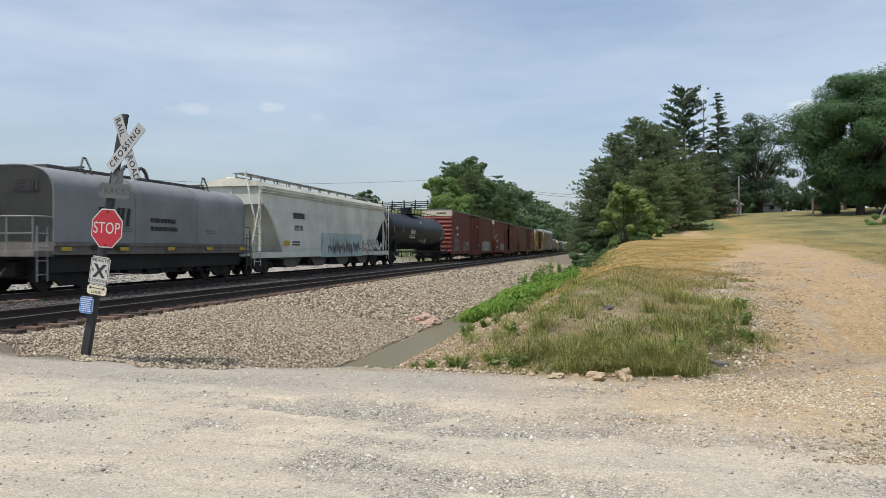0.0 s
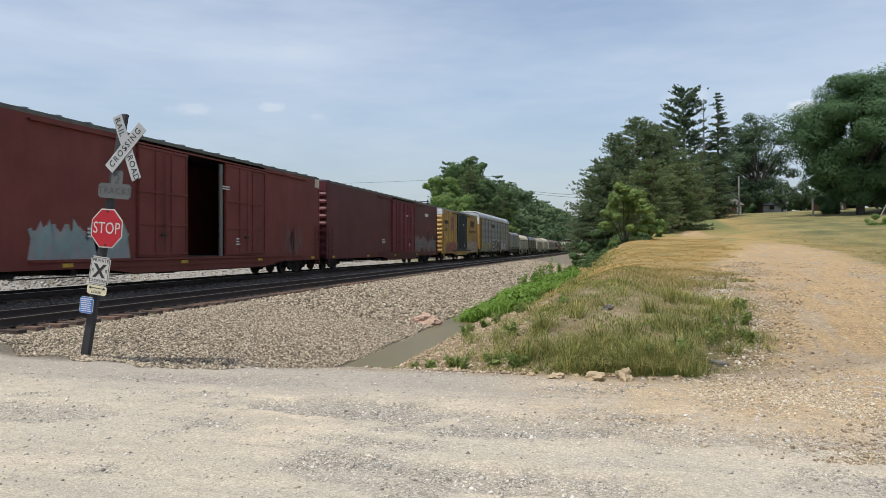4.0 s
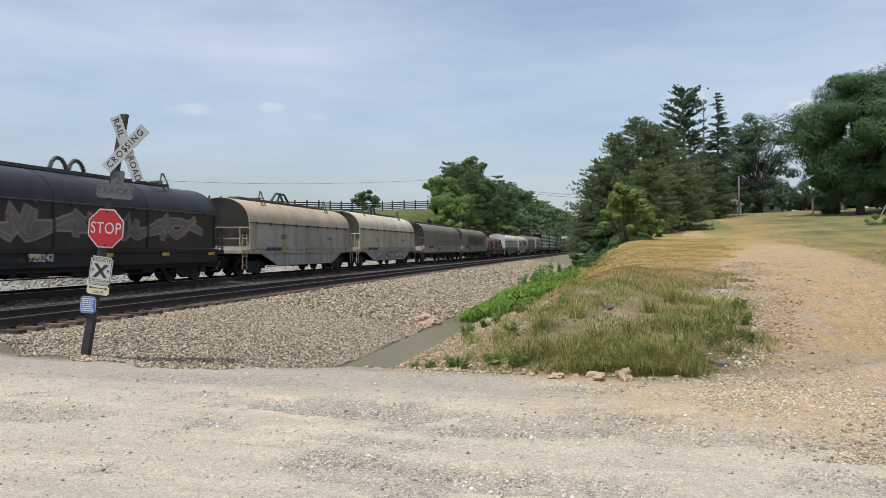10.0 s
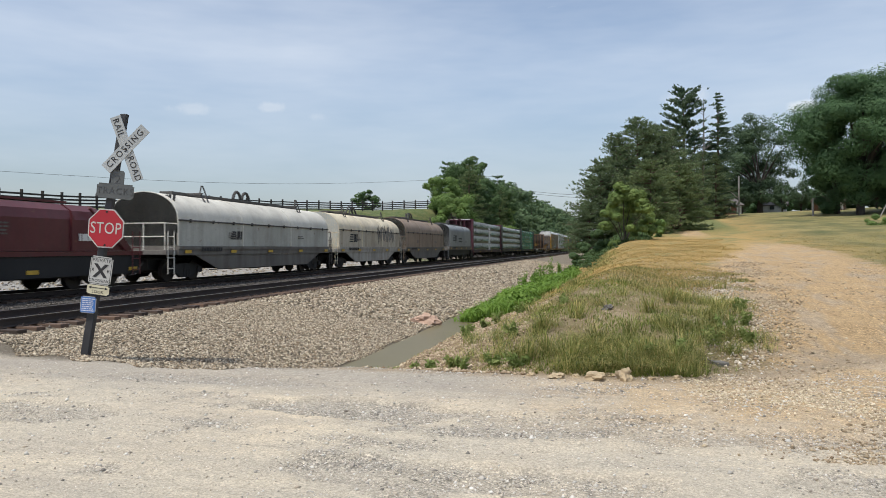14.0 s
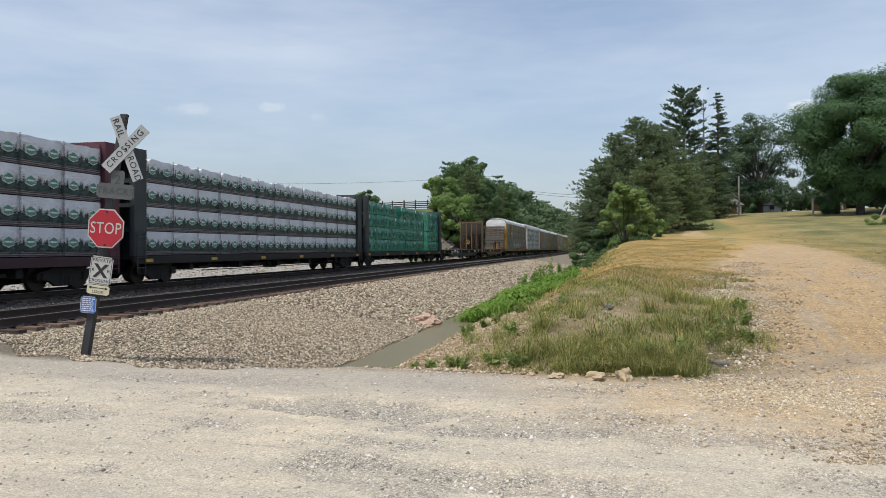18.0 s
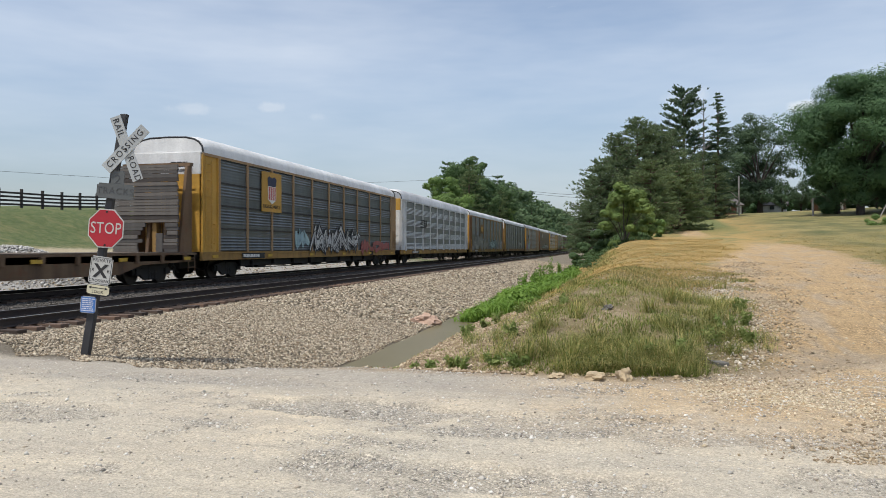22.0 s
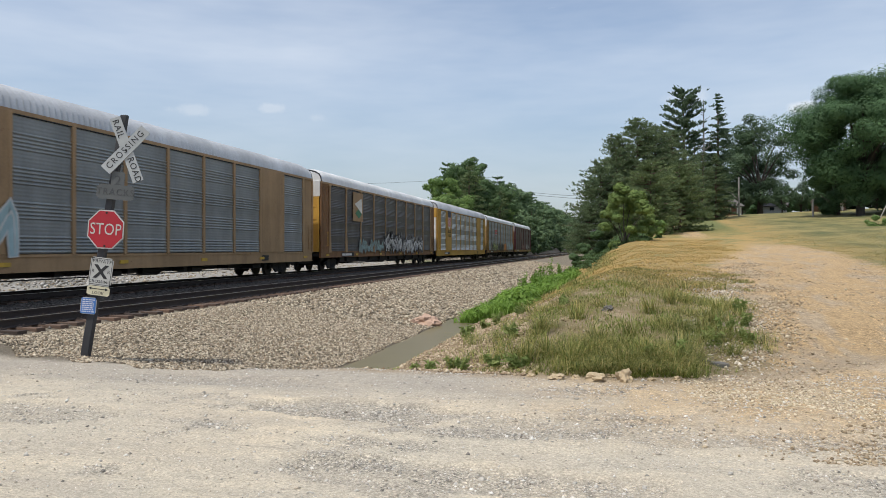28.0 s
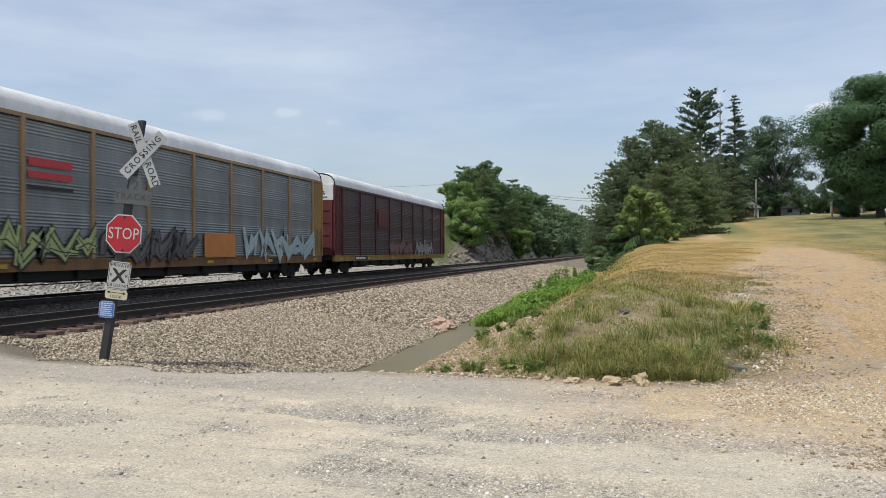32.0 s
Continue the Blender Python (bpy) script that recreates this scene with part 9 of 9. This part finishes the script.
GR_GREEN = leafy("green_grass", ((0.3, 0.245, 0.1), (0.115, 0.15, 0.04), (0.18, 0.2, 0.06), (0.25, 0.25, 0.08), (0.38, 0.31, 0.14), (0.45, 0.37, 0.18)), 0.3)
GR_DARK = leafy("tuft_grass", ((0.08, 0.115, 0.034), (0.16, 0.2, 0.055), (0.27, 0.285, 0.09), (0.52, 0.44, 0.2), (0.2, 0.235, 0.065), (0.4, 0.345, 0.135)), 0.36)
GR_LUSH = leafy("lush_grass", ((0.11, 0.16, 0.035), (0.17, 0.23, 0.05), (0.25, 0.29, 0.075), (0.14, 0.19, 0.045), (0.36, 0.33, 0.13)), 0.35)
GR_DRY = leafy("dry_grass", ((0.29, 0.19, 0.062), (0.41, 0.275, 0.095), (0.55, 0.395, 0.165), (0.19, 0.18, 0.058), (0.44, 0.32, 0.13)), 0.3)
GR_WEED = leafy("bright_weed", ((0.14, 0.24, 0.045), (0.185, 0.31, 0.06), (0.24, 0.37, 0.09)), 0.4)


def mound_grass(X, Y, q):
    d = (wave(X, Y, 1.7, 30) + 0.95) / 1.9
    right_edge = 1.5 + (Y - 10) * 0.17
    for px, py, r_ in ((0.25, 14.3, 0.75), (-1.2, 13.2, 0.6), (0.9, 16.6, 0.6), (-0.6, 16.9, 0.5), (1.5, 14.0, 0.35)):
        d = d * (1 - 0.92 * np.exp(-(((X - px) ** 2 + (Y - py) ** 2 * 0.8) / r_ ** 2) ** 2))
    return (Y > road_edge(X) + 0.25) & (q < d) & (X < right_edge + 0.4 * np.sin(Y * 3)) & ((X > -1.55 + 0.45 * np.sin(Y * 1.7) - 0.11 * (Y - 11)) | (q < 0.06))


X, Y = scatter(130000, -4, 4, 10, 25, rs, 1.25, mound_grass)
lush = wave(X, Y, 1.5, 36) + 0.6 * wave(X, Y, 4.0, 37) - 0.11 * (Y - 14) > 0.12
blades("mound_grass", X[lush], Y[lush], 0.1, 0.01, 1.0, rs, GR_LUSH, "short bright green grass on the bank")
blades("straw_grass", X[~lush], Y[~lush], 0.075, 0.01, 1.3, rs, GR_GREEN, "straw-coloured and olive grass on the bank")
# brown thatch between the green
X, Y = scatter(30000, -3.2, 4, 11, 25, rs, 1.2, lambda X, Y, q: mound_grass(X, Y, q * 0.8) & (wave(X, Y, 1.1, 33) > -0.35))
blades("thatch", X, Y, 0.06, 0.009, 1.9, rs, leafy("brown_thatch", ((0.21, 0.145, 0.075), (0.33, 0.235, 0.12), (0.45, 0.345, 0.19), (0.26, 0.2, 0.09)), 0.3), "brown dead grass among the green")
# long tufts
cx, cy = [], []
for n, x0, x1, y0, y1 in ((70, -0.7, 1.3, 10.2, 11.7), (14, -1.9, -0.6, 10.6, 13.0), (8, -2.8, -1.6, 11.0, 16.0), (30, 1.2, 2.6, 12, 17), (14, 0.6, 2.2, 12.3, 13.6), (12, -2.4, 0.5, 14.8, 20), (9, 0.5, 3.0, 15, 20)):
    cx += list(rs.uniform(x0, x1, n))
    cy += list(rs.uniform(y0, y1, n))
X = np.repeat(cx, 60) + rs.normal(0, 0.09, 60 * len(cx))
Y = np.repeat(cy, 60) + rs.normal(0, 0.09, 60 * len(cy))
m = Y > road_edge(X) + 0.15
blades("grass_tufts", X[m], Y[m], 0.27, 0.008, 1.6, rs, GR_DARK, "long dark green grass tufts on the bank")
# taller bunches of rank grass
cx = [-1.25, -0.95, -0.55, -1.15, 0.15, 0.5, 0.85, 1.05, 0.3, -0.2, 1.5, 1.75, 2.0, 0.7, -0.6, 1.2]
cy = [10.7, 11.1, 10.6, 12.3, 10.5, 11.0, 10.7, 11.6, 12.2, 11.7, 12.9, 13.8, 15.1, 14.2, 13.6, 15.9]
X = np.repeat(cx, 110) + rs.normal(0, 0.07, 110 * len(cx))
Y = np.repeat(cy, 110) + rs.normal(0, 0.07, 110 * len(cy))
blades("rank_grass", X, Y, 0.4, 0.009, 0.9, rs, GR_DARK, "tall bunches of rank green grass on the bank")


def dry_keep(X, Y, q):
    return (X < 1.9 + Y * 0.062 + 2.8 * step(Y, 22, 54) + 0.5 * np.sin(Y * 0.6)) & (X > -3.2) & (q < 0.35 + 0.8 * (wave(X, Y, 0.9, 71) > -0.25))


X, Y = scatter(80000, -3, 9.5, 18, 66, rs, 1.3, dry_keep)
blades("dry_grass", X, Y, 0.07, 0.016, 1.7, rs, GR_DRY, "dry golden grass on the bank")


def lawn_keep(X, Y, q):
    return (X > 6.6 + Y * 0.062 + 2.8 * step(Y, 22, 54) - 1.3 * step(Y, 26, 62) + 0.4 * np.sin(Y) + 1.2 * q) & (q < 0.45 + 0.7 * (wave(X, Y, 0.7, 93) > -0.1))


X, Y = scatter(70000, 5.5, 34, 17, 70, rs, 1.25, lawn_keep)
blades("lawn_grass", X, Y, 0.07, 0.016, 1.2, rs, leafy("lawn_blade", ((0.16, 0.16, 0.052), (0.24, 0.21, 0.075), (0.34, 0.275, 0.11), (0.44, 0.345, 0.15), (0.2, 0.195, 0.065)), 0.3), "short yellow-green lawn grass")


# weeds by the water, and taller stalks
def weed_keep(X, Y, q):
    return (X < -2.7 + 0.35 * np.sin(Y * 0.7) + 0.045 * np.minimum(14, Y - 22) - 0.1 * np.maximum(0, Y - 40)) & (X > -4.8 + 0.15 * np.sin(Y * 2) + 0.5 * q * (Y < 26)) & (q < 0.3 + 0.9 * (wave(X, Y, 2.5, 61) > -0.3))


X, Y = scatter(60000, -4.8, -0.8, 22, 52, rs, 1.2, weed_keep)
blades("ditch_weeds", X, Y, 0.4, 0.05, 0.75, rs, GR_WEED, "bright green weeds along the ditch", "weeds")
# lumps of broad-leaved weeds among them
cw = 70
cy_ = rs.uniform(22.5, 46, cw)
cx_ = rs.uniform(-4.5, -2.6, cw) + 0.02 * (cy_ - 24)
k = rs.randint(0, cw, 26000)
q = rs.normal(size=(26000, 3))
q /= np.linalg.norm(q, axis=1)[:, None]
q[:, 2] = np.abs(q[:, 2])
P = np.stack([cx_[k], cy_[k], ground_z(cx_[k], cy_[k]) + 0.1], -1) + q * (rs.uniform(0.3, 0.6, cw)[k] * rs.uniform(0.7, 1.05, 26000))[:, None] * np.array([1, 1, 0.95])
Nn = q + rs.normal(size=(26000, 3)) * 0.35
tagged(leaves("weed_clumps", P, Nn / np.linalg.norm(Nn, axis=1)[:, None], 0.11, rs, GR_WEED, None), "bright green broad-leaved weeds beside the ditch", "weeds", kind="stuff")
# ragged long grass along the edge of the bank, towards the trees
X, Y = scatter(16000, -3.2, 2.0, 26, 66, rs, 1.0, lambda X, Y, q: np.abs(X - lerp(Y, (24, 30, 40, 66), (-2.4, -1.6, -0.6, -0.4)) - 0.5 * np.sin(Y * 0.9)) < 0.7 * q ** 0.5)
blades("bank_edge_grass", X, Y, 0.2, 0.025, 1.3, rs, leafy("seeding_grass", ((0.16, 0.19, 0.06), (0.28, 0.26, 0.1), (0.42, 0.34, 0.15), (0.2, 0.24, 0.08)), 0.3), "long seeding grass along the edge of the bank")
X, Y = scatter(6000, -3.6, 3.2, 64, 76, rs, 1.0)
blades("tree_foot_weeds", X, Y, 0.35, 0.06, 0.8, rs, LEAF_MID, "weeds at the foot of the trees", "weeds")


def weed_stalk(x, y, h, seed, mat=GR_WEED, label="tall green leafy weed on the bank"):
    r = np.random.RandomState(seed)
    t = tagged(new("weed"), label, "weed")
    t.matrix_basis = pose(x, y, float(ground_z(x, y)) - 0.02)
    bm = B()
    P, Nn = [], []
    for k in range(3):
        tip = Vector((r.uniform(-0.16, 0.16), r.uniform(-0.16, 0.16), h * r.uniform(0.6, 1.0)))
        rod(bm, (0, 0, 0), tip, 0.01, 4, 0.005)
        for q in np.linspace(0.15, 1, 20):
            for _ in range(3):
                P.append(np.array(tip) * q + r.normal(size=3) * 0.03 * (0.6 + h))
                v = r.normal(size=3) + np.array([0, 0, 0.6])
                Nn.append(v / np.linalg.norm(v))
    part("stem", bm, mat, t)
    leaves("foliage", np.array(P), np.array(Nn), 0.045 + 0.02 * h, r, mat, t, 2.2)
    return t


NEAR_WEEDS = 0.6
OLIVE_WEED = leafy("olive_weed", ((0.2, 0.27, 0.085), (0.27, 0.34, 0.115), (0.36, 0.41, 0.16)), 0.45)
for i, (x, y, h) in enumerate(((-4.1, 36.2, 1.5), (-4.0, 41.0, 1.7), (-3.7, 42.4, 1.5), (-3.5, 43.3, 1.8), (-4.2, 35.0, 1.2), (-3.9, 37.5, 1.3), (-3.7, 38.6, 1.5), (-3.95, 39.6, 1.2), (-3.2, 45.0, 1.2), (-3.05, 46.2, 1.4), (-3.4, 44.2, 0.9), (-2.7, 17.8, 0.55), (-3.3, 16.8, 0.45), (-2.3, 18.9, 0.5), (-3.0, 15.4, 0.5), (-3.1, 18.4, 0.4), (-2.0, 16.5, 0.4), (-2.6, 10.7, 0.4), (-2.1, 10.5, 0.35), (-1.65, 10.55, 0.4), (-3.0, 10.9, 0.35), (-1.3, 10.4, 0.35), (-2.4, 11.3, 0.3), (1.6, 12.6, 0.5), (1.9, 13.4, 0.55), (0.9, 11.2, 0.5), (0.6, 10.9, 0.45), (-1.6, 12.4, 0.45), (-1.0, 15.5, 0.4), (2.2, 13.0, 0.5), (2.35, 14.3, 0.45), (2.5, 15.4, 0.5))):
    weed_stalk(x, y, h * (0.9 if y > 20 else NEAR_WEEDS), i, GR_WEED if y > 20 else OLIVE_WEED)

motions()
